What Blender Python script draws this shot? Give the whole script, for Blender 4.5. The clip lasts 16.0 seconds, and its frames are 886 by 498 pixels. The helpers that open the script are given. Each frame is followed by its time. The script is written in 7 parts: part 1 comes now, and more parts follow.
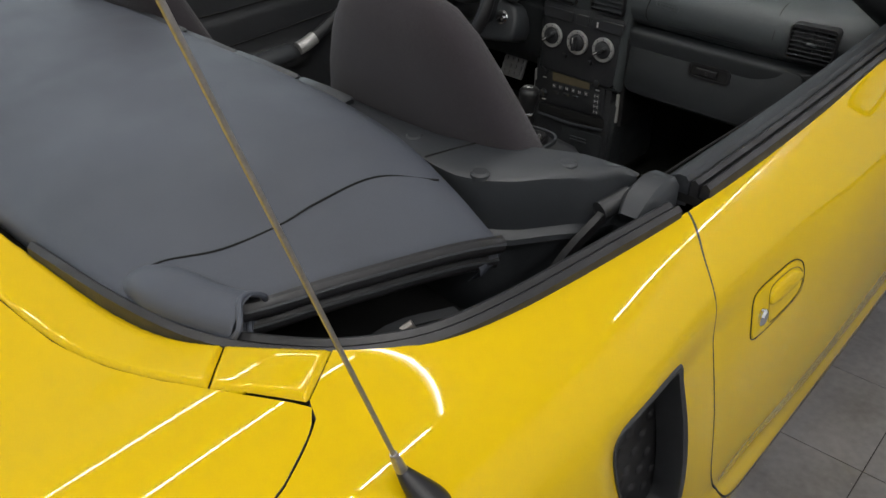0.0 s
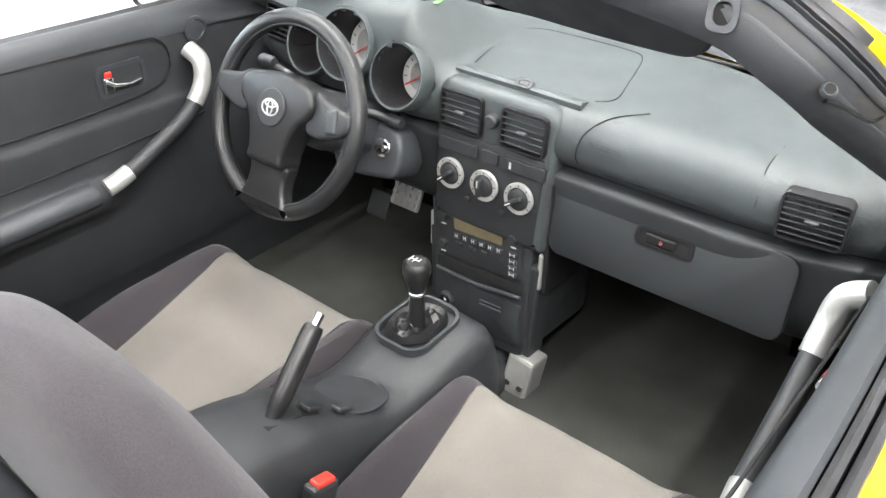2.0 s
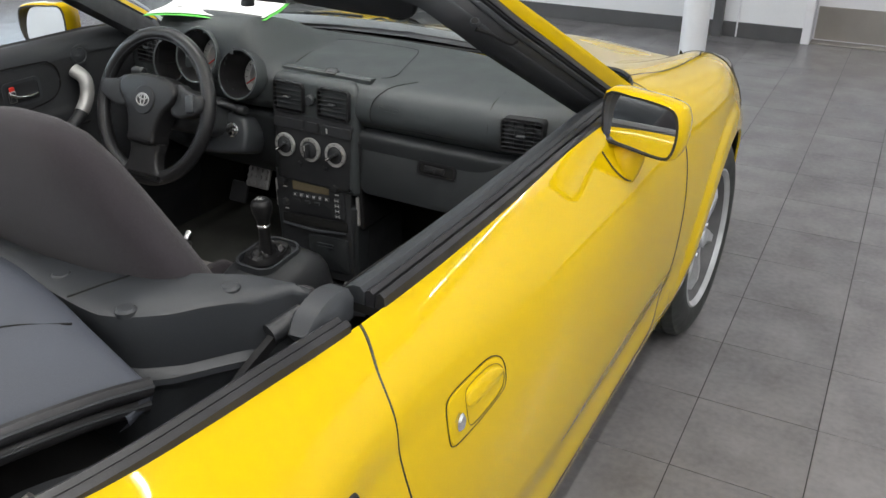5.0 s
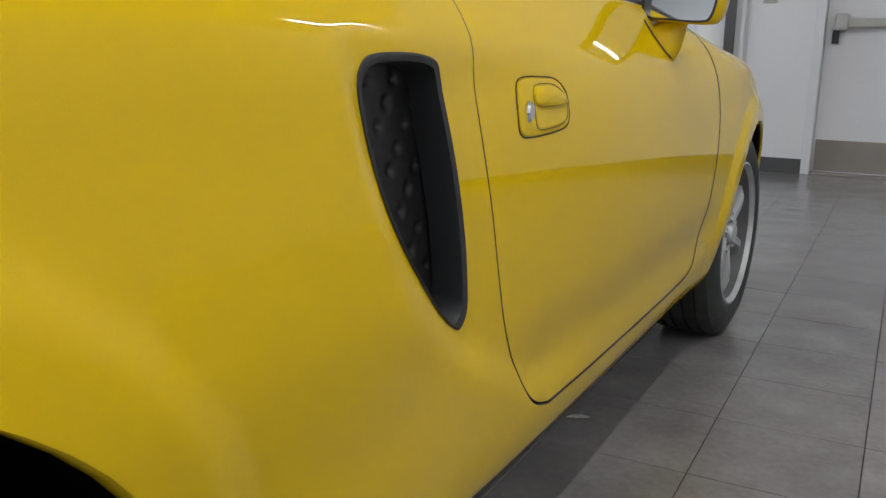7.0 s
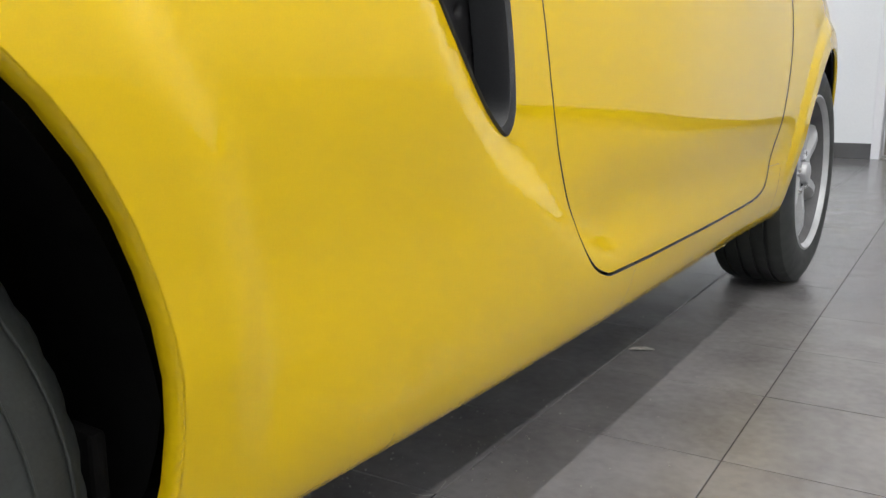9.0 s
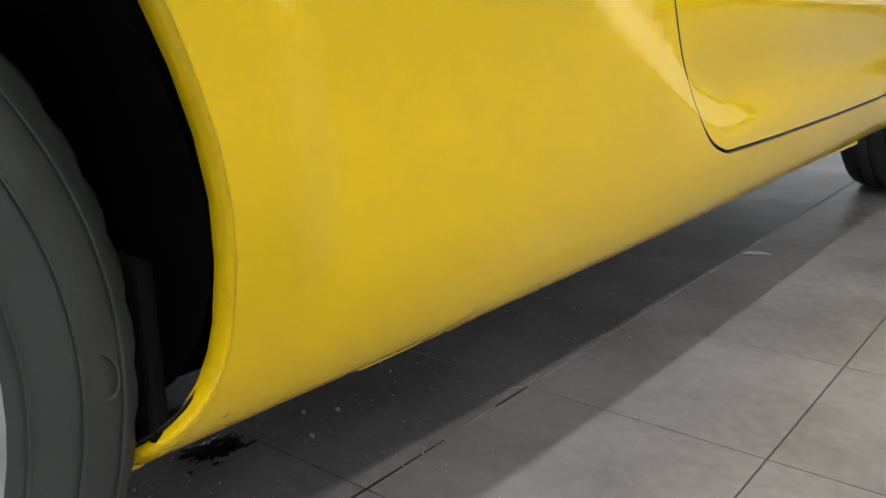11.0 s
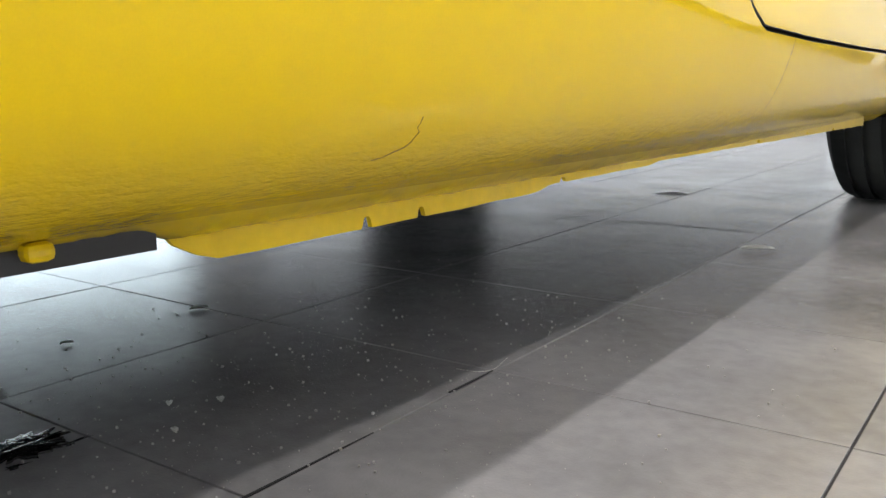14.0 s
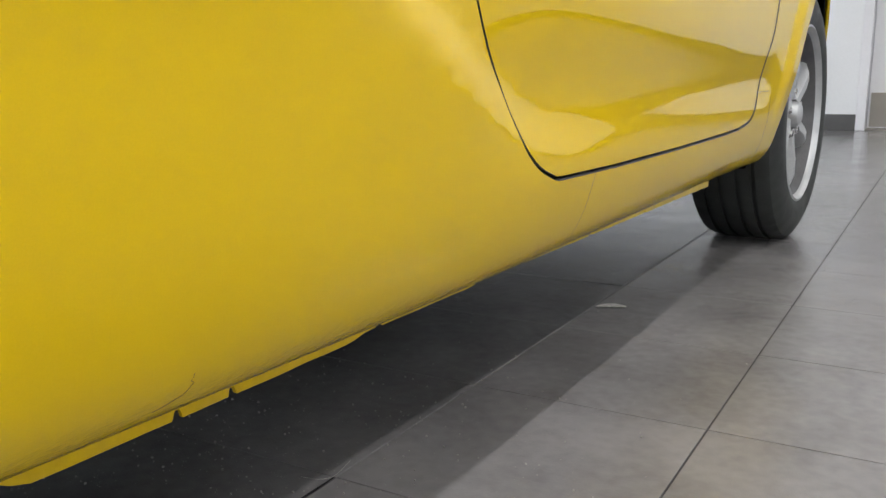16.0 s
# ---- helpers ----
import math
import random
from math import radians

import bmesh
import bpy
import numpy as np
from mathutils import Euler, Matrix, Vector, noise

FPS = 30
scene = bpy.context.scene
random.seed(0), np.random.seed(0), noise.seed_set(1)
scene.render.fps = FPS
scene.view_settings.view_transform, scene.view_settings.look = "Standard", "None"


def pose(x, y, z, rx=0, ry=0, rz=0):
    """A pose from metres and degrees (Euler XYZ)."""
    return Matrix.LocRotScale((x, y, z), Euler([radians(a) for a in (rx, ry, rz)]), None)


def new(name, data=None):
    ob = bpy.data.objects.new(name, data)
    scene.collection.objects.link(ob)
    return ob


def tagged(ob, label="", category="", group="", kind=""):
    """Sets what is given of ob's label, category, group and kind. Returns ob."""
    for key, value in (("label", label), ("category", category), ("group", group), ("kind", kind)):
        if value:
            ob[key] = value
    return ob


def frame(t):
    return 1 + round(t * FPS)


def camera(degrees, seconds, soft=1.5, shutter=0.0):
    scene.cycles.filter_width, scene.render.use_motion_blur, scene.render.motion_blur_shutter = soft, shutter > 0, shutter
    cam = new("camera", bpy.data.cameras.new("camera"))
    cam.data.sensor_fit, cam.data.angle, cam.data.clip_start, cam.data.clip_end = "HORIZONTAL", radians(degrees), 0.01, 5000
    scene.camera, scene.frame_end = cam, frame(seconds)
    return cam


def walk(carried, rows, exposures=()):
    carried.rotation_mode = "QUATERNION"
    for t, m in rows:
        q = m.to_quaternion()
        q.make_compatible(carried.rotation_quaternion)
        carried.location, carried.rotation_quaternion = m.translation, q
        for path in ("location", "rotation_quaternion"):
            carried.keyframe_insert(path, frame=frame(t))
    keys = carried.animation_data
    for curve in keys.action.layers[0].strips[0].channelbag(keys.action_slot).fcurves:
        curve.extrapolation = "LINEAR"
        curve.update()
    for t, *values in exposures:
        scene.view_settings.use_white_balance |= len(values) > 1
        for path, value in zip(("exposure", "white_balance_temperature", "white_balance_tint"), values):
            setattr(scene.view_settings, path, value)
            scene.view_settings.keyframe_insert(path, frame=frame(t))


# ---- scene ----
cam = camera(54.15, 16.0)
# seconds, place in metres, then tilt from straight down, lean, heading in degrees
PATH = [
    (0, 1.1359, -0.0571, 1.4063, 56.723, -0.115, 43.292),
    (0.5, 1.0302, 0.0771, 1.4291, 57.461, 0.081, 42.062),
    (1, 0.9251, 0.2067, 1.4261, 57.383, 0.230, 41.117),
    (1.5, 0.8226, 0.3872, 1.4009, 57.519, 0.751, 39.567),
    (2, 0.7783, 0.5294, 1.3930, 57.893, 1.058, 38.526),
    (2.5, 0.8056, 0.6172, 1.4065, 57.942, 0.999, 38.108),
    (3, 0.8905, 0.6469, 1.4266, 58.060, 1.275, 36.830),
    (3.5, 1.0061, 0.5620, 1.4389, 58.442, 1.200, 33.877),
    (3.7, 1.0483, 0.5093, 1.4340, 58.734, 0.717, 32.947),
    (5.8, 1.2859, -0.0284, 1.3108, 65.148, 0.263, 29.897),
    (6, 1.2440, -0.0414, 1.2068, 65.826, 0.345, 29.716),
    (6.5, 1.2463, -0.1145, 0.9516, 74.385, 0.905, 29.844),
    (7, 1.2727, -0.0896, 0.7898, 77.121, 0.990, 30.317),
    (7.5, 1.2749, -0.0581, 0.6765, 77.640, 0.835, 31.487),
    (8, 1.2622, -0.0411, 0.5878, 78.925, 0.579, 33.076),
    (8.2, 1.2404, -0.0157, 0.5537, 79.666, 0.460, 33.390),
    (10.3, 1.2772, -0.0337, 0.5491, 74.975, -0.863, 37.063),
    (10.5, 1.2834, -0.0403, 0.5493, 74.638, -1.179, 38.575),
    (11, 1.2153, 0.0419, 0.4746, 73.863, -0.808, 41.073),
    (11.5, 1.1485, 0.1103, 0.3739, 72.877, 0.326, 42.004),
    (12, 1.1308, 0.1255, 0.2878, 74.768, 0.377, 42.351),
    (12.5, 1.0943, 0.1399, 0.2510, 76.164, 0.039, 42.600),
    (13, 1.0699, 0.1803, 0.2467, 77.226, 0.009, 41.356),
    (13.5, 1.0481, 0.2055, 0.2453, 78.175, 0.113, 39.571),
    (14, 1.0561, 0.2430, 0.2562, 79.278, -0.132, 37.479),
    (14.5, 1.0639, 0.2919, 0.2645, 79.991, -0.544, 35.246),
    (15, 1.0924, 0.3389, 0.2958, 80.400, -0.475, 33.897),
    (15.5, 1.1377, 0.3222, 0.3385, 80.671, -0.614, 33.354),
    (16, 1.1694, 0.2446, 0.4042, 78.347, -0.636, 32.762),
]


def cam_pose(x, y, z, tilt, lean, heading):
    """Heading about the vertical, then tilt, then lean about the line of sight."""
    return pose(x, y, z, tilt, 0, heading) @ pose(0, 0, 0, 0, 0, lean)


EXPOSURES = [(0.0, -0.15), (0.5, 0.6), (1.0, 1.25), (1.5, 1.85), (2.0, 2.3), (2.5, 2.45), (3.0, 2.1), (3.5, 1.55), (3.7, 1.1), (5.8, 0.28), (6.0, 0.2), (6.5, 0.0), (7.0, -0.15), (7.5, 0.0), (8.2, 0.43), (10.5, 0.82), (11.0, 0.8), (11.5, 1.2), (12.0, 1.45), (12.5, 1.54), (13.5, 1.37), (14.5, 1.33), (15.5, 0.9), (16.0, 0.7)]
walk(cam, [(row[0], cam_pose(*row[1:])) for row in PATH], EXPOSURES)

# ---- world and light ----
world = bpy.data.worlds.new("world")
scene.world = world
world.use_nodes = True
wn = world.node_tree
sky = wn.nodes.new("ShaderNodeTexSky")
sky.sky_type = "NISHITA"
sky.sun_disc = False
sky.sun_elevation, sky.sun_rotation = radians(40), radians(200)
wn.links.new(sky.outputs[0], wn.nodes["Background"].inputs["Color"])
wn.nodes["Background"].inputs["Strength"].default_value = 0.12

PHI = 0.0427                       # the hall's turn against the car
ORIGIN = (0.6463, 0.5715)          # a crossing of floor joints
TILE = 0.2998
HX = Vector((math.cos(PHI), math.sin(PHI), 0))
HY = Vector((-math.sin(PHI), math.cos(PHI), 0))
LAMP_STRENGTH = 8.0


def hall(u, v, z=0.0):
    """A place given along the hall's two directions from the joint crossing."""
    return Vector((ORIGIN[0], ORIGIN[1], z)) + HX * u + HY * v


# ---- materials ----
def material(name, colour, rough=0.5, metal=0.0, grain=0.0, grain_scale=200.0, bump=0.0, bump_scale=300.0, coat=0.0,
             stain=0.0, stain_scale=6.0, rough_var=0.0, spec=0.5, sheen=0.0):
    m = bpy.data.materials.new(name)
    m.use_nodes = True
    t, b = m.node_tree, m.node_tree.nodes["Principled BSDF"]
    b.inputs["Base Color"].default_value = (*colour, 1)
    b.inputs["Roughness"].default_value = rough
    b.inputs["Metallic"].default_value = metal
    b.inputs["Coat Weight"].default_value = coat
    b.inputs["Coat Roughness"].default_value = 0.03
    b.inputs["Coat IOR"].default_value = 1.40
    b.inputs["Specular IOR Level"].default_value = spec
    b.inputs["Sheen Weight"].default_value = sheen
    co = t.nodes.new("ShaderNodeTexCoord")
    if grain or stain:
        col = None
        for amount, scale, detail in ((grain, grain_scale, 4), (stain, stain_scale, 6)):
            if not amount:
                continue
            n = t.nodes.new("ShaderNodeTexNoise")
            n.inputs["Scale"].default_value, n.inputs["Detail"].default_value = scale, detail
            t.links.new(co.outputs["Object"], n.inputs["Vector"])
            r = t.nodes.new("ShaderNodeMapRange")
            r.inputs["From Min"].default_value, r.inputs["From Max"].default_value = 0.3, 0.7
            r.inputs["To Min"].default_value, r.inputs["To Max"].default_value = 1 - amount, 1 + amount
            t.links.new(n.outputs["Fac"], r.inputs["Value"])
            mix = t.nodes.new("ShaderNodeVectorMath")
            mix.operation = "SCALE"
            if col is None:
                mix.inputs[0].default_value = colour
            else:
                t.links.new(col, mix.inputs[0])
            t.links.new(r.outputs[0], mix.inputs["Scale"])
            col = mix.outputs[0]
        t.links.new(col, b.inputs["Base Color"])
    if rough_var:
        n = t.nodes.new("ShaderNodeTexNoise")
        n.inputs["Scale"].default_value, n.inputs["Detail"].default_value = stain_scale * 2.3, 5
        t.links.new(co.outputs["Object"], n.inputs["Vector"])
        r = t.nodes.new("ShaderNodeMapRange")
        r.inputs["From Min"].default_value, r.inputs["From Max"].default_value = 0.3, 0.7
        r.inputs["To Min"].default_value, r.inputs["To Max"].default_value = max(rough - rough_var, 0.02), min(rough + rough_var, 1)
        t.links.new(n.outputs["Fac"], r.inputs["Value"])
        t.links.new(r.outputs[0], b.inputs["Roughness"])
    if bump:
        n = t.nodes.new("ShaderNodeTexNoise")
        n.inputs["Scale"].default_value, n.inputs["Detail"].default_value = bump_scale, 3
        t.links.new(co.outputs["Object"], n.inputs["Vector"])
        k = t.nodes.new("ShaderNodeBump")
        k.inputs["Strength"].default_value, k.inputs["Distance"].default_value = bump, 0.002
        t.links.new(n.outputs["Fac"], k.inputs["Height"])
        t.links.new(k.outputs[0], b.inputs["Normal"])
        if coat:
            t.links.new(k.outputs[0], b.inputs["Coat Normal"])
    return m


def glowing(name, colour, strength):
    m = bpy.data.materials.new(name)
    m.use_nodes = True
    b = m.node_tree.nodes["Principled BSDF"]
    b.inputs["Base Color"].default_value = (0.8, 0.8, 0.8, 1)
    b.inputs["Emission Color"].default_value = (*colour, 1)
    b.inputs["Emission Strength"].default_value = strength
    return m


def glass(name, tint=(1, 1, 1)):
    m = bpy.data.materials.new(name)
    m.use_nodes = True
    b = m.node_tree.nodes["Principled BSDF"]
    b.inputs["Base Color"].default_value = (*tint, 1)
    b.inputs["Roughness"].default_value = 0.0
    b.inputs["IOR"].default_value = 1.45
    b.inputs["Transmission Weight"].default_value = 1.0
    return m


PAINT = material("yellow_paint", (0.68, 0.462, 0.003), 0.35, 0.0, spec=0.0, grain=0.02, grain_scale=900, coat=1.0, stain=0.012, stain_scale=1.5)


def stone_guard(m):
    """Wrinkled protective coat under the paint along the bottom of the sills."""
    t, b = m.node_tree, m.node_tree.nodes["Principled BSDF"]
    co = t.nodes.new("ShaderNodeTexCoord")
    cut, high = t.nodes.new("ShaderNodeSeparateXYZ"), t.nodes.new("ShaderNodeMapRange")
    t.links.new(co.outputs["Object"], cut.inputs[0])
    t.links.new(cut.outputs["Z"], high.inputs["Value"])
    high.inputs["From Min"].default_value, high.inputs["From Max"].default_value = 0.243, 0.212
    high.inputs["To Min"].default_value, high.inputs["To Max"].default_value = 0.0, 0.75
    size, n, k = t.nodes.new("ShaderNodeMapping"), t.nodes.new("ShaderNodeTexNoise"), t.nodes.new("ShaderNodeBump")
    size.inputs["Scale"].default_value = (1.0, 0.45, 1.3)
    n.inputs["Scale"].default_value, n.inputs["Detail"].default_value, n.inputs["Roughness"].default_value = 210, 3, 0.6
    k.inputs["Distance"].default_value = 0.0024
    t.links.new(co.outputs["Object"], size.inputs["Vector"])
    t.links.new(size.outputs[0], n.inputs["Vector"])
    t.links.new(n.outputs["Fac"], k.inputs["Height"])
    t.links.new(high.outputs[0], k.inputs["Strength"])
    t.links.new(k.outputs[0], b.inputs["Normal"])
    t.links.new(k.outputs[0], b.inputs["Coat Normal"])


stone_guard(PAINT)
PAINT_EDGE = material("yellow_paint_rough", (0.67, 0.460, 0.003), 0.38, 0.0, spec=0.08, grain=0.05, grain_scale=120, coat=0.8, bump=0.35, bump_scale=90, stain=0.06, stain_scale=12)
BLACK = material("black_plastic", (0.022, 0.0235, 0.026), 0.5, 0, grain=0.12, grain_scale=600, bump=0.18, bump_scale=900, stain=0.1, stain_scale=9, rough_var=0.08)
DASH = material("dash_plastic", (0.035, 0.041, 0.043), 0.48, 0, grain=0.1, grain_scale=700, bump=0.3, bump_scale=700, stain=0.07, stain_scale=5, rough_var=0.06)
# darker dash plastic; shade of the lower dash is also in this colour
DASH_DARK = material("dash_plastic_dark_shaded", (0.020, 0.023, 0.025), 0.52, 0, grain=0.1, grain_scale=700, bump=0.25, bump_scale=800, stain=0.08, stain_scale=5, rough_var=0.06)
VENT = material("vent_black", (0.011, 0.011, 0.012), 0.38, 0, grain=0.1, grain_scale=500, bump=0.06, bump_scale=600)
TRIM = material("grey_trim_plastic", (0.034, 0.0375, 0.042), 0.45, 0, grain=0.08, grain_scale=500, bump=0.15, bump_scale=800, stain=0.1, stain_scale=7, rough_var=0.07)
# near-black: shade of gaps, grooves and holes put into the colour
VOID = material("cavity_shade_black", (0.003, 0.003, 0.003), 0.9, 0, grain=0.3, grain_scale=40)
# near-black: shade under the car and in the arches is in this colour
HOUSING = material("underbody_shade_black", (0.004, 0.004, 0.004), 0.9, 0, grain=0.3, grain_scale=40, spec=0.05)
# bluish: sheen of window daylight is put into this colour
VINYL = material("soft_top_vinyl", (0.060, 0.067, 0.084), 0.50, 0, grain=0.08, grain_scale=900, bump=0.3, bump_scale=1100, stain=0.12, stain_scale=4, rough_var=0.06, sheen=0.0, spec=0.4)
RUBBER_AND_GAP = material("rubber_and_gap_shade", (0.020, 0.020, 0.022), 0.42, 0, grain=0.15, grain_scale=300, bump=0.1, bump_scale=400, stain=0.15, stain_scale=14, rough_var=0.1)
TYRE = material("tyre_rubber", (0.023, 0.0265, 0.025), 0.62, 0, grain=0.12, grain_scale=300, bump=0.15, bump_scale=300, stain=0.25, stain_scale=9, rough_var=0.08)
SEAT_DARK = material("dark_seat_cloth", (0.034, 0.030, 0.034), 0.9, 0, grain=0.22, grain_scale=800, bump=0.5, bump_scale=1400, stain=0.1, stain_scale=6, spec=0.2, sheen=0.12)
SEAT_LIGHT = material("taupe_seat_cloth", (0.150, 0.138, 0.124), 0.92, 0, grain=0.16, grain_scale=900, bump=0.5, bump_scale=1500, stain=0.08, stain_scale=7, spec=0.2, sheen=0.12)
CARPET = material("black_carpet", (0.042, 0.043, 0.039), 0.95, 0, grain=0.35, grain_scale=500, bump=0.8, bump_scale=600, stain=0.25, stain_scale=8, spec=0.2)
LEATHER = material("black_leather", (0.014, 0.014, 0.015), 0.34, 0, grain=0.15, grain_scale=400, bump=0.12, bump_scale=500, stain=0.06, stain_scale=12, rough_var=0.04)
SILVER = material("silver_paint", (0.42, 0.42, 0.41), 0.42, 0.5, grain=0.05, grain_scale=400, stain=0.05, stain_scale=15, rough_var=0.06)
CHROME = material("chrome", (0.8, 0.8, 0.8), 0.09, 1.0, stain=0.04, stain_scale=30)
ALLOY = material("alloy_wheel", (0.46, 0.47, 0.48), 0.42, 0.45, grain=0.06, grain_scale=300, stain=0.1, stain_scale=20, rough_var=0.06)
MIRROR = material("mirror_glass", (0.86, 0.88, 0.88), 0.015, 1.0, stain=0.02, stain_scale=8)
DIAL = material("white_dial", (0.55, 0.56, 0.55), 0.5, 0, grain=0.03)
PRINT = material("white_print", (0.5, 0.5, 0.48), 0.6, 0, grain=0.1)
RED = material("red_plastic", (0.6, 0.03, 0.02), 0.4, 0, grain=0.08)
LCD = material("amber_display", (0.12, 0.10, 0.06), 0.25, 0, grain=0.08, grain_scale=100)
PAPER = material("white_paper", (0.82, 0.83, 0.82), 0.7, 0, grain=0.02, stain=0.03)
GREEN = material("green_sleeve", (0.12, 0.62, 0.08), 0.35, 0, grain=0.05, stain=0.05)
GLASS = glass("clear_glass", (0.93, 0.97, 0.95))
LENS = glass("lamp_lens", (0.97, 0.98, 1.0))
WALL = material("white_wall_paint", (0.78, 0.79, 0.81), 0.6, 0, grain=0.015, grain_scale=80, bump=0.08, bump_scale=250, stain=0.02, stain_scale=1.2)
DOOR_PAINT = material("white_door_paint", (0.74, 0.74, 0.77), 0.4, 0, grain=0.015, grain_scale=60, bump=0.05, bump_scale=200, stain=0.025, stain_scale=2)
SKIRT = material("grey_vinyl_base", (0.085, 0.085, 0.088), 0.45, 0, grain=0.08, grain_scale=150, stain=0.12, stain_scale=6, rough_var=0.08)
# dark copy of the alloy, with the shade inside the rim in its colour
ALLOY_SHADED = material("shaded_alloy", (0.085, 0.085, 0.088), 0.55, 0.2, grain=0.1, grain_scale=300, stain=0.2, stain_scale=20)
STEEL = material("brushed_steel", (0.36, 0.34, 0.32), 0.38, 0.85, grain=0.08, grain_scale=300, stain=0.06, stain_scale=5, rough_var=0.08)
CEIL = material("ceiling_paint", (0.58, 0.58, 0.59), 0.8, 0, grain=0.02, grain_scale=30, stain=0.03, stain_scale=1)
TUBE = glowing("lamp_diffuser", (1.0, 0.98, 0.95), LAMP_STRENGTH)
MORTAR = material("joint_mortar", (0.020, 0.018, 0.017), 0.9, 0, grain=0.2, grain_scale=60, bump=0.3, bump_scale=300, stain=0.3, stain_scale=5)
WET = material("spilt_fluid", (0.006, 0.006, 0.006), 0.12, 0, stain=0.2, stain_scale=30, spec=0.18, bump=0.3, bump_scale=200)
GRIT = material("pale_grit", (0.26, 0.25, 0.235), 0.7, 0, grain=0.2)


# paler all over, with the glint of a glossy rim in the colour
LEAF = material("dry_leaf", (0.36, 0.35, 0.32), 0.35, 0, grain=0.25, grain_scale=300, stain=0.3, stain_scale=90)
PAPER_BIT = material("white_scrap", (0.62, 0.62, 0.61), 0.6, 0, grain=0.08, grain_scale=200, stain=0.1, stain_scale=60)


def tile_material():
    """Grey stoneware with cloudy patches, fine pitting and a slight difference from tile to tile."""
    m = bpy.data.materials.new("grey_stoneware")
    m.use_nodes = True
    t, b = m.node_tree, m.node_tree.nodes["Principled BSDF"]
    geo = t.nodes.new("ShaderNodeNewGeometry")
    info = t.nodes.new("ShaderNodeObjectInfo")
    n1, n2, n3 = (t.nodes.new("ShaderNodeTexNoise") for _ in range(3))
    for n, s, d in ((n1, 5.0, 6), (n2, 55.0, 5), (n3, 380.0, 3)):
        n.inputs["Scale"].default_value, n.inputs["Detail"].default_value = s, d
        t.links.new(geo.outputs["Position"], n.inputs["Vector"])
    add = t.nodes.new("ShaderNodeMath")
    add.operation = "MULTIPLY_ADD"
    t.links.new(n2.outputs["Fac"], add.inputs[0])
    add.inputs[1].default_value = 0.45
    t.links.new(n1.outputs["Fac"], add.inputs[2])
    add2 = t.nodes.new("ShaderNodeMath")
    add2.operation = "MULTIPLY_ADD"
    t.links.new(info.outputs["Random"], add2.inputs[0])
    add2.inputs[1].default_value = 0.10
    t.links.new(add.outputs[0], add2.inputs[2])
    ramp = t.nodes.new("ShaderNodeValToRGB")
    ramp.color_ramp.elements[0].position, ramp.color_ramp.elements[0].color = 0.50, (0.138, 0.134, 0.136, 1)
    ramp.color_ramp.elements[1].position, ramp.color_ramp.elements[1].color = 1.16, (0.232, 0.225, 0.228, 1)
    t.links.new(add2.outputs[0], ramp.inputs[0])
    t.links.new(ramp.outputs[0], b.inputs["Base Color"])
    r = t.nodes.new("ShaderNodeMapRange")
    r.inputs["From Min"].default_value, r.inputs["From Max"].default_value = 0.3, 0.7
    r.inputs["To Min"].default_value, r.inputs["To Max"].default_value = 0.11, 0.20
    t.links.new(n1.outputs["Fac"], r.inputs["Value"])
    t.links.new(r.outputs[0], b.inputs["Roughness"])
    k = t.nodes.new("ShaderNodeBump")
    k.inputs["Strength"].default_value, k.inputs["Distance"].default_value = 0.18, 0.002
    t.links.new(n3.outputs["Fac"], k.inputs["Height"])
    t.links.new(k.outputs[0], b.inputs["Normal"])
    return m


TILES = tile_material()


# ---- mesh helpers ----
def mesh_of(name, verts, faces, mat, normals=None, smooth=True):
    me = bpy.data.meshes.new(name)
    me.from_pydata([tuple(v) for v in verts], [], [tuple(f) for f in faces])
    for m in (mat if isinstance(mat, (list, tuple)) else (mat,)):
        me.materials.append(m)
    me.polygons.foreach_set("use_smooth", [smooth] * len(me.polygons))
    if normals is not None:
        me.normals_split_custom_set_from_vertices([tuple(n) for n in normals])
    me.update()
    return me


def put(name, me, parent=None, label="", m=None):
    ob = new(name, me)
    if parent is not None and parent.parent is not None and parent.parent.parent is not None:
        m = parent.matrix_basis @ (m if m is not None else Matrix.Identity(4))
        parent = parent.parent
    if parent is not None:
        ob.parent = parent
        if parent.parent is None:
            ob.matrix_parent_inverse = Matrix.Identity(4)
    if m is not None:
        ob.matrix_basis = m
    if label:
        ob["label"] = label
    return ob


def part(name, bm, mat, parent, label="", smooth=False, m=None):
    """A bmesh as one mesh object under its thing or part."""
    me = bpy.data.meshes.new(name)
    if smooth:
        for f in bm.faces:
            f.smooth = True
    bm.to_mesh(me)
    bm.free()
    for k in (mat if isinstance(mat, (list, tuple)) else (mat,)):
        me.materials.append(k)
    if smooth:
        me.set_sharp_from_angle(angle=radians(38))
    return put(name, me, parent, label, m)


def block(sx, sy, sz, bevel=0.0, seg=2, at=(0, 0, 0), rot=None, bm=None):
    """A bevelled block, centred at a place."""
    b = bmesh.new()
    bmesh.ops.create_cube(b, size=1)
    for v in b.verts:
        v.co = Vector((v.co.x * sx, v.co.y * sy, v.co.z * sz))
    if bevel:
        bmesh.ops.bevel(b, geom=b.edges[:], offset=min(bevel, 0.49 * min(sx, sy, sz)), segments=seg, affect="EDGES", profile=0.5)
    mt = Matrix.Translation(at) @ (rot.to_4x4() if rot is not None else Matrix.Identity(4))
    bmesh.ops.transform(b, matrix=mt, verts=b.verts)
    return merge(bm, b) if bm is not None else b


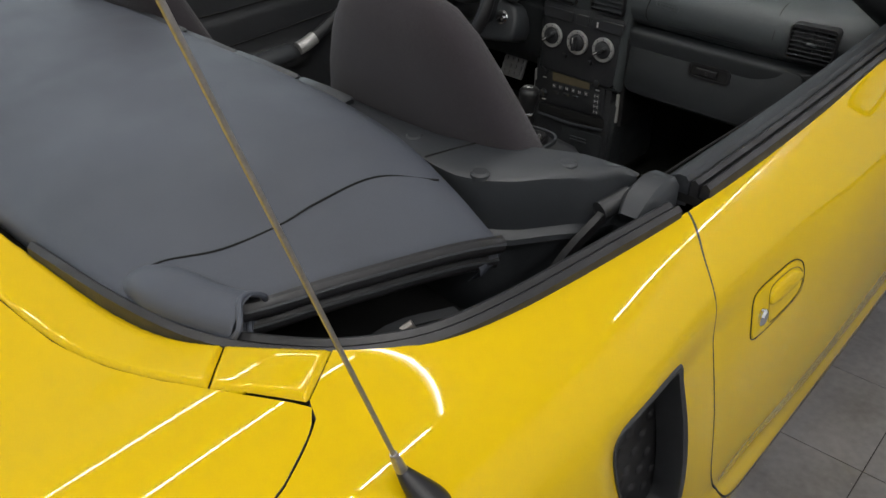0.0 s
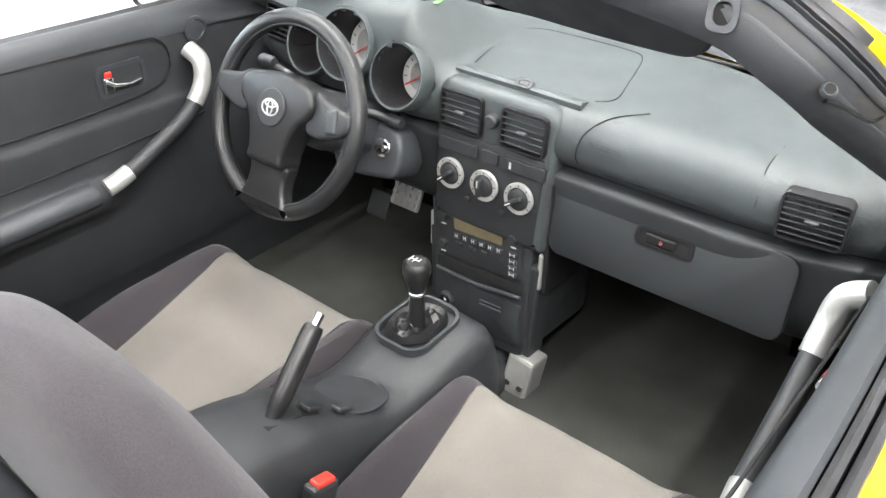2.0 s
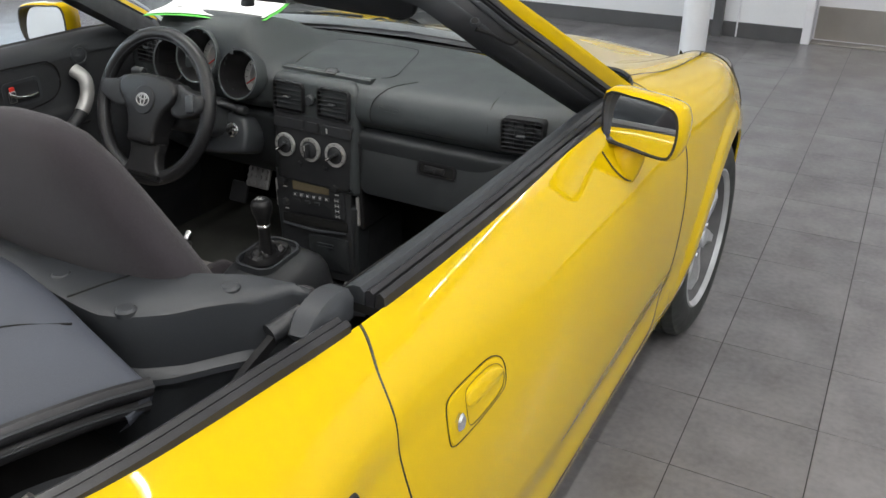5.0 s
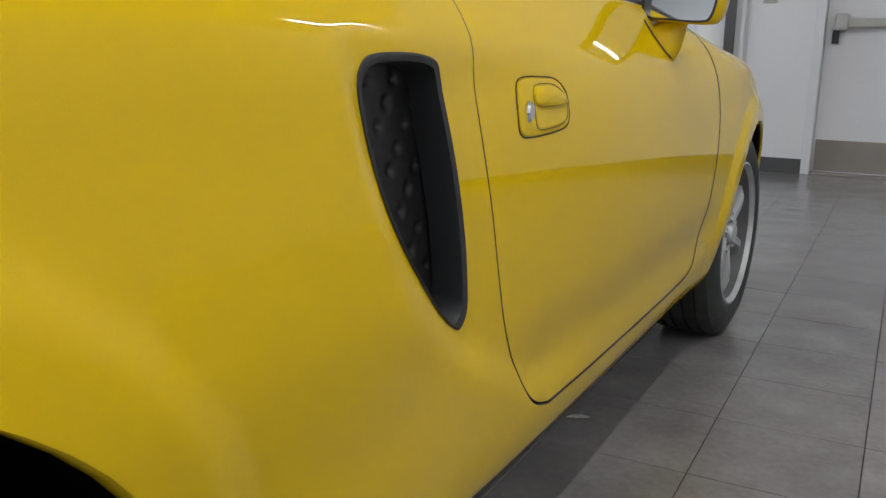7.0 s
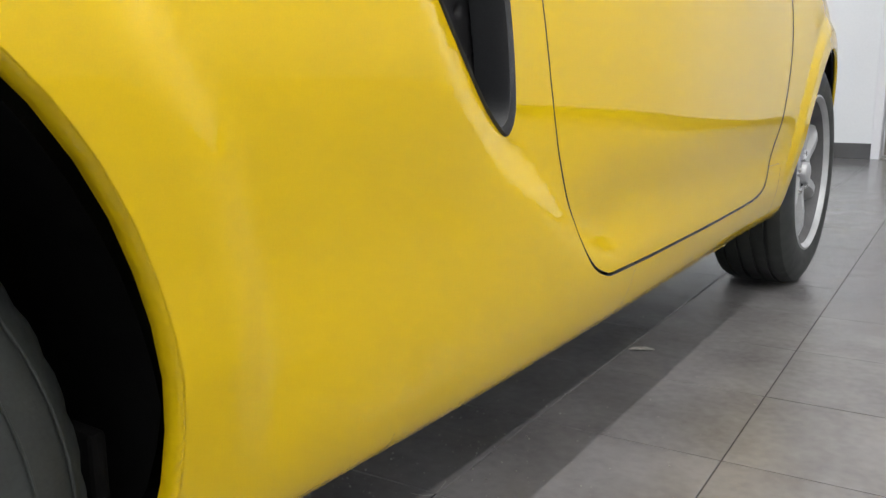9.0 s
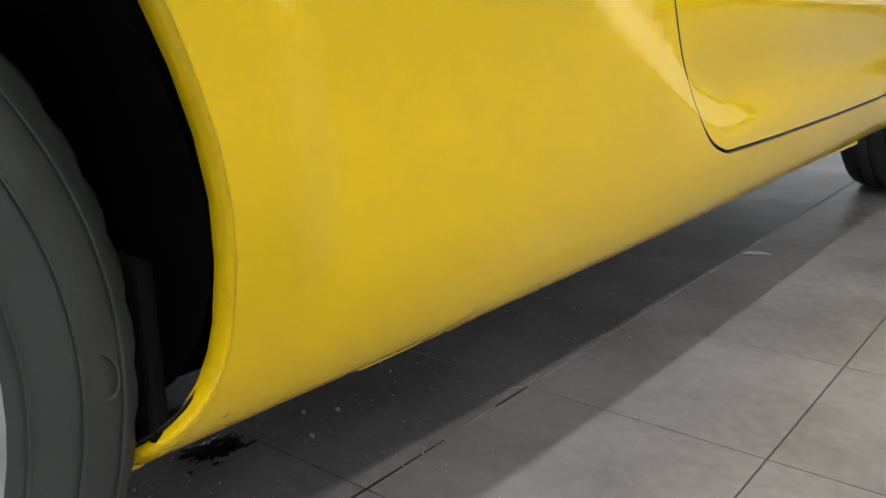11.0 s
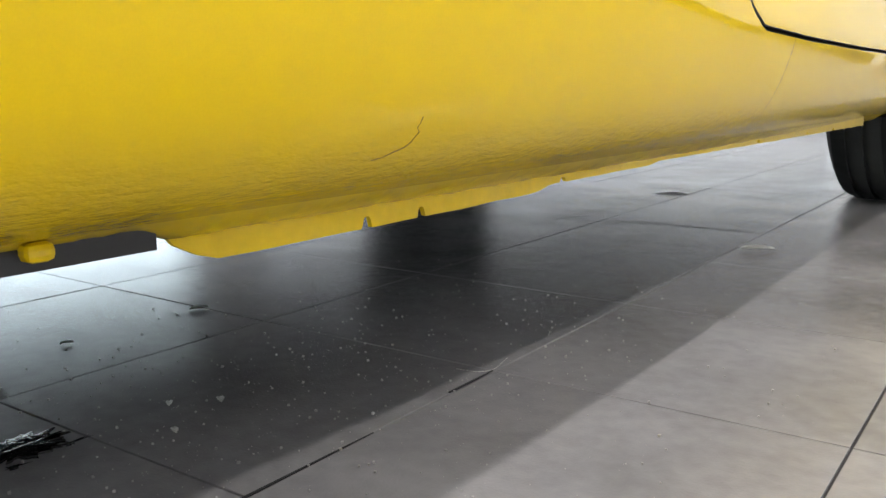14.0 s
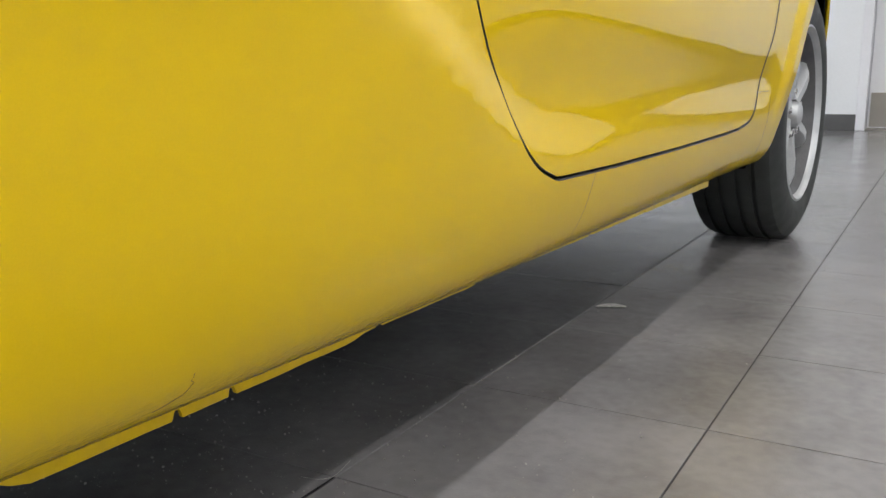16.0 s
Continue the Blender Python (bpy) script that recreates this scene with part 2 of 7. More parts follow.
def merge(into, other):
    me = bpy.data.meshes.new("tmp")
    other.to_mesh(me)
    other.free()
    into.from_mesh(me)
    bpy.data.meshes.remove(me)
    return into


def turned(profile, seg=32, axis="Z", m=None, bm=None, caps=True):
    """A lathed body from (radius, height) pairs."""
    b = bmesh.new()
    rings = []
    for r, h in profile:
        ring = []
        for i in range(seg):
            a = 2 * math.pi * i / seg
            c, s = r * math.cos(a), r * math.sin(a)
            ring.append(b.verts.new({"Z": (c, s, h), "X": (h, c, s), "Y": (c, h, s)}[axis]))
        rings.append(ring)
    for a, c in zip(rings, rings[1:]):
        for i in range(seg):
            j = (i + 1) % seg
            b.faces.new((a[i], a[j], c[j], c[i]))
    for ring in (rings[0], rings[-1]) if caps else ():
        b.faces.new(ring)
    bmesh.ops.remove_doubles(b, verts=b.verts, dist=1e-6)
    bmesh.ops.recalc_face_normals(b, faces=b.faces)
    if m is not None:
        bmesh.ops.transform(b, matrix=m, verts=b.verts)
    return merge(bm, b) if bm is not None else b


def smooth_path(points, n):
    """A Catmull-Rom path through points, n steps a span."""
    p = [Vector(q) for q in points]
    p = [2 * p[0] - p[1]] + p + [2 * p[-1] - p[-2]]
    out = []
    for i in range(1, len(p) - 2):
        for k in range(n):
            t = k / n
            a, b, c, d = p[i - 1:i + 3]
            out.append(0.5 * (2 * b + (c - a) * t + (2 * a - 5 * b + 4 * c - d) * t * t + (3 * b - a - 3 * c + d) * t ** 3))
    out.append(p[-2])
    return out


def sweep(path, section, up=(0, 0, 1), closed=False, bm=None, scale=None, caps=True):
    """A section of (sideways, upward) pairs carried along a path."""
    b = bmesh.new()
    path = [Vector(q) for q in path]
    rings, n = [], len(path)
    for i, q in enumerate(path):
        if closed:
            d = path[(i + 1) % n] - path[i - 1]
        else:
            d = path[min(i + 1, n - 1)] - path[max(i - 1, 0)]
        d.normalize()
        side = d.cross(Vector(up))
        if side.length < 1e-4:
            side = d.cross(Vector((1, 0, 0)))
        side.normalize()
        top = side.cross(d)
        k = scale[i] if scale else 1.0
        rings.append([b.verts.new(q + side * (x * k) + top * (z * k)) for x, z in section])
    m = len(section)
    for i in range(n if closed else n - 1):
        a, c = rings[i], rings[(i + 1) % n]
        for j in range(m):
            k = (j + 1) % m
            b.faces.new((a[j], a[k], c[k], c[j]))
    if caps and not closed:
        b.faces.new(rings[0])
        b.faces.new(rings[-1])
    bmesh.ops.recalc_face_normals(b, faces=b.faces)
    return merge(bm, b) if bm is not None else b


def circle(r, n=12, squash=1.0):
    return [(r * math.cos(2 * math.pi * i / n), r * squash * math.sin(2 * math.pi * i / n)) for i in range(n)]


def round_rect(w, h, r, n=4):
    """A rounded rectangle as (x, z) pairs about its centre."""
    out = []
    for cx, cz, a0 in ((w / 2 - r, h / 2 - r, 0), (-w / 2 + r, h / 2 - r, 90), (-w / 2 + r, -h / 2 + r, 180), (w / 2 - r, -h / 2 + r, 270)):
        for i in range(n + 1):
            a = radians(a0 + 90 * i / n)
            out.append((cx + r * math.cos(a), cz + r * math.sin(a)))
    return out


def slab(outline, depth, bevel=0.0, seg=2, m=None, bm=None):
    """A plate from an outline of (x, y), from z = 0 down to -depth, its upper edge rounded."""
    b = bmesh.new()
    top = [b.verts.new((x, y, 0)) for x, y in outline]
    bot = [b.verts.new((x, y, -depth)) for x, y in outline]
    f = b.faces.new(top)
    b.faces.new(bot[::-1])
    n = len(top)
    for i in range(n):
        b.faces.new((top[i], bot[i], bot[(i + 1) % n], top[(i + 1) % n]))
    bmesh.ops.recalc_face_normals(b, faces=b.faces)
    if bevel:
        bmesh.ops.bevel(b, geom=list(f.edges), offset=bevel, segments=seg, affect="EDGES", profile=0.5)
    if m is not None:
        bmesh.ops.transform(b, matrix=m, verts=b.verts)
    return merge(bm, b) if bm is not None else b


def frame_ring(outer, inner, depth, m=None, bm=None):
    """A flat ring between two outlines of equal count, with depth."""
    b = bmesh.new()
    n = len(outer)
    rows = [[b.verts.new((x, y, z)) for x, y in o] for o, z in ((outer, -depth), (outer, 0), (inner, 0), (inner, -depth))]
    for k in range(4):
        a, c = rows[k], rows[(k + 1) % 4]
        for i in range(n):
            j = (i + 1) % n
            b.faces.new((a[i], a[j], c[j], c[i]))
    bmesh.ops.recalc_face_normals(b, faces=b.faces)
    if m is not None:
        bmesh.ops.transform(b, matrix=m, verts=b.verts)
    return merge(bm, b) if bm is not None else b


def basis(origin, x, y):
    """A pose with given x and y directions."""
    x = Vector(x).normalized()
    y = (Vector(y) - x * Vector(y).dot(x)).normalized()
    z = x.cross(y)
    return Matrix(((x.x, y.x, z.x, origin[0]), (x.y, y.y, z.y, origin[1]), (x.z, y.z, z.z, origin[2]), (0, 0, 0, 1)))


# ---- the hall ----
U0, U1, V0, V1, HIGH = -6.4, 3.6, -4.6, 5.76, 3.7
HALL = Matrix.Translation((ORIGIN[0], ORIGIN[1], 0)) @ Matrix.Rotation(PHI, 4, "Z")


def hall_block(u0, u1, v0, v1, z0, z1, bevel=0.0):
    return block(u1 - u0, v1 - v0, z1 - z0, bevel, 2, ((u0 + u1) / 2, (v0 + v1) / 2, (z0 + z1) / 2))


def structure(name, bm, mat, label, category, smooth=False):
    ob = part(name, bm, mat, None, "", smooth, HALL)
    return tagged(ob, label, category, kind="structure")


floor = structure("floor", hall_block(U0 - 0.2, U1 + 0.2, V0 - 0.2, V1 + 0.9, -0.12, -0.0035), MORTAR, "dark mortar bed under square grey stoneware floor tiles", "floor")
structure("ceiling", hall_block(U0 - 0.2, U1 + 0.2, V0 - 0.2, V1 + 0.2, HIGH, HIGH + 0.15), CEIL, "plain pale painted ceiling of the showroom", "ceiling")

# the far wall stands in two planes: a pilaster part, and the recessed door part
DOOR_U0, DOOR_U1, DOOR_V = 0.035, 0.95, 5.87
bm = hall_block(U0, DOOR_U0 - 0.055, V1, V1 + 0.25, 0, HIGH)
hall_wall = merge(bm, hall_block(DOOR_U1 + 0.06, U1, V1, V1 + 0.25, 0, HIGH))
merge(hall_wall, hall_block(DOOR_U0 - 0.055, DOOR_U1 + 0.06, V1, V1 + 0.25, 2.14, HIGH))
structure("wall_north", hall_wall, WALL, "plain white painted showroom wall behind the car", "wall")
structure("wall_east", hall_block(U1, U1 + 0.2, V0, V1 + 0.25, 0, HIGH), WALL, "plain white painted side wall of the showroom", "wall")
structure("wall_south", hall_block(U0, U1, V0 - 0.2, V0, 0, HIGH), WALL, "plain white painted rear wall of the showroom", "wall")
bm = hall_block(U0 - 0.2, U0, V0, V1 + 0.25, 0, 0.25)
merge(bm, hall_block(U0 - 0.2, U0, V0, V1 + 0.25, 3.1, HIGH))
for a, c in ((V0, -3.9), (0.55, 0.75), (5.2, V1 + 0.25)):
    merge(bm, hall_block(U0 - 0.2, U0, a, c, 0.25, 3.1))
structure("wall_west", bm, WALL, "white showroom wall with two wide shop windows", "wall")
# unseen windows, assumed from the bright far floor; area lamps stand for sky
for k, (a, c) in enumerate(((-3.9, 0.55), (0.75, 5.2)), 1):
    win = structure("window_%d" % k, frame_ring([(a, 0.25), (c, 0.25), (c, 3.1), (a, 3.1)], [(a + 0.06, 0.31), (c - 0.06, 0.31), (c - 0.06, 3.04), (a + 0.06, 3.04)], 0.08, Matrix(((0, 0, 1, U0 - 0.05), (1, 0, 0, 0), (0, 1, 0, 0), (0, 0, 0, 1)))), STEEL, "wide shop window in a plain metal frame", "window")
    pane = part("pane", hall_block(U0 - 0.10, U0 - 0.09, a + 0.06, c - 0.06, 0.31, 3.04), GLASS, win)
    pane.visible_shadow = False
    lamp = bpy.data.lights.new("sky_light", "AREA")
    lamp.shape, lamp.size, lamp.size_y, lamp.energy, lamp.color = "RECTANGLE", 2.7, c - a - 0.2, 50, (0.86, 0.93, 1.0)
    lo = new("sky_light", lamp)
    lo.matrix_world = HALL @ Matrix.Translation((U0 - 0.13, (a + c) / 2, 1.67)) @ Matrix.Rotation(radians(-90), 4, "Y")
ground = part("ground", hall_block(-60, 60, -60, 60, -0.6, -0.4), MORTAR, None, "", False, HALL)
tagged(ground, "dark asphalt yard outside the showroom windows", "ground", kind="structure")

# skirting on the far wall
bm = hall_block(U0, DOOR_U0 - 0.056, V1 - 0.008, V1 - 0.0005, 0, 0.102, 0.003)
merge(bm, hall_block(DOOR_U1 + 0.061, U1 - 0.01, V1 - 0.008, V1 - 0.0005, 0, 0.102, 0.003))
structure("baseboard", bm, SKIRT, "dark grey vinyl skirting along the white wall", "baseboard")

# the exit door with its frame, kick plate and push bar
bm = hall_block(DOOR_U0 - 0.058, DOOR_U0 - 0.003, V1 - 0.014, V1 + 0.22, 0, 2.14, 0.004)
merge(bm, hall_block(DOOR_U1 + 0.003, DOOR_U1 + 0.062, V1 - 0.014, V1 + 0.22, 0, 2.14, 0.004))
merge(bm, hall_block(DOOR_U0 - 0.003, DOOR_U1 + 0.003, V1 - 0.014, V1 + 0.22, 2.085, 2.14, 0.004))
door = structure("door_1", bm, DOOR_PAINT, "white painted metal exit door with steel kick plate and push bar", "door")
part("door_leaf", hall_block(DOOR_U0, DOOR_U1, DOOR_V, DOOR_V + 0.045, 0.012, 2.08, 0.003), DOOR_PAINT, door)
part("kick_plate", hall_block(DOOR_U0 + 0.012, DOOR_U1 - 0.012, DOOR_V - 0.003, DOOR_V - 0.0004, 0.02, 0.235, 0.001), STEEL, door, "brushed steel kick plate")
part("threshold", hall_block(DOOR_U0 - 0.003, DOOR_U1 + 0.003, DOOR_V - 0.09, DOOR_V + 0.06, 0.0, 0.010, 0.003), STEEL, door, "flat metal threshold")
part("push_bar", hall_block(DOOR_U0 + 0.13, DOOR_U1 - 0.05, DOOR_V - 0.075, DOOR_V - 0.035, 0.985, 1.045, 0.008), SILVER, door, "brushed metal push bar")
part("bar_end", hall_block(DOOR_U0 + 0.06, DOOR_U0 + 0.14, DOOR_V - 0.085, DOOR_V - 0.001, 0.965, 1.075, 0.012), SILVER, door, "metal end box of the push bar")
part("latch_block", hall_block(DOOR_U0 + 0.045, DOOR_U0 + 0.085, DOOR_V - 0.045, DOOR_V - 0.001, 0.88, 0.97, 0.006), BLACK, door, "black latch block")

# conduit, switch, socket on the wall
def wall_u(x):
    return x - ORIGIN[0] + 0.247


def box_on_wall(name, x, z, w, h, d, mat, label, category):
    u = wall_u(x)
    ob = part(name, hall_block(u - w / 2, u + w / 2, V1 - d, V1 - 0.0005, z - h / 2, z + h / 2, min(0.004, d / 3)), mat, None, "", False, HALL)
    return tagged(ob, label, category)


box_on_wall("electric_socket", 0.062, 0.47, 0.072, 0.115, 0.007, DOOR_PAINT, "white double wall socket on the white wall", "socket")
box_on_wall("light_switch", 0.075, 1.20, 0.09, 0.115, 0.007, SILVER, "metal light switch plate on the white wall", "switch")
panel = box_on_wall("wall_panel", -0.045, 1.30, 0.012, 2.6, 0.012, DOOR_PAINT, "narrow white cover strip running up the wall", "trim")
pipe = part("conduit_pipe", turned([(0.014, 0.0), (0.014, 3.0)], 14), DOOR_PAINT, None, "", True, HALL @ Matrix.Translation((wall_u(-0.085), V1 - 0.03, 0.5)))
tagged(pipe, "thin white painted conduit pipe up the wall", "pipe")
col = part("door_post", hall_block(wall_u(-0.205), wall_u(-0.14), V1 - 0.05, V1 - 0.0005, 0, 2.6, 0.004), SKIRT, None, "", False, HALL)
tagged(col, "dark grey vertical metal post against the white wall", "post")

# white guard post standing on the floor
post = part("guard_post", turned([(0.078, 0.0), (0.082, 0.004), (0.082, 1.0), (0.075, 1.03), (0.05, 1.05), (0.0, 1.055)], 28), WALL, None, "", True, Matrix.Translation((-0.165, 5.66, 0)))
tagged(post, "white painted round guard post standing on the tiles", "bollard")


# ceiling lamps: straight strips, and a rectangle of strips
def light_strip(u, v, length, turn, power):
    """Light given off by one strip."""
    lamp = bpy.data.lights.new("strip_light", "AREA")
    lamp.shape, lamp.size, lamp.size_y, lamp.energy, lamp.color = "RECTANGLE", 0.03, length, power * length, (1.0, 0.98, 0.95)
    lo = new("strip_light", lamp)
    lo.matrix_world = HALL @ pose(u, v, HIGH - 0.086, 0, 0, turn)


def strip_lamp(u, v, length, turn=0, power=6.5):
    holder = new("ceiling_lamp", None)
    holder.matrix_basis = HALL @ pose(u, v, HIGH, 0, 0, turn)
    tagged(holder, "long straight white strip light under the ceiling", "lamp", group="ceiling lamps")
    part("housing", block(0.08, length, 0.05, 0.006, 2, (0, 0, -0.0255)), DOOR_PAINT, holder)
    part("diffuser", block(0.03, length - 0.04, 0.03, 0.010, 2, (0, 0, -0.066)), TUBE, holder, "glowing white diffuser")
    light_strip(u, v, length - 0.04, turn, power)
    return holder


for u, v0, v1, power in ((1.05, -3.3, 1.40, 11.5), (2.75, -3.6, 0.9, 12.5), (-1.30, -0.4, 1.40, 7.0), (-3.05, -0.6, 1.40, 9.0)):
    strip_lamp(u, (v0 + v1) / 2, v1 - v0, 0, power)
strip_lamp(-1.0, 1.50, 4.0, 90, 4.0)
# unseen strip added behind, to bring light into the footwell
strip_lamp(-1.30, -3.0, 2.6, 0, 12.0)
# unseen strip added to brighten the north wall and far floor
strip_lamp(2.6, 5.2, 1.6, 0, 12.0)
# unseen strip added over the rear left
strip_lamp(-4.4, -2.6, 2.4)


# ---- the car: body surface ----
def spline_weights(knots, t):
    """Natural cubic spline as weights of the values at the knots."""
    knots, t = np.asarray(knots, float), np.asarray(t, float)
    n = len(knots)
    h = np.diff(knots)
    a, r = np.eye(n), np.zeros((n, n))
    for i in range(1, n - 1):
        a[i, i - 1:i + 2] = h[i - 1], 2 * (h[i - 1] + h[i]), h[i]
        r[i, i - 1:i + 2] = 6 / h[i - 1], -6 / h[i - 1] - 6 / h[i], 6 / h[i]
    m = np.linalg.solve(a, r)
    k = np.clip(np.searchsorted(knots, t) - 1, 0, n - 2)
    p, q, hh = knots[k + 1] - t, t - knots[k], h[k]
    e = np.eye(n)
    return (m[k] * (p ** 3 / (6 * hh))[:, None] + m[k + 1] * (q ** 3 / (6 * hh))[:, None]
            + (e[k] / hh[:, None] - m[k] * (hh / 6)[:, None]) * p[:, None] + (e[k + 1] / hh[:, None] - m[k + 1] * (hh / 6)[:, None]) * q[:, None])


REAR_Y, FRONT_Y, HUB_Z = -0.015, 2.45, 0.290
SIDE = [(0.750, 0.201), (0.786, 0.216), (0.811, 0.250), (0.832, 0.34), (0.845, 0.47), (0.848, 0.61), (0.840, 0.72)]
# y, width, shoulder, upper shoulder, belt, heights of the deck at x = 0.50, 0.26, 0
STATIONS = [
    (-0.74, 0.80, (0.64, 0.78), (0.60, 0.80), (0.55, 0.815), 0.822, 0.832, 0.836),
    (-0.60, 0.90, (0.73, 0.79), (0.68, 0.82), (0.625, 0.835), 0.845, 0.857, 0.861),
    (-0.35, 0.975, (0.790, 0.797), (0.750, 0.834), (0.70, 0.856), 0.868, 0.879, 0.883),
    (-0.02, 1.0, (0.825, 0.800), (0.785, 0.852), (0.722, 0.880), 0.884, 0.894, 0.897),
    (0.28, 1.0, (0.832, 0.803), (0.796, 0.864), (0.728, 0.897), 0.893, 0.900, 0.903),
    (0.50, 1.0, (0.827, 0.801), (0.790, 0.860), (0.732, 0.893), 0.895, 0.902, 0.905),
    (0.80, 0.998, (0.816, 0.796), (0.778, 0.846), (0.737, 0.876), 0.895, 0.90, 0.90),
    (1.20, 0.985, (0.804, 0.790), (0.770, 0.841), (0.737, 0.879), 0.90, 0.905, 0.905),
    (1.60, 0.968, (0.789, 0.786), (0.757, 0.838), (0.728, 0.880), 0.90, 0.905, 0.905),
    (1.95, 0.955, (0.784, 0.780), (0.750, 0.828), (0.700, 0.858), 0.870, 0.883, 0.887),
    (2.20, 0.952, (0.785, 0.764), (0.745, 0.803), (0.685, 0.824), 0.826, 0.846, 0.851),
    (2.43, 0.936, (0.770, 0.748), (0.730, 0.784), (0.670, 0.798), 0.778, 0.800, 0.805),
    (2.70, 0.890, (0.722, 0.705), (0.685, 0.746), (0.630, 0.758), 0.726, 0.745, 0.750),
    (2.95, 0.800, (0.650, 0.625), (0.625, 0.662), (0.560, 0.672), 0.660, 0.683, 0.689),
    (3.12, 0.700, (0.560, 0.500), (0.520, 0.530), (0.460, 0.545), 0.548, 0.568, 0.574),
]
BY = np.array([s[0] for s in STATIONS])
CX, CZ = [], []
for _, width, a7, a8, a9, z10, z11, z12 in STATIONS:
    f = (a7[1] - 0.201) / 0.596
    low = [(x * width, 0.201 + (z - 0.201) * f) for x, z in SIDE]
    row = low + [a7, a8, a9, (0.50 if a9[0] > 0.58 else a9[0] - 0.1, z10), (0.26, z11), (0.0, z12)]
    CX.append([p[0] for p in row])
    CZ.append([p[1] for p in row])
CX, CZ = np.array(CX), np.array(CZ)
BV = np.array([0, 0.6, 1.2, 2.1, 3.1, 4.2, 5.1, 5.9, 6.5, 7.0, 9.0, 11.0, 13.0])


def ramp(t):
    t = np.clip(t, 0, 1)
    return t * t * (3 - 2 * t)


def section(y, v):
    wy, wv = spline_weights(BY, y), spline_weights(BV, v)
    return (wy @ CX * wv).sum(1), (wy @ CZ * wv).sum(1)


def inside(points):
    """Signed distance to a closed outline, positive inside."""
    pts = np.array(points, float)
    nxt = np.roll(pts, -1, 0)

    def g(a, b):
        best = np.full(len(a), 1e9)
        odd = np.zeros(len(a), bool)
        for (ax, ay), (bx, by) in zip(pts, nxt):
            ex, ey = bx - ax, by - ay
            t = np.clip(((a - ax) * ex + (b - ay) * ey) / (ex * ex + ey * ey + 1e-12), 0, 1)
            best = np.minimum(best, np.hypot(a - ax - t * ex, b - ay - t * ey))
            cross = ((ay > b) != (by > b)) & (a < (bx - ax) * (b - ay) / (by - ay + 1e-12) + ax)
            odd ^= cross
        return np.where(odd, best, -best)
    return g


def fine(points, n=5, closed=True):
    """The outline with its corners rounded into a smooth curve."""
    p = [Vector((*q, 0)) for q in points]
    if closed:
        p = p[-1:] + p + p[:2]
        out = smooth_path(p, n)[n:-n - 1]
    else:
        out = smooth_path(p, n)
    return [(q.x, q.y) for q in out]


# the fold behind the intake, and all the flank ahead of it
in_scoop = inside(fine([(0.462, 0.86), (0.468, 0.80), (0.480, 0.755), (0.492, 0.700), (0.515, 0.640), (0.552, 0.575), (0.605, 0.520), (0.672, 0.468), (0.755, 0.425), (0.82, 0.388), (0.90, 0.352), (1.0, 0.325), (1.15, 0.312)], 4, False) + [(1.7, 0.305), (1.7, 0.86)])


def surface(y, v):
    x, z = section(y, v)
    side = ramp((6.7 - v) / 0.8) * ramp((v + 0.2) / 0.8)
    # flared wheel arches
    for cy, cz, r0, amount in ((-0.062, 0.305, 0.455, 0.012), (FRONT_Y - 0.02, 0.285, 0.415, 0.012)):
        r = np.hypot(y - cy, (z - cz) * np.where(z > cz, 1.0, 0.85))
        x = x + side * amount * ramp((r0 - r) / 0.045) * ramp((r - 0.20) / 0.1) * ramp((z - 0.26) / 0.16)
    # swelling haunch over the rear wheel
    x = x + side * 0.014 * ramp((0.76 - y) / 0.22) * ramp((y + 0.40) / 0.35) * ramp((z - 0.40) / 0.18)
    # the scoop that leads into the intake
    deep = 0.014 * ramp((in_scoop(y, z) + 0.012) / 0.05) * ramp((1.25 - y) / 0.55) * ramp((0.815 - z) / 0.07)
    x = x - side * deep
    # crease above the sill along the door
    x = x - side * 0.008 * ramp((0.47 - z) / 0.09) * ramp((z - 0.300) / 0.080) * ramp((y - 0.78) / 0.22) * ramp((2.05 - y) / 0.12)
    return np.stack([x, y, z], 1)


def surface_normal(y, v):
    d = 0.004
    a = surface(np.clip(y + d, BY[0], BY[-1]), v) - surface(np.clip(y - d, BY[0], BY[-1]), v)
    b = surface(y, np.clip(v + 0.02, 0, 13)) - surface(y, np.clip(v - 0.02, 0, 13))
    n = np.cross(a, b)
    n /= np.linalg.norm(n, axis=1)[:, None] + 1e-12
    p = surface(y, v)
    flip = (n[:, 0] * p[:, 0] + n[:, 2] * (p[:, 2] - 0.45)) < 0
    n[flip] *= -1
    return n


DOOR_REAR = [(0.806, 0.90), (0.793, 0.876), (0.776, 0.859), (0.761, 0.843), (0.750, 0.815), (0.746, 0.790), (0.745, 0.760), (0.748, 0.722), (0.757, 0.675), (0.768, 0.630), (0.787, 0.555), (0.805, 0.500), (0.822, 0.460), (0.847, 0.420), (0.871, 0.392), (0.889, 0.366), (0.915, 0.337), (0.948, 0.316), (0.990, 0.302)]
DOOR_EDGE = fine(DOOR_REAR, 4, False) + [(1.15, 0.299), (1.40, 0.298), (1.65, 0.299)] + fine([(1.76, 0.301), (1.83, 0.310), (1.872, 0.335), (1.897, 0.40), (1.925, 0.50), (1.945, 0.60), (1.945, 0.70), (1.925, 0.78), (1.905, 0.84), (1.89, 0.95)], 4, False)
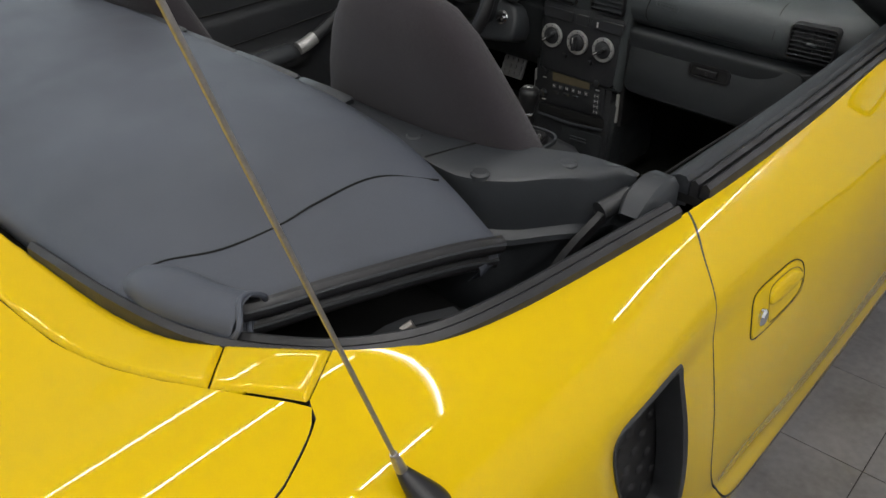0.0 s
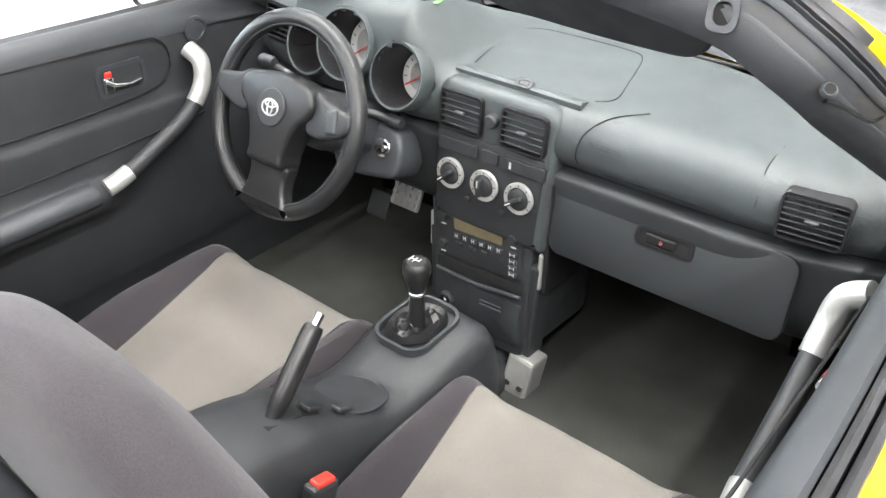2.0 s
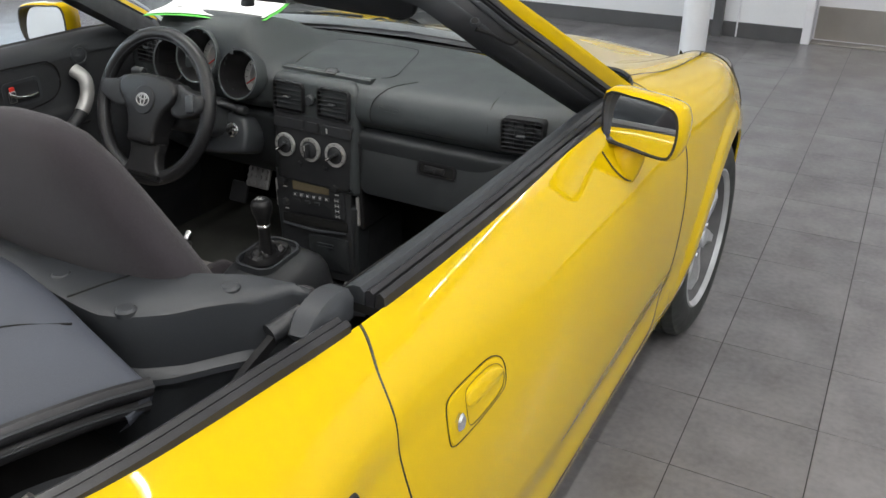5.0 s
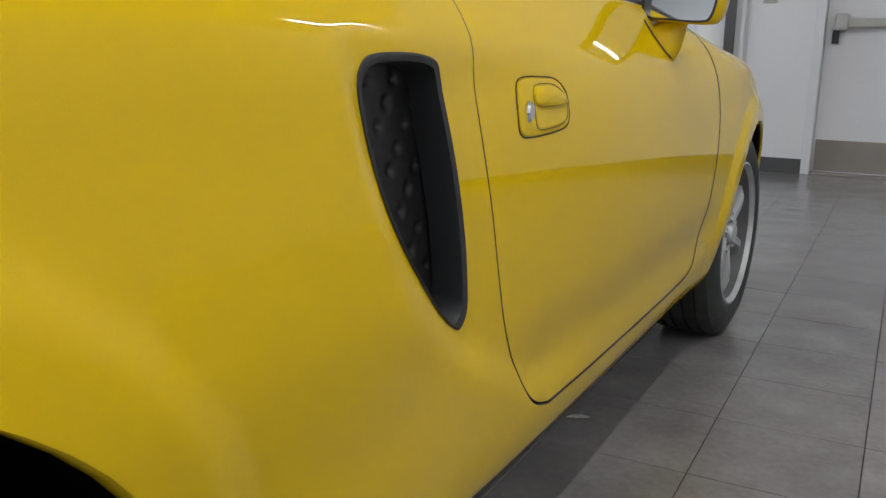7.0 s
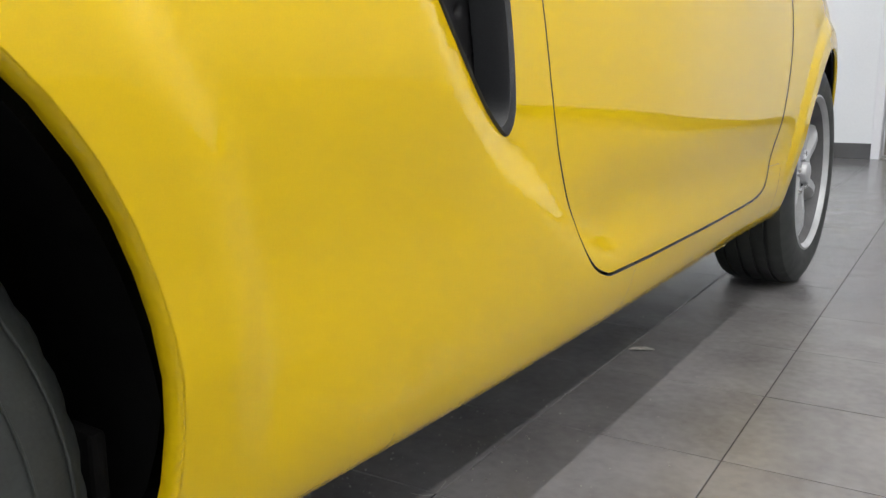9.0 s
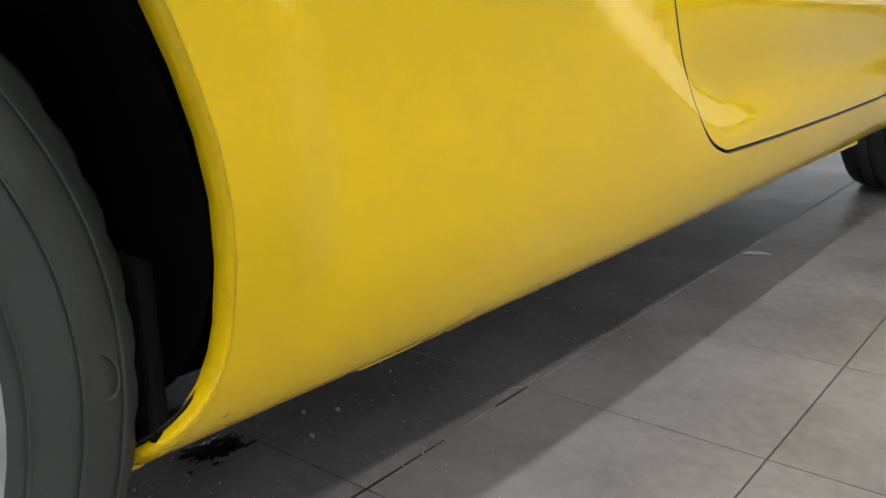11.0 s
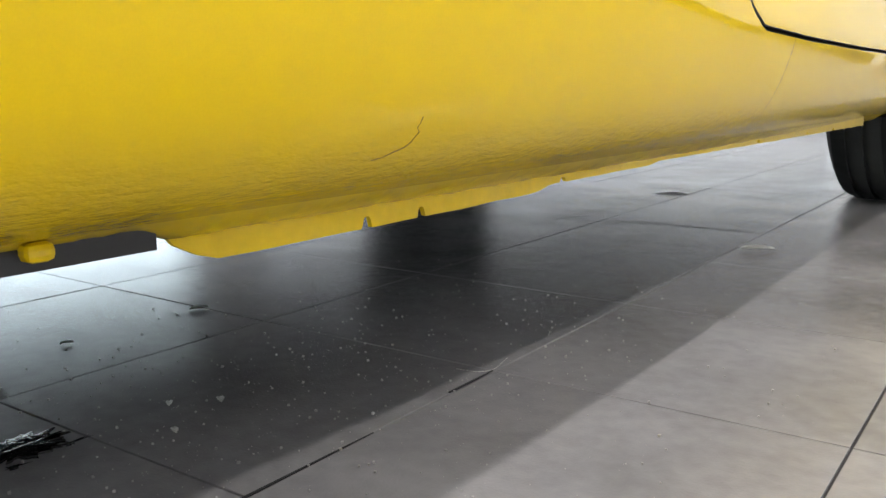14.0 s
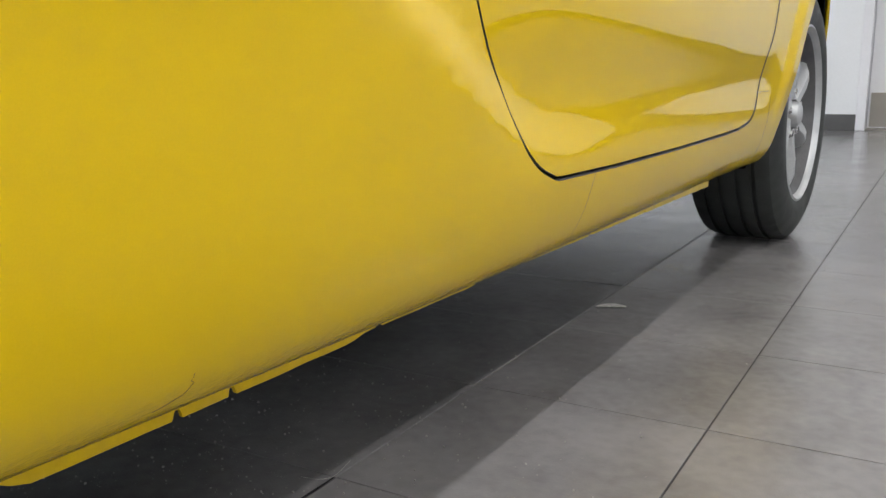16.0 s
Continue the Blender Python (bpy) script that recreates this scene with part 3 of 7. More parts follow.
RIM = [(0.0, 0.186), (0.229, 0.196), (0.34, 0.204), (0.441, 0.213), (0.521, 0.227), (0.571, 0.245), (0.615, 0.271), (0.660, 0.308), (0.697, 0.358), (0.717, 0.410), (0.728, 0.480), (0.733, 0.56), (0.736, 0.65), (0.738, 0.73), (0.739, 0.80), (0.740, 1.0), (0.738, 1.2), (0.732, 1.4), (0.727, 1.6), (0.715, 1.75), (0.690, 1.86), (0.643, 1.965), (0.560, 2.058), (0.36, 2.182), (0.15, 2.230), (0.0, 2.240)]
RIM_CURVE = fine(RIM, 4, False)
in_rim = inside(RIM_CURVE + [(-0.5, 2.240), (-0.5, 0.186)])
in_door = inside(DOOR_EDGE)
INTAKE = fine([(0.503, 0.760), (0.510, 0.779), (0.532, 0.787), (0.592, 0.788), (0.640, 0.783), (0.654, 0.771), (0.666, 0.729), (0.682, 0.671), (0.699, 0.597), (0.710, 0.535), (0.712, 0.512), (0.704, 0.497), (0.688, 0.497), (0.642, 0.528), (0.586, 0.582), (0.542, 0.638), (0.519, 0.685), (0.507, 0.727)], 4)
in_intake = inside(INTAKE)
STRIP = fine([(-0.05, 0.138), (0.10, 0.140), (0.334, 0.148), (0.437, 0.156), (0.512, 0.172), (0.574, 0.190), (0.612, 0.206), (0.650, 0.226), (0.690, 0.253)], 4, False)
in_strip = inside(STRIP + [(0.655, 0.312), (0.60, 0.40), (0.3, 0.45), (-0.05, 0.45)])
in_lid = inside([(-0.1, 0.134), (0.334, 0.144), (0.437, 0.152), (0.512, 0.168), (0.574, 0.186), (0.612, 0.202), (0.650, 0.222), (0.684, 0.245)] + fine([(0.699, 0.254), (0.714, 0.233), (0.728, 0.205), (0.738, 0.178), (0.744, 0.12), (0.742, 0.0), (0.725, -0.25), (0.685, -0.45), (0.57, -0.60)], 4, False) + [(-0.1, -0.66)])
in_hood = inside([(-0.1, 2.26), (0.30, 2.18), (0.545, 2.045), (0.60, 1.975), (0.648, 1.925), (0.655, 2.06), (0.662, 2.12), (0.662, 2.30), (0.645, 2.567), (0.60, 2.78), (0.45, 2.98), (-0.1, 3.06)])
in_lamp = inside(fine([(0.52, 2.79), (0.585, 2.79), (0.64, 2.72), (0.70, 2.66), (0.735, 2.66), (0.75, 2.74), (0.71, 2.88), (0.62, 3.0), (0.53, 3.03), (0.49, 2.92)], 4))
GAP = 0.0022
LID_GAP = 0.0019


REAR_ARCH = [(-0.053 + 0.362 * math.cos(radians(t)), 0.299 + 0.362 * math.sin(radians(t))) for t in range(180, -1, -6)] + [(0.308, 0.280), (0.303, 0.260), (0.295, 0.243), (0.286, 0.231), (0.277, 0.221), (0.271, 0.212), (0.268, 0.203), (0.264, 0.10), (-0.42, 0.10)]
in_rear_arch = inside(REAR_ARCH)


def outside_arches(p):
    r1 = -in_rear_arch(p[:, 1], p[:, 2])
    r2 = np.hypot(p[:, 1] - FRONT_Y + 0.02, p[:, 2] - 0.285) - 0.332
    return np.minimum(r1, r2)


def clip(verts, polys, g):
    """Cuts a mesh over (y, v) along g = 0 and keeps where g is positive."""
    a = np.array(verts)
    val = g(surface(a[:, 0], a[:, 1]))
    verts, cut, out = list(verts), {}, []
    for poly in polys:
        s = [val[i] >= 0 for i in poly]
        if all(s):
            out.append(poly)
        elif any(s):
            made = []
            for i, j in zip(poly, poly[1:] + poly[:1]):
                if val[i] >= 0:
                    made.append(i)
                if (val[i] >= 0) != (val[j] >= 0):
                    key = (min(i, j), max(i, j))
                    if key not in cut:
                        t = val[key[0]] / (val[key[0]] - val[key[1]])
                        p, q = verts[key[0]], verts[key[1]]
                        cut[key] = len(verts)
                        verts.append((p[0] + t * (q[0] - p[0]), p[1] + t * (q[1] - p[1])))
                    made.append(cut[key])
            if len(made) > 2:
                out.append(made)
    return verts, out


def panel_mesh(name, rules, mat, y0, y1, v0, v1, lift=0.0, flange=0.007, mirror=False, step=0.0125, crown=0.0, edge=None):
    ny, nv = max(int((y1 - y0) / step), 2), max(int((v1 - v0) / (0.03 if crown else 0.13)), 2)
    ys, vs = np.linspace(y0, y1, ny + 1), np.linspace(v0, v1, nv + 1)
    verts = [(a, b) for a in ys for b in vs]
    w = nv + 1
    polys = [[i * w + j, (i + 1) * w + j, (i + 1) * w + j + 1, i * w + j + 1] for i in range(ny) for j in range(nv)]
    for g in rules:
        verts, polys = clip(verts, polys, g)
    used = sorted({i for p in polys for i in p})
    index = {k: n for n, k in enumerate(used)}
    a = np.array([verts[k] for k in used])
    pos, nor = surface(a[:, 0], a[:, 1]), surface_normal(a[:, 0], a[:, 1])
    if crown:
        near = np.clip(np.min([g(pos) for g in rules], axis=0) / crown, 0.0, 1.0)
        lift = lift - crown * 0.8 * (1 - np.sqrt(1 - (1 - near) ** 2))[:, None]
    pos = pos + nor * lift
    polys = [[index[i] for i in p] for p in polys]
    # make the faces look outward
    p0 = polys[len(polys) // 2]
    fn = np.cross(pos[p0[1]] - pos[p0[0]], pos[p0[2]] - pos[p0[0]])
    if fn @ nor[p0[0]] < 0:
        polys = [p[::-1] for p in polys]
    edges = {}
    for p in polys:
        for i, j in zip(p, p[1:] + p[:1]):
            edges[(i, j)] = True
    border = [(i, j) for i, j in edges if (j, i) not in edges and not (pos[i][0] < 0.002 and pos[j][0] < 0.002)]
    out_dir = {}
    for i, j in border:
        e = pos[j] - pos[i]
        d = np.cross(e, nor[i])
        l = np.linalg.norm(d)
        if l > 1e-7:
            for k in (i, j):
                out_dir[k] = out_dir.get(k, 0) + d / l
    if crown:
        nor = np.zeros_like(pos)
        for p in polys:
            for i in range(1, len(p) - 1):
                c = np.cross(pos[p[i]] - pos[p[0]], pos[p[i + 1]] - pos[p[0]])
                for k in p:
                    nor[k] += c
        nor /= np.linalg.norm(nor, axis=1)[:, None] + 1e-12
    pos, nor = [p for p in pos], [n for n in nor]
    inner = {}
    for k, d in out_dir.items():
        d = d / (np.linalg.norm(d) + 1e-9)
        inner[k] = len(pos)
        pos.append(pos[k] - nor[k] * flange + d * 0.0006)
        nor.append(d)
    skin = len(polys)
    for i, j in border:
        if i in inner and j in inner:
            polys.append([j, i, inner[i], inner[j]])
    pos, nor = np.array(pos), np.array(nor)
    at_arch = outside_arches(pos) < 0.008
    if mirror:
        pos[:, 0] *= -1
        nor[:, 0] *= -1
        polys = [p[::-1] for p in polys]
    # flange faces in black put the shade of the panel gaps into the colour
    me = mesh_of(name, pos, polys, (mat, edge or RUBBER_AND_GAP), nor)
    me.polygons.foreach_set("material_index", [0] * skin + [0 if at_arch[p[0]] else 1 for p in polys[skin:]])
    return me


car = new("sports_car", None)
tagged(car, "yellow two-seat open sports car with folded black soft top", "car")


def both(name, rules, mat, y0, y1, v0, v1, lift=0.0, label="", **more):
    made = []
    for mirror in (False, True):
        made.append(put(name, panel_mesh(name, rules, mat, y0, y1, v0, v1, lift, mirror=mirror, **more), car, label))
    return made


seam_y, seam_f = 1.085, 1.985


def not_door(p):
    return np.where(p[:, 0] > 0.5, -in_door(p[:, 1], p[:, 2]) - GAP, 1.0)


def rim_out(p):
    return -in_rim(p[:, 0], p[:, 1])


def seam_line(p):
    """The seam across the sill leans back towards the ground."""
    return seam_y + 0.10 * (p[:, 2] - 0.25) - p[:, 1]


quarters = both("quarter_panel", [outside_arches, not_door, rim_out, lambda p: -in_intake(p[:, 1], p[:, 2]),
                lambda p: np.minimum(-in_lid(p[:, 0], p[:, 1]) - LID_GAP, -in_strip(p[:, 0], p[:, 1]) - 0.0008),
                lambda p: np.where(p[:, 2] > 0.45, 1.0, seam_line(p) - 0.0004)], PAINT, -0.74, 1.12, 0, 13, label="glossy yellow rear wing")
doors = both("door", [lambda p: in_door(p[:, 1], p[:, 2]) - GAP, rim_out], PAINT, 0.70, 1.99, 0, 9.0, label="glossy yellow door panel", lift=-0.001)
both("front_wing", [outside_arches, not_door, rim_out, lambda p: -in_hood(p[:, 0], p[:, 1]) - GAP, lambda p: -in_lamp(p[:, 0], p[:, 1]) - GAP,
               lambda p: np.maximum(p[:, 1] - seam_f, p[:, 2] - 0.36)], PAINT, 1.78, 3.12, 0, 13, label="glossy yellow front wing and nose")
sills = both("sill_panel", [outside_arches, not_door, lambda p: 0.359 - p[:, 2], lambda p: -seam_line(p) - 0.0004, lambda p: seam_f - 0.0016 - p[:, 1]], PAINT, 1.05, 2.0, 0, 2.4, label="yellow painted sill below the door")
both("bonnet", [lambda p: in_hood(p[:, 0], p[:, 1]) - GAP, rim_out], PAINT, 1.96, 3.10, 5, 13, label="glossy yellow bonnet")
both("engine_lid", [lambda p: in_lid(p[:, 0], p[:, 1]) - 0.0002], PAINT, -0.68, 0.33, 5, 13, label="glossy yellow engine lid")
strips = both("deck_trim", [lambda p: in_strip(p[:, 0], p[:, 1]) + 0.0022, rim_out, lambda p: 0.574 - 0.92 * (p[:, 1] - 0.251) - 0.0014 - p[:, 0]], PAINT, 0.12, 0.46, 6, 13, lift=0.0035, flange=0.008, step=0.003, crown=0.006, edge=PAINT, label="raised yellow strip round the soft top")
corners = both("deck_corner_trim", [lambda p: np.where(p[:, 0] > 0.645, in_strip(p[:, 0], p[:, 1]) - 0.0006, in_strip(p[:, 0], p[:, 1]) + 0.0022), rim_out, lambda p: p[:, 0] - 0.574 + 0.92 * (p[:, 1] - 0.251) - 0.0014], PAINT, 0.12, 0.46, 6, 13, lift=0.0035, flange=0.008, step=0.003, crown=0.006, edge=PAINT, label="raised yellow corner piece by the soft top")
both("headlight", [lambda p: in_lamp(p[:, 0], p[:, 1]) - GAP], LENS, 2.6, 3.10, 4, 13, lift=0.002, label="clear headlight lens")
# black sheet just under the skin, standing for shade in the gaps
both("gap_shade_shell", [outside_arches, lambda p: -in_rim(p[:, 0], p[:, 1]) - 0.004, lambda p: -in_intake(p[:, 1], p[:, 2]) - 0.004], VOID, -0.72, 3.10, 0.5, 13, lift=-0.0120, flange=0.002, step=0.02, label="black shell added behind the panels for the shade in their gaps")

# rolled lip round the rear arches
lip_yz = np.array(REAR_ARCH[:-2])
lip_v = np.linspace(0.0, 6.6, 500)
for side in (1, -1):
    rows = []
    for y, z in lip_yz:
        sec = surface(np.full(500, y), lip_v)
        x = float(sec[int(np.argmin(abs(sec[:, 2] - z))), 0])
        cy, cz = y + 0.053, z - 0.299
        r = math.hypot(cy, cz)
        rows.append([(side * (x - d), y - k * cy / r, z - k * cz / r) for d, k in ((0.0015, -0.001), (0.004, 0.0012), (0.011, 0.0025), (0.017, 0.0035), (0.019, 0.0010))])
    n = len(rows[0])
    faces = [(i * n + k, i * n + k + 1, (i + 1) * n + k + 1, (i + 1) * n + k) for i in range(len(rows) - 1) for k in range(n - 1)]
    put("arch_lip", mesh_of("arch_lip", [p for r in rows for p in r], faces, PAINT_EDGE), car, "rolled yellow lip of the wheel arch")

# closed tail and nose
for name, y0, steps, label in (("rear_bumper", -0.74, ((1.0, 0.0), (0.985, -0.03), (0.95, -0.06), (0.86, -0.085), (0.6, -0.10), (0.01, -0.105)), "rounded yellow tail panel"),
                               ("front_bumper", 3.12, ((1.0, 0.0), (0.97, 0.03), (0.9, 0.055), (0.75, 0.075), (0.4, 0.085), (0.01, 0.087)), "rounded yellow nose panel")):
    vs = np.linspace(0, 13, 80)
    loop = surface(np.full(80, y0), vs)
    loop = [tuple(p) for p in loop] + [(-p[0], p[1], p[2]) for p in loop[-2::-1]]
    zc = sum(p[2] for p in loop) / len(loop)
    verts = [(p[0] * s, p[1] + d, zc + (p[2] - zc) * s) for s, d in steps for p in loop]
    n = len(loop)
    faces = [(i * n + k, i * n + (k + 1) % n, (i + 1) * n + (k + 1) % n, (i + 1) * n + k) for i in range(len(steps) - 1) for k in range(n)]
    if y0 > 0:
        faces = [f[::-1] for f in faces]
    put(name, mesh_of(name, verts, faces, PAINT), car, label)

# underside of the sill: rounded lip, welded flange with notches, dark floor pan
def flange_low(y):
    """The lower edge of the welded flange, with its drain notches."""
    z = float(np.interp(y, [0.468, 0.483, 0.503, 0.60, 0.72, 0.80, 0.82, 1.00, 1.02, 1.30, 1.80], [0.196, 0.180, 0.1735, 0.1745, 0.1755, 0.177, 0.181, 0.1825, 0.185, 0.1855, 0.187]))
    z += 0.0007 * noise.noise((y * 25, 1.0, 0))
    for c, depth, wide in ((0.611, 0.0070, 0.0042), (0.661, 0.0065, 0.0038), (0.838, 0.004, 0.005), (1.31, 0.005, 0.006), (1.52, 0.004, 0.005), (1.66, 0.004, 0.005)):
        z += depth * max(0.0, 1 - (abs(y - c) / wide) ** 4)
    return min(z, 0.199)


def lump(x, y, z, a, b, c):
    """A rounded lump."""
    m = bmesh.new()
    bmesh.ops.create_uvsphere(m, u_segments=16, v_segments=10, radius=1.0)
    for v in m.verts:
        v.co = Vector((x + a * v.co.x, y + b * v.co.y, z + c * v.co.z * (1 + 0.2 * v.co.x)))
    return m


for side in (1, -1):
    verts, faces = [], []
    ys = np.linspace(0.276, 2.02, 420)
    for y in ys:
        w = float(np.interp(y, BY, [s[1] for s in STATIONS]))
        end = float(ramp((0.305 - y) / 0.04))
        rows = [(0.7505, 0.2015), (0.743, 0.1962 + 0.006 * end), (0.735, 0.1918 + 0.010 * end), (0.727, 0.1888 + 0.013 * end), (0.7195, 0.1876 + 0.016 * end), (0.712, 0.190 + 0.016 * end)]
        for k, (x, z) in enumerate(rows):
            verts.append((side * x * w, y, z + 0.0055 * float(ramp((0.475 - y) / 0.02)) * (k > 0) + 0.0012 * noise.noise((y * 30, k * 0.7, 3.0)) + 0.0008 * noise.noise((y * 110, k * 0.9, 8.0))))
    n = len(rows)
    for i in range(len(ys) - 1):
        for k in range(n - 1):
            q = [i * n + k, (i + 1) * n + k, (i + 1) * n + k + 1, i * n + k + 1]
            faces.append(q if side < 0 else q[::-1])
    put("sill_underside", mesh_of("sill_underside", verts, faces, PAINT_EDGE), car, "rough yellow painted underside of the sill")
    bm = bmesh.new()
    ys = sorted(list(np.arange(0.468, 1.86, 0.012)) + [c + d for c in (0.611, 0.661, 0.838, 1.31, 1.52, 1.66) for d in np.arange(-0.0075, 0.0076, 0.0012)])
    cols = [[bm.verts.new((side * x, y, z)) for x, z in ((0.7185, 0.204), (0.7185, flange_low(y)), (0.7150, flange_low(y)), (0.7150, 0.204))] for y in ys]
    for p, q in zip(cols, cols[1:]):
        for k in range(4):
            j = (k + 1) % 4
            bm.faces.new((p[k], p[j], q[j], q[k]))
    bmesh.ops.recalc_face_normals(bm, faces=bm.faces)
    part("sill_flange", bm, PAINT_EDGE, car, "welded yellow flange with drain notches")
    # added black blocks, closing off the lit floor seen past the wheel
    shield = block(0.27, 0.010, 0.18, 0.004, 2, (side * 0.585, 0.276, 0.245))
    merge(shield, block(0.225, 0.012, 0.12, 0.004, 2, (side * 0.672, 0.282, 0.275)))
    part("arch_gap_blocker", shield, HOUSING, car, "black panel added to hide the lit floor behind the arch")
    part("splash_strip", sweep([(side * 0.718, 0.287, 0.190), (side * 0.718, 0.36, 0.1885), (side * 0.718, 0.464, 0.189)], [(-0.010, -0.005), (-0.010, 0.012), (0.010, 0.010), (0.010, -0.004)]), VENT, car, "black plastic strip under the rear wing")
    part("sill_tip", lump(side * 0.741, 0.281, 0.1985, 0.012, 0.013, 0.0075), PAINT_EDGE, car, "rounded yellow end of the sill seam", True)
    part("weld_tab", block(0.010, 0.012, 0.008, 0.003, 2, (side * 0.738, 0.405, 0.1945)), PAINT_EDGE, car)
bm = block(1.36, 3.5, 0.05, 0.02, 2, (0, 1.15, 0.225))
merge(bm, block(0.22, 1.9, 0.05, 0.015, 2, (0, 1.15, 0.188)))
# rear block hangs low, also hiding the lit floor behind the wheels
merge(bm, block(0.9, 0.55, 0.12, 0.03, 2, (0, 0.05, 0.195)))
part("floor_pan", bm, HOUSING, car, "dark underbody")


# ---- wheels ----
def spoke_set(n, r0, r1):
    b = bmesh.new()
    for k in range(n):
        a = 2 * math.pi * k / n
        rot = Matrix.Rotation(a, 4, "X")
        rows = [(r0, 0.030, 0.016, -0.004), (0.070, 0.026, 0.016, -0.002), (0.11, 0.022, 0.015, 0.004), (0.15, 0.023, 0.014, 0.004), (r1, 0.034, 0.016, -0.012)]
        rings = []
        for r, wide, thick, out in rows:
            sec = [(-wide, -thick), (-wide * 0.72, thick * 0.35), (-wide * 0.45, thick), (wide * 0.45, thick), (wide * 0.72, thick * 0.35), (wide, -thick)]
            rings.append([b.verts.new(rot @ Vector((out + t, s, r))) for s, t in sec])
        for p, q in zip(rings, rings[1:]):
            for i in range(6):
                j = (i + 1) % 6
                b.faces.new((p[i], p[j], q[j], q[i]))
    bmesh.ops.recalc_face_normals(b, faces=b.faces)
    return b


def tyre_mesh(radius, width):
    w = width / 2
    prof = [(0.199, -w + 0.014), (0.205, -w + 0.006), (0.225, -w), (0.252, -w + 0.002), (0.272, -w + 0.010), (radius - 0.008, -w + 0.020), (radius - 0.002, -w + 0.032)]
    for g in (-0.052, -0.018, 0.018, 0.052):
        prof += [(radius, g - 0.005), (radius - 0.007, g - 0.0042), (radius - 0.007, g + 0.0042), (radius, g + 0.005)]
    prof += [(r, -h) for r, h in prof[6::-1]]
    n = 144
    verts, faces = [], []
    m = len(prof)
    for i in range(n):
        a = 2 * math.pi * i / n
        for k, (r, h) in enumerate(prof):
            cut = 0.0018 if (i % 3 == 0 and (4 <= k <= 6 or m - 7 <= k <= m - 5)) else 0.0
            slant = 0.0
            verts.append((h, (r - cut) * math.cos(a + slant), (r - cut) * math.sin(a + slant)))
    for i in range(n):
        j = (i + 1) % n
        for k in range(m - 1):
            faces.append((i * m + k, i * m + k + 1, j * m + k + 1, j * m + k))
    me = mesh_of("tyre", verts, faces, TYRE)
    me.set_sharp_from_angle(angle=radians(30))
    return me


def wheel(x, y, radius, width, turn, steer=0.0):
    """A wheel with its outer face towards plus x; x < 0 turns it about."""
    base = turned([(0.030, 0.012), (0.034, 0.000), (0.060, -0.010), (0.062, -0.030), (0.030, -0.034)], 32, "X")
    hub = part("wheel", base, ALLOY, car, "silver alloy wheel with a black tyre", True, pose(x, y, radius - 0.003, 0, 0, (0 if x > 0 else 180) + steer) @ Matrix.Rotation(radians(turn), 4, "X"))
    put("tyre", tyre_mesh(radius, width), hub, "black rubber tyre with worn sidewall")
    barrel = turned([(0.188, -width / 2 + 0.012), (0.203, -width / 2 + 0.010), (0.204, -width / 2 + 0.016), (0.196, -0.03), (0.180, 0.0), (0.180, 0.05), (0.192, width / 2 - 0.022), (0.203, width / 2 - 0.012), (0.205, width / 2 - 0.006), (0.200, width / 2 - 0.004), (0.196, width / 2 - 0.010), (0.191, width / 2 - 0.017), (0.182, 0.040), (0.176, -0.02), (0.185, -width / 2 + 0.014)], 64, "X")
    part("rim", barrel, ALLOY, hub, "", True)
    steps, n = ((0.1905, width / 2 - 0.018), (0.183, width / 2 - 0.029), (0.1705, width / 2 - 0.058)), 64
    ring = [(h, r * math.cos(2 * math.pi * k / n), r * math.sin(2 * math.pi * k / n)) for r, h in steps for k in range(n)]
    faces = [(i * n + k, i * n + (k + 1) % n, (i + 1) * n + (k + 1) % n, (i + 1) * n + k) for i in range(2) for k in range(n)]
    put("rim_well", mesh_of("rim_well", ring, faces, ALLOY_SHADED), hub, "well of the rim, dark grey for the shade in it")
    sp = part("spokes", spoke_set(6, 0.035, 0.186), ALLOY, hub, "six silver spokes", True)
    sp.location = (width / 2 - 0.042, 0, 0)
    cap = part("hub_cap", turned([(0.0, 0.030), (0.020, 0.030), (0.027, 0.026), (0.030, 0.018), (0.031, 0.0), (0.0, 0.0)], 28, "X"), ALLOY, hub, "round silver hub cap", True)
    cap.location = (width / 2 - 0.044, 0, 0)
    disc = part("brake_disc", turned([(0.06, 0.0), (0.128, 0.0), (0.128, -0.020), (0.06, -0.020)], 40, "X"), STEEL, hub, "dull steel brake disc", True)
    disc.location = (-0.005, 0, 0)
    # black disc stands for the shade between the spokes
    dark = part("spoke_shade_disc", turned([(0.0, 0.0), (0.1715, 0.0), (0.1715, -0.006), (0.0, -0.006)], 40, "X"), VENT, hub, "black disc for the shade behind the spokes", True)
    dark.location = (width / 2 - 0.060, 0, 0)
    for k in range(5):
        nut = part("wheel_nut", turned([(0.0, 0.012), (0.008, 0.012), (0.010, 0.006), (0.010, 0), (0.0, 0)], 6, "X"), CHROME, hub)
        a = 2 * math.pi * k / 5 + 0.3
        nut.location = (width / 2 - 0.036, 0.052 * math.cos(a), 0.052 * math.sin(a))
    return hub


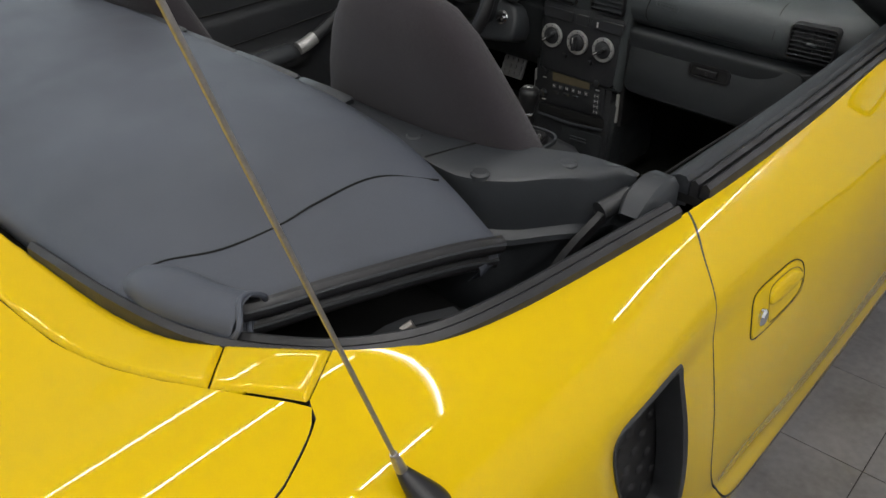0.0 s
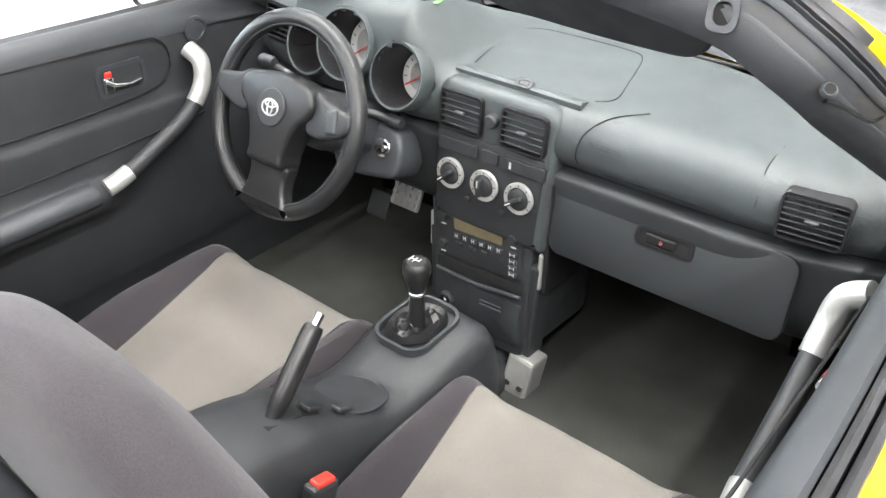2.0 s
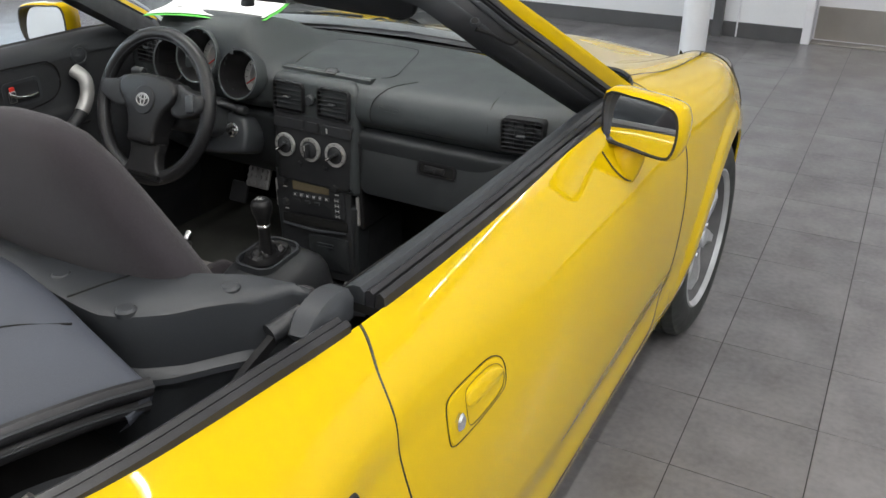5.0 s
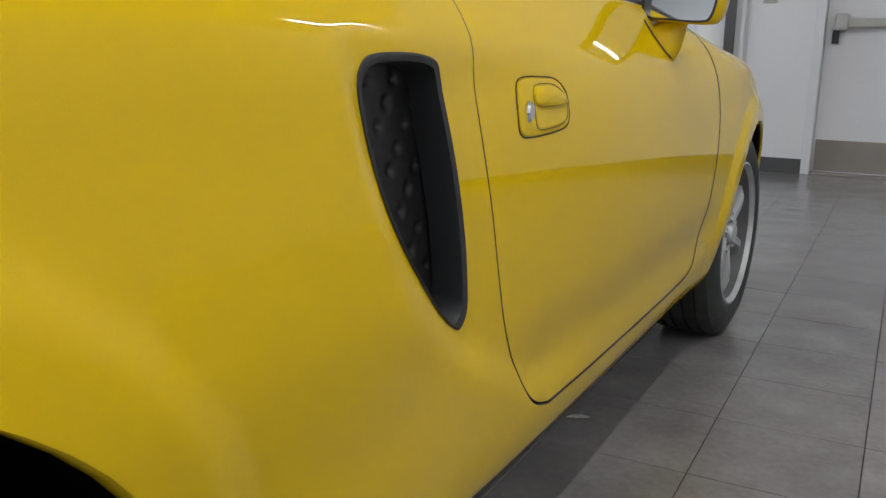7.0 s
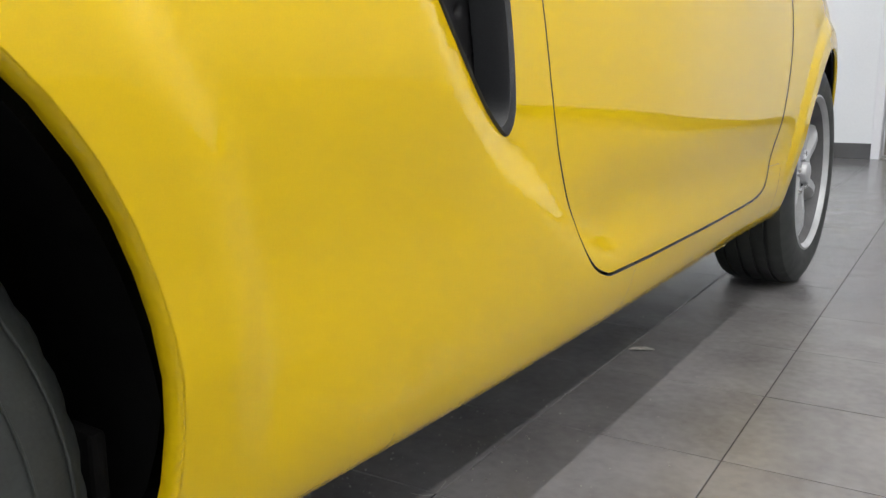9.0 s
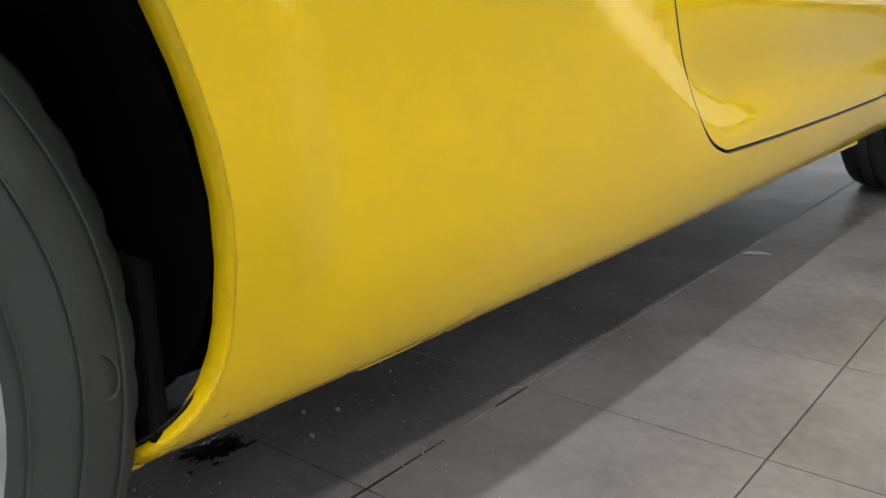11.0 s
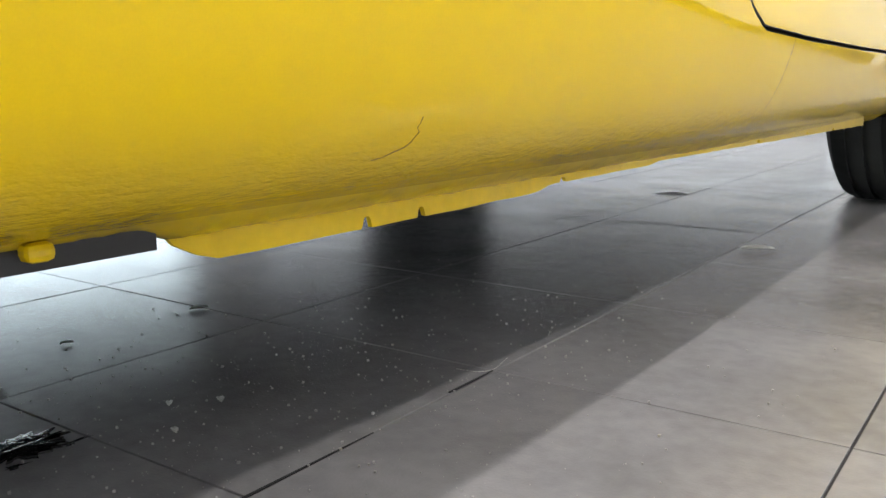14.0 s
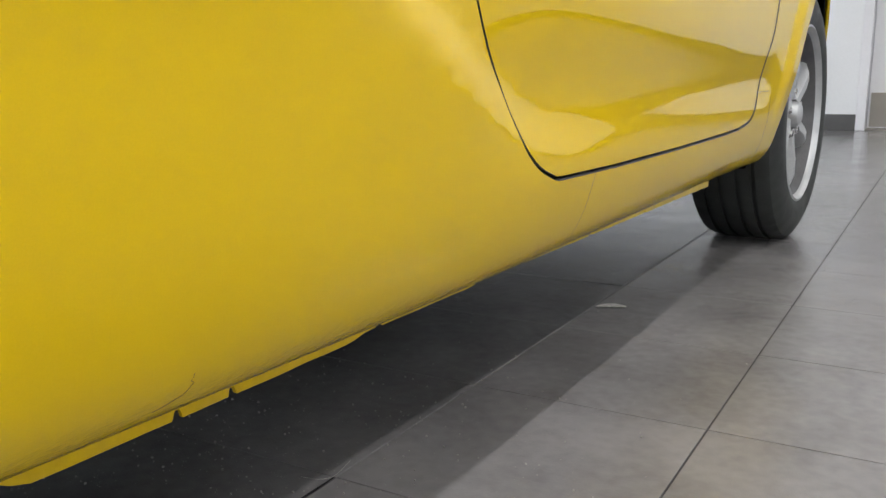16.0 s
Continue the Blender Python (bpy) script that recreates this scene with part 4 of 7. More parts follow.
def lettering(hub, words, angle, radius, size, x):
    """Raised words bent round the sidewall."""
    text = bpy.data.curves.new("lettering", "FONT")
    text.body, text.size, text.extrude, text.align_x = words, size, 0.0006, "CENTER"
    tmp = bpy.data.objects.new("tmp", text)
    me = bpy.data.meshes.new_from_object(tmp)
    bpy.data.objects.remove(tmp)
    for v in me.vertices:
        a = radians(angle) - v.co.x / radius
        r = radius + v.co.y
        v.co = Vector((x + v.co.z, r * math.cos(a), r * math.sin(a)))
    me.materials.clear()
    me.materials.append(TYRE)
    me.name = "sidewall_lettering"
    return put("sidewall_lettering", me, hub, "raised lettering on the tyre")


wheel(0.674, FRONT_Y - 0.013, 0.297, 0.212, 6)
wheel(-0.674, FRONT_Y - 0.013, 0.297, 0.212, 50)
rear_wheel = wheel(0.696, REAR_Y + 0.004, 0.293, 0.205, 12)
for words, angle in (("TUBELESS", 24), ("RADIAL", -52), ("TUBELESS", 204), ("RADIAL", 128)):
    lettering(rear_wheel, words, angle - 12, 0.226, 0.014, 0.1015)
for angle in (-2, 170):
    c, d = 0.256 * math.cos(radians(angle - 12)), 0.256 * math.sin(radians(angle - 12))
    loop = [(0.0985, c + 0.009 * math.cos(t), d + 0.014 * math.sin(t)) for t in [2 * math.pi * k / 20 for k in range(20)]]
    part("sidewall_ring", sweep(loop, circle(0.0010, 6), up=(1, 0, 0), closed=True), TYRE, rear_wheel)
for r in (0.214, 0.243, 0.270):
    loop = [(0.1025 if r < 0.25 else 0.0945, r * math.cos(t), r * math.sin(t)) for t in [2 * math.pi * k / 96 for k in range(96)]]
    part("sidewall_ridge", sweep(loop, circle(0.0012, 6), up=(1, 0, 0), closed=True), TYRE, rear_wheel)
wheel(-0.696, REAR_Y, 0.293, 0.205, 70)

# wheel housings, near-black with the shade inside the arches
for cy, cz, r, xo in ((-0.053, 0.300, 0.373, 0.800), (FRONT_Y - 0.02, 0.285, 0.343, 0.735)):
    for side in (1, -1):
        verts, faces = [], []
        n = 44
        xs = [xo, 0.72, 0.60, 0.46]
        for i in range(n + 1):
            a = radians(-18 + 216 * i / n)
            low = float(ramp((-2 - (a * 57.3 if a < 1.6 else 180 - a * 57.3)) / 20))
            for k, x in enumerate(xs):
                rr = r * (1 - 0.13 * low)
                x = min(x, float(np.interp(cz + rr * math.sin(a), [0.20, 0.25, 0.34], [0.715, 0.765, 0.80])))
                verts.append((side * x, cy + rr * math.cos(a), cz + rr * math.sin(a)))
        for i in range(n):
            for k in range(3):
                faces.append((i * 4 + k, i * 4 + k + 1, (i + 1) * 4 + k + 1, (i + 1) * 4 + k))
        c = len(verts)
        verts.append((side * 0.46, cy, 0.285))
        for i in range(n):
            faces.append((i * 4 + 3, (i + 1) * 4 + 3, c))
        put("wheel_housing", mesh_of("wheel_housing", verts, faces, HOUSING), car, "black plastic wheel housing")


# ---- cockpit ----
def grid_mesh(name, rows, mat, parent, label="", flip=False, closed=False, mats=None, pick=None, sharp=40, thick=0.0):
    """A skin through rows of points."""
    n = len(rows[0])
    verts = [p for r in rows for p in r]
    faces = []
    for i in range(len(rows) - 1):
        for k in range(n if closed else n - 1):
            j = (k + 1) % n
            q = (i * n + k, i * n + j, (i + 1) * n + j, (i + 1) * n + k)
            faces.append(q[::-1] if flip else q)
    me = mesh_of(name, verts, faces, mats or mat)
    if pick:
        for f in me.polygons:
            f.material_index = pick(f.center)
    me.set_sharp_from_angle(angle=radians(sharp))
    ob = put(name, me, parent, label)
    if thick:
        s = ob.modifiers.new("thickness", "SOLIDIFY")
        s.thickness, s.offset = thick, -1
    return ob


# tub: floor, tunnel sides, bulkheads
part("cabin_floor", block(1.36, 1.30, 0.03, 0.01, 2, (0, 1.48, 0.243)), CARPET, car, "black carpeted cabin floor")
part("front_bulkhead", block(1.36, 0.03, 0.62, 0.01, 2, (0, 2.13, 0.50)), CARPET, car, "black carpeted bulkhead")
part("rear_bulkhead", block(1.36, 0.03, 0.40, 0.01, 2, (0, 0.79, 0.40)), CARPET, car, "black carpeted bulkhead")
for sx in (-1, 1):
    part("sill_lining", block(0.03, 1.36, 0.30, 0.01, 2, (sx * 0.695, 1.47, 0.36)), CARPET, car, "black carpeted sill lining")
for sx in (-1, 1):
    mat_part = part("floor_mat", slab(round_rect(0.42, 0.50, 0.06), 0.008, 0.003, 2, Matrix.Translation((sx * 0.36, 1.78, 0.229))), CARPET, car, "black carpet floor mat")
bm = block(0.018, 0.006, 0.003, 0.001, 1, (0, 0, 0))
for k in range(1, 5):
    block(0.012 if k % 2 else 0.018, 0.005, 0.003, 0.001, 1, (k * 0.022, k * 0.004, 0), None, bm)
part("mat_print", bm, PRINT, car, "small embroidered mark on the mat", False, pose(-0.34, 1.83, 0.2315, 0, 0, 10))
bm = block(0.075, 0.012, 0.06, 0.004, 2)
for i in range(4):
    for k in range(3):
        turned([(0.006, 0.0), (0.006, -0.008), (0.0, -0.008)], 10, "Y", Matrix.Translation((-0.027 + i * 0.018, -0.004, -0.018 + k * 0.018)), bm)
part("pedal", bm, SILVER, car, "perforated metal pedal", False, pose(-0.305, 1.765, 0.50, -25, 0, 0))
part("pedal", block(0.06, 0.012, 0.06, 0.004, 2), BLACK, car, "", False, pose(-0.42, 1.80, 0.42, -25, 0, 0))


# seats
def seat(cx, side):
    """A bucket seat; side: +1 where the door is at plus x."""
    rows = []
    for i in range(49):
        t = i / 48
        y = 0.90 + 0.60 * t
        row = []
        half_w = 0.100 + 0.092 * t
        wide = 0.242 - 0.016 * (1 - t) + 0.006 * math.sin(3 * t)
        for k in range(61):
            q = -1 + 2 * k / 60
            # the column at 0.7 runs along the edge of the centre cloth
            s = q / 0.7 * half_w / wide if abs(q) <= 0.7 else math.copysign((half_w + (wide - half_w) * (abs(q) - 0.7) / 0.3) / wide, q)
            bolster = 0.050 * math.exp(-((abs(s) - 0.84) / 0.16) ** 2) * (0.35 + 0.65 * math.sin(math.pi * min(t * 0.85 + 0.12, 1)))
            edge = max(0.0, (abs(s) - 0.86) / 0.14)
            z = 0.362 + 0.066 * t + bolster - 0.11 * edge ** 2
            z -= 0.004 * math.exp(-((abs(q) - 0.7) / 0.03) ** 2)
            if t > 0.86:
                z -= 0.085 * ((t - 0.86) / 0.14) ** 2
            z += 0.006 * math.cos(s * 4) * (1 - t) + 0.003 * noise.noise((s * 2 + cx * 9, t * 3, 0.5))
            row.append((cx + s * wide, y - 0.02 * (abs(s) ** 3) * (t > 0.8), z))
        rows.append(row)
    for k, (dz, dy) in enumerate(((-0.035, 0.003), (-0.06, -0.02))):
        rows.append([(p[0], p[1] + dy, max(p[2] + dz, 0.245)) for p in rows[48]])

    def pick(c):
        t = (c.y - 0.90) / 0.60
        return 1 if abs(c.x - cx) < 0.100 + 0.092 * t and t < 0.985 else 0
    base = grid_mesh("seat", rows, SEAT_DARK, car, "bucket seat in dark cloth with taupe centre", mats=[SEAT_DARK, SEAT_LIGHT], pick=pick)
    for sx in (-1, 1):
        part("piping", sweep(smooth_path([rows[i][51 if sx > 0 else 9] for i in range(2, 48, 5)], 3), circle(0.0018, 6)), SEAT_DARK, base)
    part("seat_base", block(0.44, 0.52, 0.16, 0.03, 2, (cx, 1.18, 0.30)), BLACK, base, "black seat base")
    # backrest, a closed skin
    cb = cx + 0.042 if side > 0 else cx - 0.035
    rows = []
    levels = [(0.36, 1.000, 0.205, 0.075), (0.44, 0.972, 0.225, 0.085), (0.54, 0.932, 0.238, 0.085), (0.64, 0.888, 0.240, 0.080), (0.72, 0.852, 0.234, 0.076),
              (0.80, 0.815, 0.222, 0.072), (0.87, 0.784, 0.203, 0.068), (0.93, 0.758, 0.178, 0.064), (0.98, 0.738, 0.152, 0.058), (1.02, 0.724, 0.126, 0.050), (1.048, 0.715, 0.098, 0.038), (1.062, 0.710, 0.065, 0.022), (1.067, 0.708, 0.03, 0.010)]
    for lev, (z, y, wide, thick) in enumerate(levels):
        up = (z - 0.36) / 0.70
        levels[lev] = z, y, wide, thick = z + 0.030 * up, y - (0.0925 if side > 0 else 0.125) + 0.0675 * up, wide * (1.049 - 0.168 * up * up), thick * 0.78
        row = []
        for k in range(40):
            a = 2 * math.pi * k / 40
            c, s = math.cos(a), math.sin(a)
            px = wide * math.copysign(abs(c) ** 0.62, c)
            py = thick * math.copysign(abs(s) ** 0.75, s)
            if s > 0 and z < 0.80:
                py += 0.035 * abs(c) ** 6 - 0.01
            row.append((cb + px, y + py, z - 0.12 * py))
        rows.append(row)
    rows.append([(cb, levels[-1][1], levels[-1][0] + 0.001)] * 40)

    def pick_back(c):
        lev = np.interp(c.z, [l[0] for l in levels], [l[1] for l in levels])
        return 1 if c.y > lev + 0.03 and abs(c.x - cb) < 0.125 and c.z < 0.78 else 0
    grid_mesh("backrest", rows, SEAT_DARK, base, "", closed=True, mats=[SEAT_DARK, SEAT_LIGHT], pick=pick_back)
    # seam piping up the backrest edge
    for sx in (-1, 1):
        line = [(cb + sx * (w * 0.93), y + 0.30 * t, z - 0.01) for z, y, w, t in levels[1:10]]
        part("piping", sweep(smooth_path(line, 3), circle(0.0022, 6)), SEAT_DARK, base)
    return base


seat(0.322, 1)
seat(-0.325, -1)
# belt buckle
bm = block(0.026, 0.05, 0.09, 0.006, 2)
buckle = part("belt_buckle", bm, BLACK, car, "black seat belt buckle with red button", False, pose(0.128, 1.075, 0.44, -15, 0, 0))
part("release_button", block(0.020, 0.034, 0.012, 0.003, 2, (0, 0.002, 0.044)), RED, buckle, "red release button")


# dashboard skin
def dash_section(x):
    hump = float(ramp((0.215 - abs(x + 0.33)) / 0.09))
    recede = 0.050 * max(0.0, (abs(x) - 0.40) / 0.26) ** 2
    pts = [(1.86, 0.50), (1.765, 0.53), (1.695, 0.575), (1.668, 0.63), (1.656, 0.715), (1.662, 0.734), (1.684, 0.740), (1.668, 0.750), (1.654, 0.772), (1.654, 0.800), (1.664, 0.826), (1.686, 0.845), (1.73, 0.856), (1.84, 0.864), (1.95, 0.868), (2.05, 0.866), (2.12, 0.82)]
    lift = [0, 0, 0, 0, 0, 0, 0, 0.004, 0.014, 0.038, 0.082, 0.104, 0.100, 0.066, 0.025, 0, 0]
    back = [0, 0, 0, 0, 0, 0, 0, -0.02, -0.025, -0.03, -0.035, -0.03, -0.02, 0, 0, 0, 0]
    glass = float(np.interp(abs(x), [0, 0.25, 0.45, 0.58, 0.665], [2.075, 2.045, 1.975, 1.90, 1.83])) - 0.015
    out = []
    for (y, z), l, b in zip(pts, lift, back):
        y = y + recede + b * hump
        if z > 0.8 and y > 1.72:
            y = 1.72 + (y - 1.72) * (glass - 1.72) / (2.12 + recede - 1.72)
        out.append((x, y, z + l * hump))
    return out


def refined(points, n=3):
    return [tuple(p) for p in smooth_path(points, n)]


DIALS = ((-0.432, 1.638, 0.836, 0.052), (-0.324, 1.624, 0.864, 0.060), (-0.198, 1.626, 0.834, 0.054))
xs = [-0.665 + 1.33 * i / 190 for i in range(191)]
# faces below 0.742 take the darker colour, for shade under the roll
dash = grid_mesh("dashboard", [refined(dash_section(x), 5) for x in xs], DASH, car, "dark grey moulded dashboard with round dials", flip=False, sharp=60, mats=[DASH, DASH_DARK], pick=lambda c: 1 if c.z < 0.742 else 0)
opened = bmesh.new()
opened.from_mesh(dash.data)
axis, upward = Vector((0, -0.958, 0.287)), Vector((0, 0.287, 0.958))
gone = []
for f in opened.faces:
    c = f.calc_center_median()
    for x, y, z, r in DIALS:
        d = c - Vector((x, y, z))
        if math.hypot(d.x, d.dot(upward)) < r + 0.001 and -0.07 < d.dot(axis) < 0.08:
            gone.append(f)
            break
bmesh.ops.delete(opened, geom=gone, context="FACES")
opened.to_mesh(dash.data)
opened.free()



def vent(x, z, w, h, n, y=1.645, turn=0.0):
    m = Matrix.Translation((x, y, z)) @ Matrix.Rotation(radians(turn), 4, "Z") @ basis((0, 0, 0), (1, 0, 0), (0, 0.08, 1))
    ring = part("air_vent", frame_ring(round_rect(w + 0.007, h + 0.007, 0.010), round_rect(w, h, 0.007), 0.05), VENT, dash, "black slatted air vent", True, m)
    part("vent_cavity", slab(round_rect(w + 0.004, h + 0.004, 0.006), 0.01, 0, 1, Matrix.Translation((0, 0, -0.024))), VOID, ring)
    for k in range(n):
        yy = -h / 2 + h * (k + 0.5) / n
        part("slat", block(w, 0.0022, 0.013, 0.0008, 1, (0, yy, -0.0065), Matrix.Rotation(radians(-18), 3, "X")), BLACK, ring)
    for k in range(3):
        xx = -w / 2 + w * (k + 1) / 4
        part("vane", block(0.002, h, 0.006, 0.0008, 1, (xx, 0, -0.019)), BLACK, ring)
    part("vent_tab", block(0.020, 0.006, 0.010, 0.002, 1, (0, 0, 0.001)), TRIM, ring)
    return ring


# centre stack: a raised slab standing out of the dash
CS = basis((-0.008, 1.640, 0.66), (1, 0, 0), (0, 0.06, 1))
outline = []
for px, py, r, a0 in ((0.092, 0.152, 0.036, 0), (-0.092, 0.152, 0.036, 90), (-0.112, -0.073, 0.012, 180), (0.112, -0.073, 0.012, 270)):
    outline += [(px + r * math.cos(radians(a0 + 15 * k)), py + r * math.sin(radians(a0 + 15 * k))) for k in range(7)]
stack = part("centre_console_panel", slab(outline, 0.16, 0.020, 5, CS), DASH, dash, "dark centre stack with heater knobs and radio", True)
part("heater_panel", slab([(-0.110, 0.052), (-0.118, 0.086), (-0.110, 0.094), (0.110, 0.094), (0.118, 0.086), (0.110, 0.052), (0.106, -0.064), (0.098, -0.072), (-0.098, -0.072), (-0.106, -0.064)], 0.004, 0.0015, 2, CS @ Matrix.Translation((0, 0, 0.0018))), BLACK, stack, "black heater panel", True)
vent(-0.0725, 0.7955, 0.083, 0.064, 6, 1.637)
vent(0.0585, 0.7955, 0.083, 0.064, 6, 1.637)
vent(0.532, 0.801, 0.086, 0.063, 7, 1.648, 6)
vent(-0.528, 0.855, 0.086, 0.075, 7, 1.640, -8)
part("hazard_button", turned([(0.0, -0.006), (0.010, -0.006), (0.0125, -0.003), (0.0125, 0.01), (0.0, 0.01)], 24, "Y", Matrix.Translation((-0.007, 1.640, 0.797))), DASH_DARK, dash, "round black button", True)


def knob(x, z, turn):
    m = Matrix.Translation((x, 1.632, z)) @ basis((0, 0, 0), (1, 0, 0), (0, 0.06, 1))
    ring = part("heater_knob", turned([(0.0285, -0.004), (0.0295, 0.001), (0.0285, 0.0035), (0.0215, 0.0035), (0.0205, -0.004)], 40, "Z"), SILVER, dash, "black heater knob in a silver ring", True, m)
    part("knob_cap", turned([(0.0205, 0.0), (0.0195, 0.005), (0.015, 0.008), (0.0, 0.008)], 32, "Z"), BLACK, ring, "", True)
    grip = block(0.008, 0.034, 0.016, 0.003, 2, (0, 0, 0.014))
    part("knob_grip", grip, BLACK, ring, "", True, Matrix.Rotation(radians(turn), 4, "Z"))
    part("knob_mark", block(0.0025, 0.013, 0.001, 0.0003, 1, (0, 0.009, 0.0226)), PRINT, ring, "white pointer", False, Matrix.Rotation(radians(turn), 4, "Z"))
    for k in range(7):
        a = radians(-120 + 40 * k)
        part("scale_tick", block(0.0016, 0.004, 0.0005, 0, 1, (0, 0.025, 0.0038)), BLACK, ring, "", False, Matrix.Rotation(a, 4, "Z"))
    return ring


for x, turn in ((-0.086, 130), (-0.010, 0), (0.064, 125)):
    knob(x, 0.677, turn)
# switch row under the vents
for x, w in ((-0.075, 0.085), (-0.005, 0.035), (0.066, 0.085)):
    part("switch_panel", slab(round_rect(w, 0.024, 0.004), 0.006, 0.001, 1, Matrix.Translation((x, 1.6365, 0.731)) @ basis((0, 0, 0), (1, 0, 0), (0, 0.06, 1))), BLACK, stack)
part("switch_mark", block(0.004, 0.001, 0.012, 0, 1, (0.040, 1.6352, 0.731)), PRINT, stack)
for x in (-0.048, 0.027):
    part("small_button", turned([(0.0, -0.003), (0.006, -0.003), (0.007, 0.004), (0.0, 0.004)], 16, "Y", Matrix.Translation((x, 1.634, 0.634))), BLACK, stack, "", True)

# radio, cubby, lighter: the lower stack
LOW = Matrix.Translation((-0.016, 1.640, 0.46)) @ basis((0, 0, 0), (1, 0, 0.06), (0, 0.05, 1))
part("lower_console_panel", slab([(-0.117, 0.150), (-0.108, -0.105), (-0.100, -0.122), (-0.085, -0.128), (0.085, -0.128), (0.100, -0.122), (0.108, -0.105), (0.117, 0.150)], 0.22, 0.006, 2, LOW), BLACK, dash, "dark lower console with radio", True)
radio = part("radio", slab(round_rect(0.196, 0.108, 0.006), 0.02, 0.002, 2, LOW @ Matrix.Translation((0.0, 0.094, 0.005))), BLACK, dash, "black car radio with amber display and buttons", True)
RM = LOW @ Matrix.Translation((0.0, 0.094, 0.0055))


def on_radio(name, w, h, x, y, mat, d=0.004, label="", r=0.0015):
    return part(name, slab(round_rect(w, h, r, 2), d + 0.002, min(0.001, d / 2), 1, RM @ Matrix.Translation((x, y, d))), mat, radio, label)


on_radio("display", 0.112, 0.028, -0.002, 0.022, LCD, 0.0006, "dim amber display")
on_radio("tape_slot", 0.118, 0.006, 0.0, 0.046, VOID, 0.0004)
for k in range(6):
    on_radio("preset_button", 0.014, 0.009, -0.050 + 0.0195 * k, -0.004, TRIM, 0.003)
    on_radio("button_mark", 0.004, 0.002, -0.050 + 0.0195 * k, -0.003, PRINT, 0.0036)
for k in range(3):
    on_radio("preset_button", 0.016, 0.008, -0.045 + 0.03 * k, -0.020, BLACK, 0.003)
for k in range(4):
    on_radio("side_button", 0.018, 0.009, 0.078, -0.002 - 0.0135 * k, TRIM, 0.003)
    on_radio("button_mark", 0.009, 0.002, 0.078, -0.002 - 0.0135 * k, PRINT, 0.0036)
for k, (x, y) in enumerate(((-0.083, 0.030), (-0.083, -0.028), (0.078, 0.030))):
    part("radio_knob", turned([(0.010, 0.0), (0.009, 0.010), (0.0, 0.011)], 20, "Z", RM @ Matrix.Translation((x, y, 0.0))), BLACK, radio, "", True)
    on_radio("button_mark", 0.012, 0.003, x, y - 0.018, PRINT, 0.0007)
# black plate on the panel stands for the cubby's shaded opening
cub = part("cubby", slab(round_rect(0.200, 0.026, 0.005), 0.006, 0.002, 2, LOW @ Matrix.Translation((0.0, 0.022, 0.004))), VOID, dash, "black plate for the shade in the open cubby", True)
part("cubby_lip", sweep([LOW @ Vector((-0.098, 0.008, 0.006)), LOW @ Vector((0.0, 0.002, 0.008)), LOW @ Vector((0.098, 0.008, 0.006))], circle(0.004, 8)), TRIM, cub, "", True)
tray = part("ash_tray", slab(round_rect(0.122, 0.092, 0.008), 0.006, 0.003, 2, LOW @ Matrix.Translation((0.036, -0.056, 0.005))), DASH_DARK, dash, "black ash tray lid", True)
for yy in (-0.030, -0.038):
    part("tray_rib", block(0.050, 0.004, 0.004, 0.001, 1), TRIM, tray, "", False, LOW @ Matrix.Translation((0.030, yy, 0.006)))
lighter = part("cigarette_lighter", turned([(0.017, -0.004), (0.017, 0.003), (0.012, 0.006), (0.011, 0.002), (0.0, 0.002)], 28, "Z", LOW @ Matrix.Translation((-0.078, -0.060, 0.003))), BLACK, dash, "black round socket", True)
part("lighter_knob", turned([(0.0085, 0.0), (0.0085, 0.010), (0.007, 0.012), (0.0, 0.012)], 20, "Z", LOW @ Matrix.Translation((-0.078, -0.060, 0.003))), CHROME, lighter, "chrome knob", True)
# side fillers, coloured black for the shade beside the console
for sx in (1, -1):
    part("console_cheek", block(0.018, 0.15, 0.23, 0.006, 2, (-0.008 + sx * 0.120, 1.728, 0.60)), VENT, dash)
# silver struts at the console's foot
for sx in (1, -1):
    b = block(0.058, 0.060, 0.090, 0.007, 2)
    foot = part("console_bracket", b, SILVER, dash, "silver painted bracket with two screws", False, pose(-0.016 + sx * 0.106, 1.655, 0.292, -8, sx * 6, 0))
    for k in (-1, 1):
        part("screw", turned([(0.0, -0.003), (0.006, -0.003), (0.007, 0.0), (0.007, 0.004), (0.0, 0.004)], 14, "Y", Matrix.Translation((k * 0.014, -0.030, -0.018))), CHROME, foot, "", True)
    part("console_strut", block(0.030, 0.05, 0.21, 0.006, 2, (-0.016 + sx * 0.108, 1.67, 0.44), Matrix.Rotation(radians(sx * 2), 3, "Y")), DASH_DARK, dash)
    part("strut_trim", block(0.008, 0.016, 0.075, 0.003, 2, (-0.016 + sx * 0.124, 1.655, 0.535)), SILVER, dash, "silver trim strip")

# glove box, passenger airbag outline, top tray lid
gm = basis((0.326, 1.6575, 0.660), (1, 0, 0), (0, 0.12, 1))
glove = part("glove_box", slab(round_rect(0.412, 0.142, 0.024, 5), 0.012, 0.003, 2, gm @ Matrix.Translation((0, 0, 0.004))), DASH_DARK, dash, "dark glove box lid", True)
part("glove_latch", frame_ring(round_rect(0.100, 0.034, 0.010), round_rect(0.088, 0.024, 0.007), 0.010, gm @ Matrix.Translation((0.0, 0.022, 0.0065))), VENT, glove, "black recessed latch", True)
part("latch_recess", slab(round_rect(0.090, 0.026, 0.007), 0.002, 0, 1, gm @ Matrix.Translation((0.0, 0.022, 0.0048))), VOID, glove)
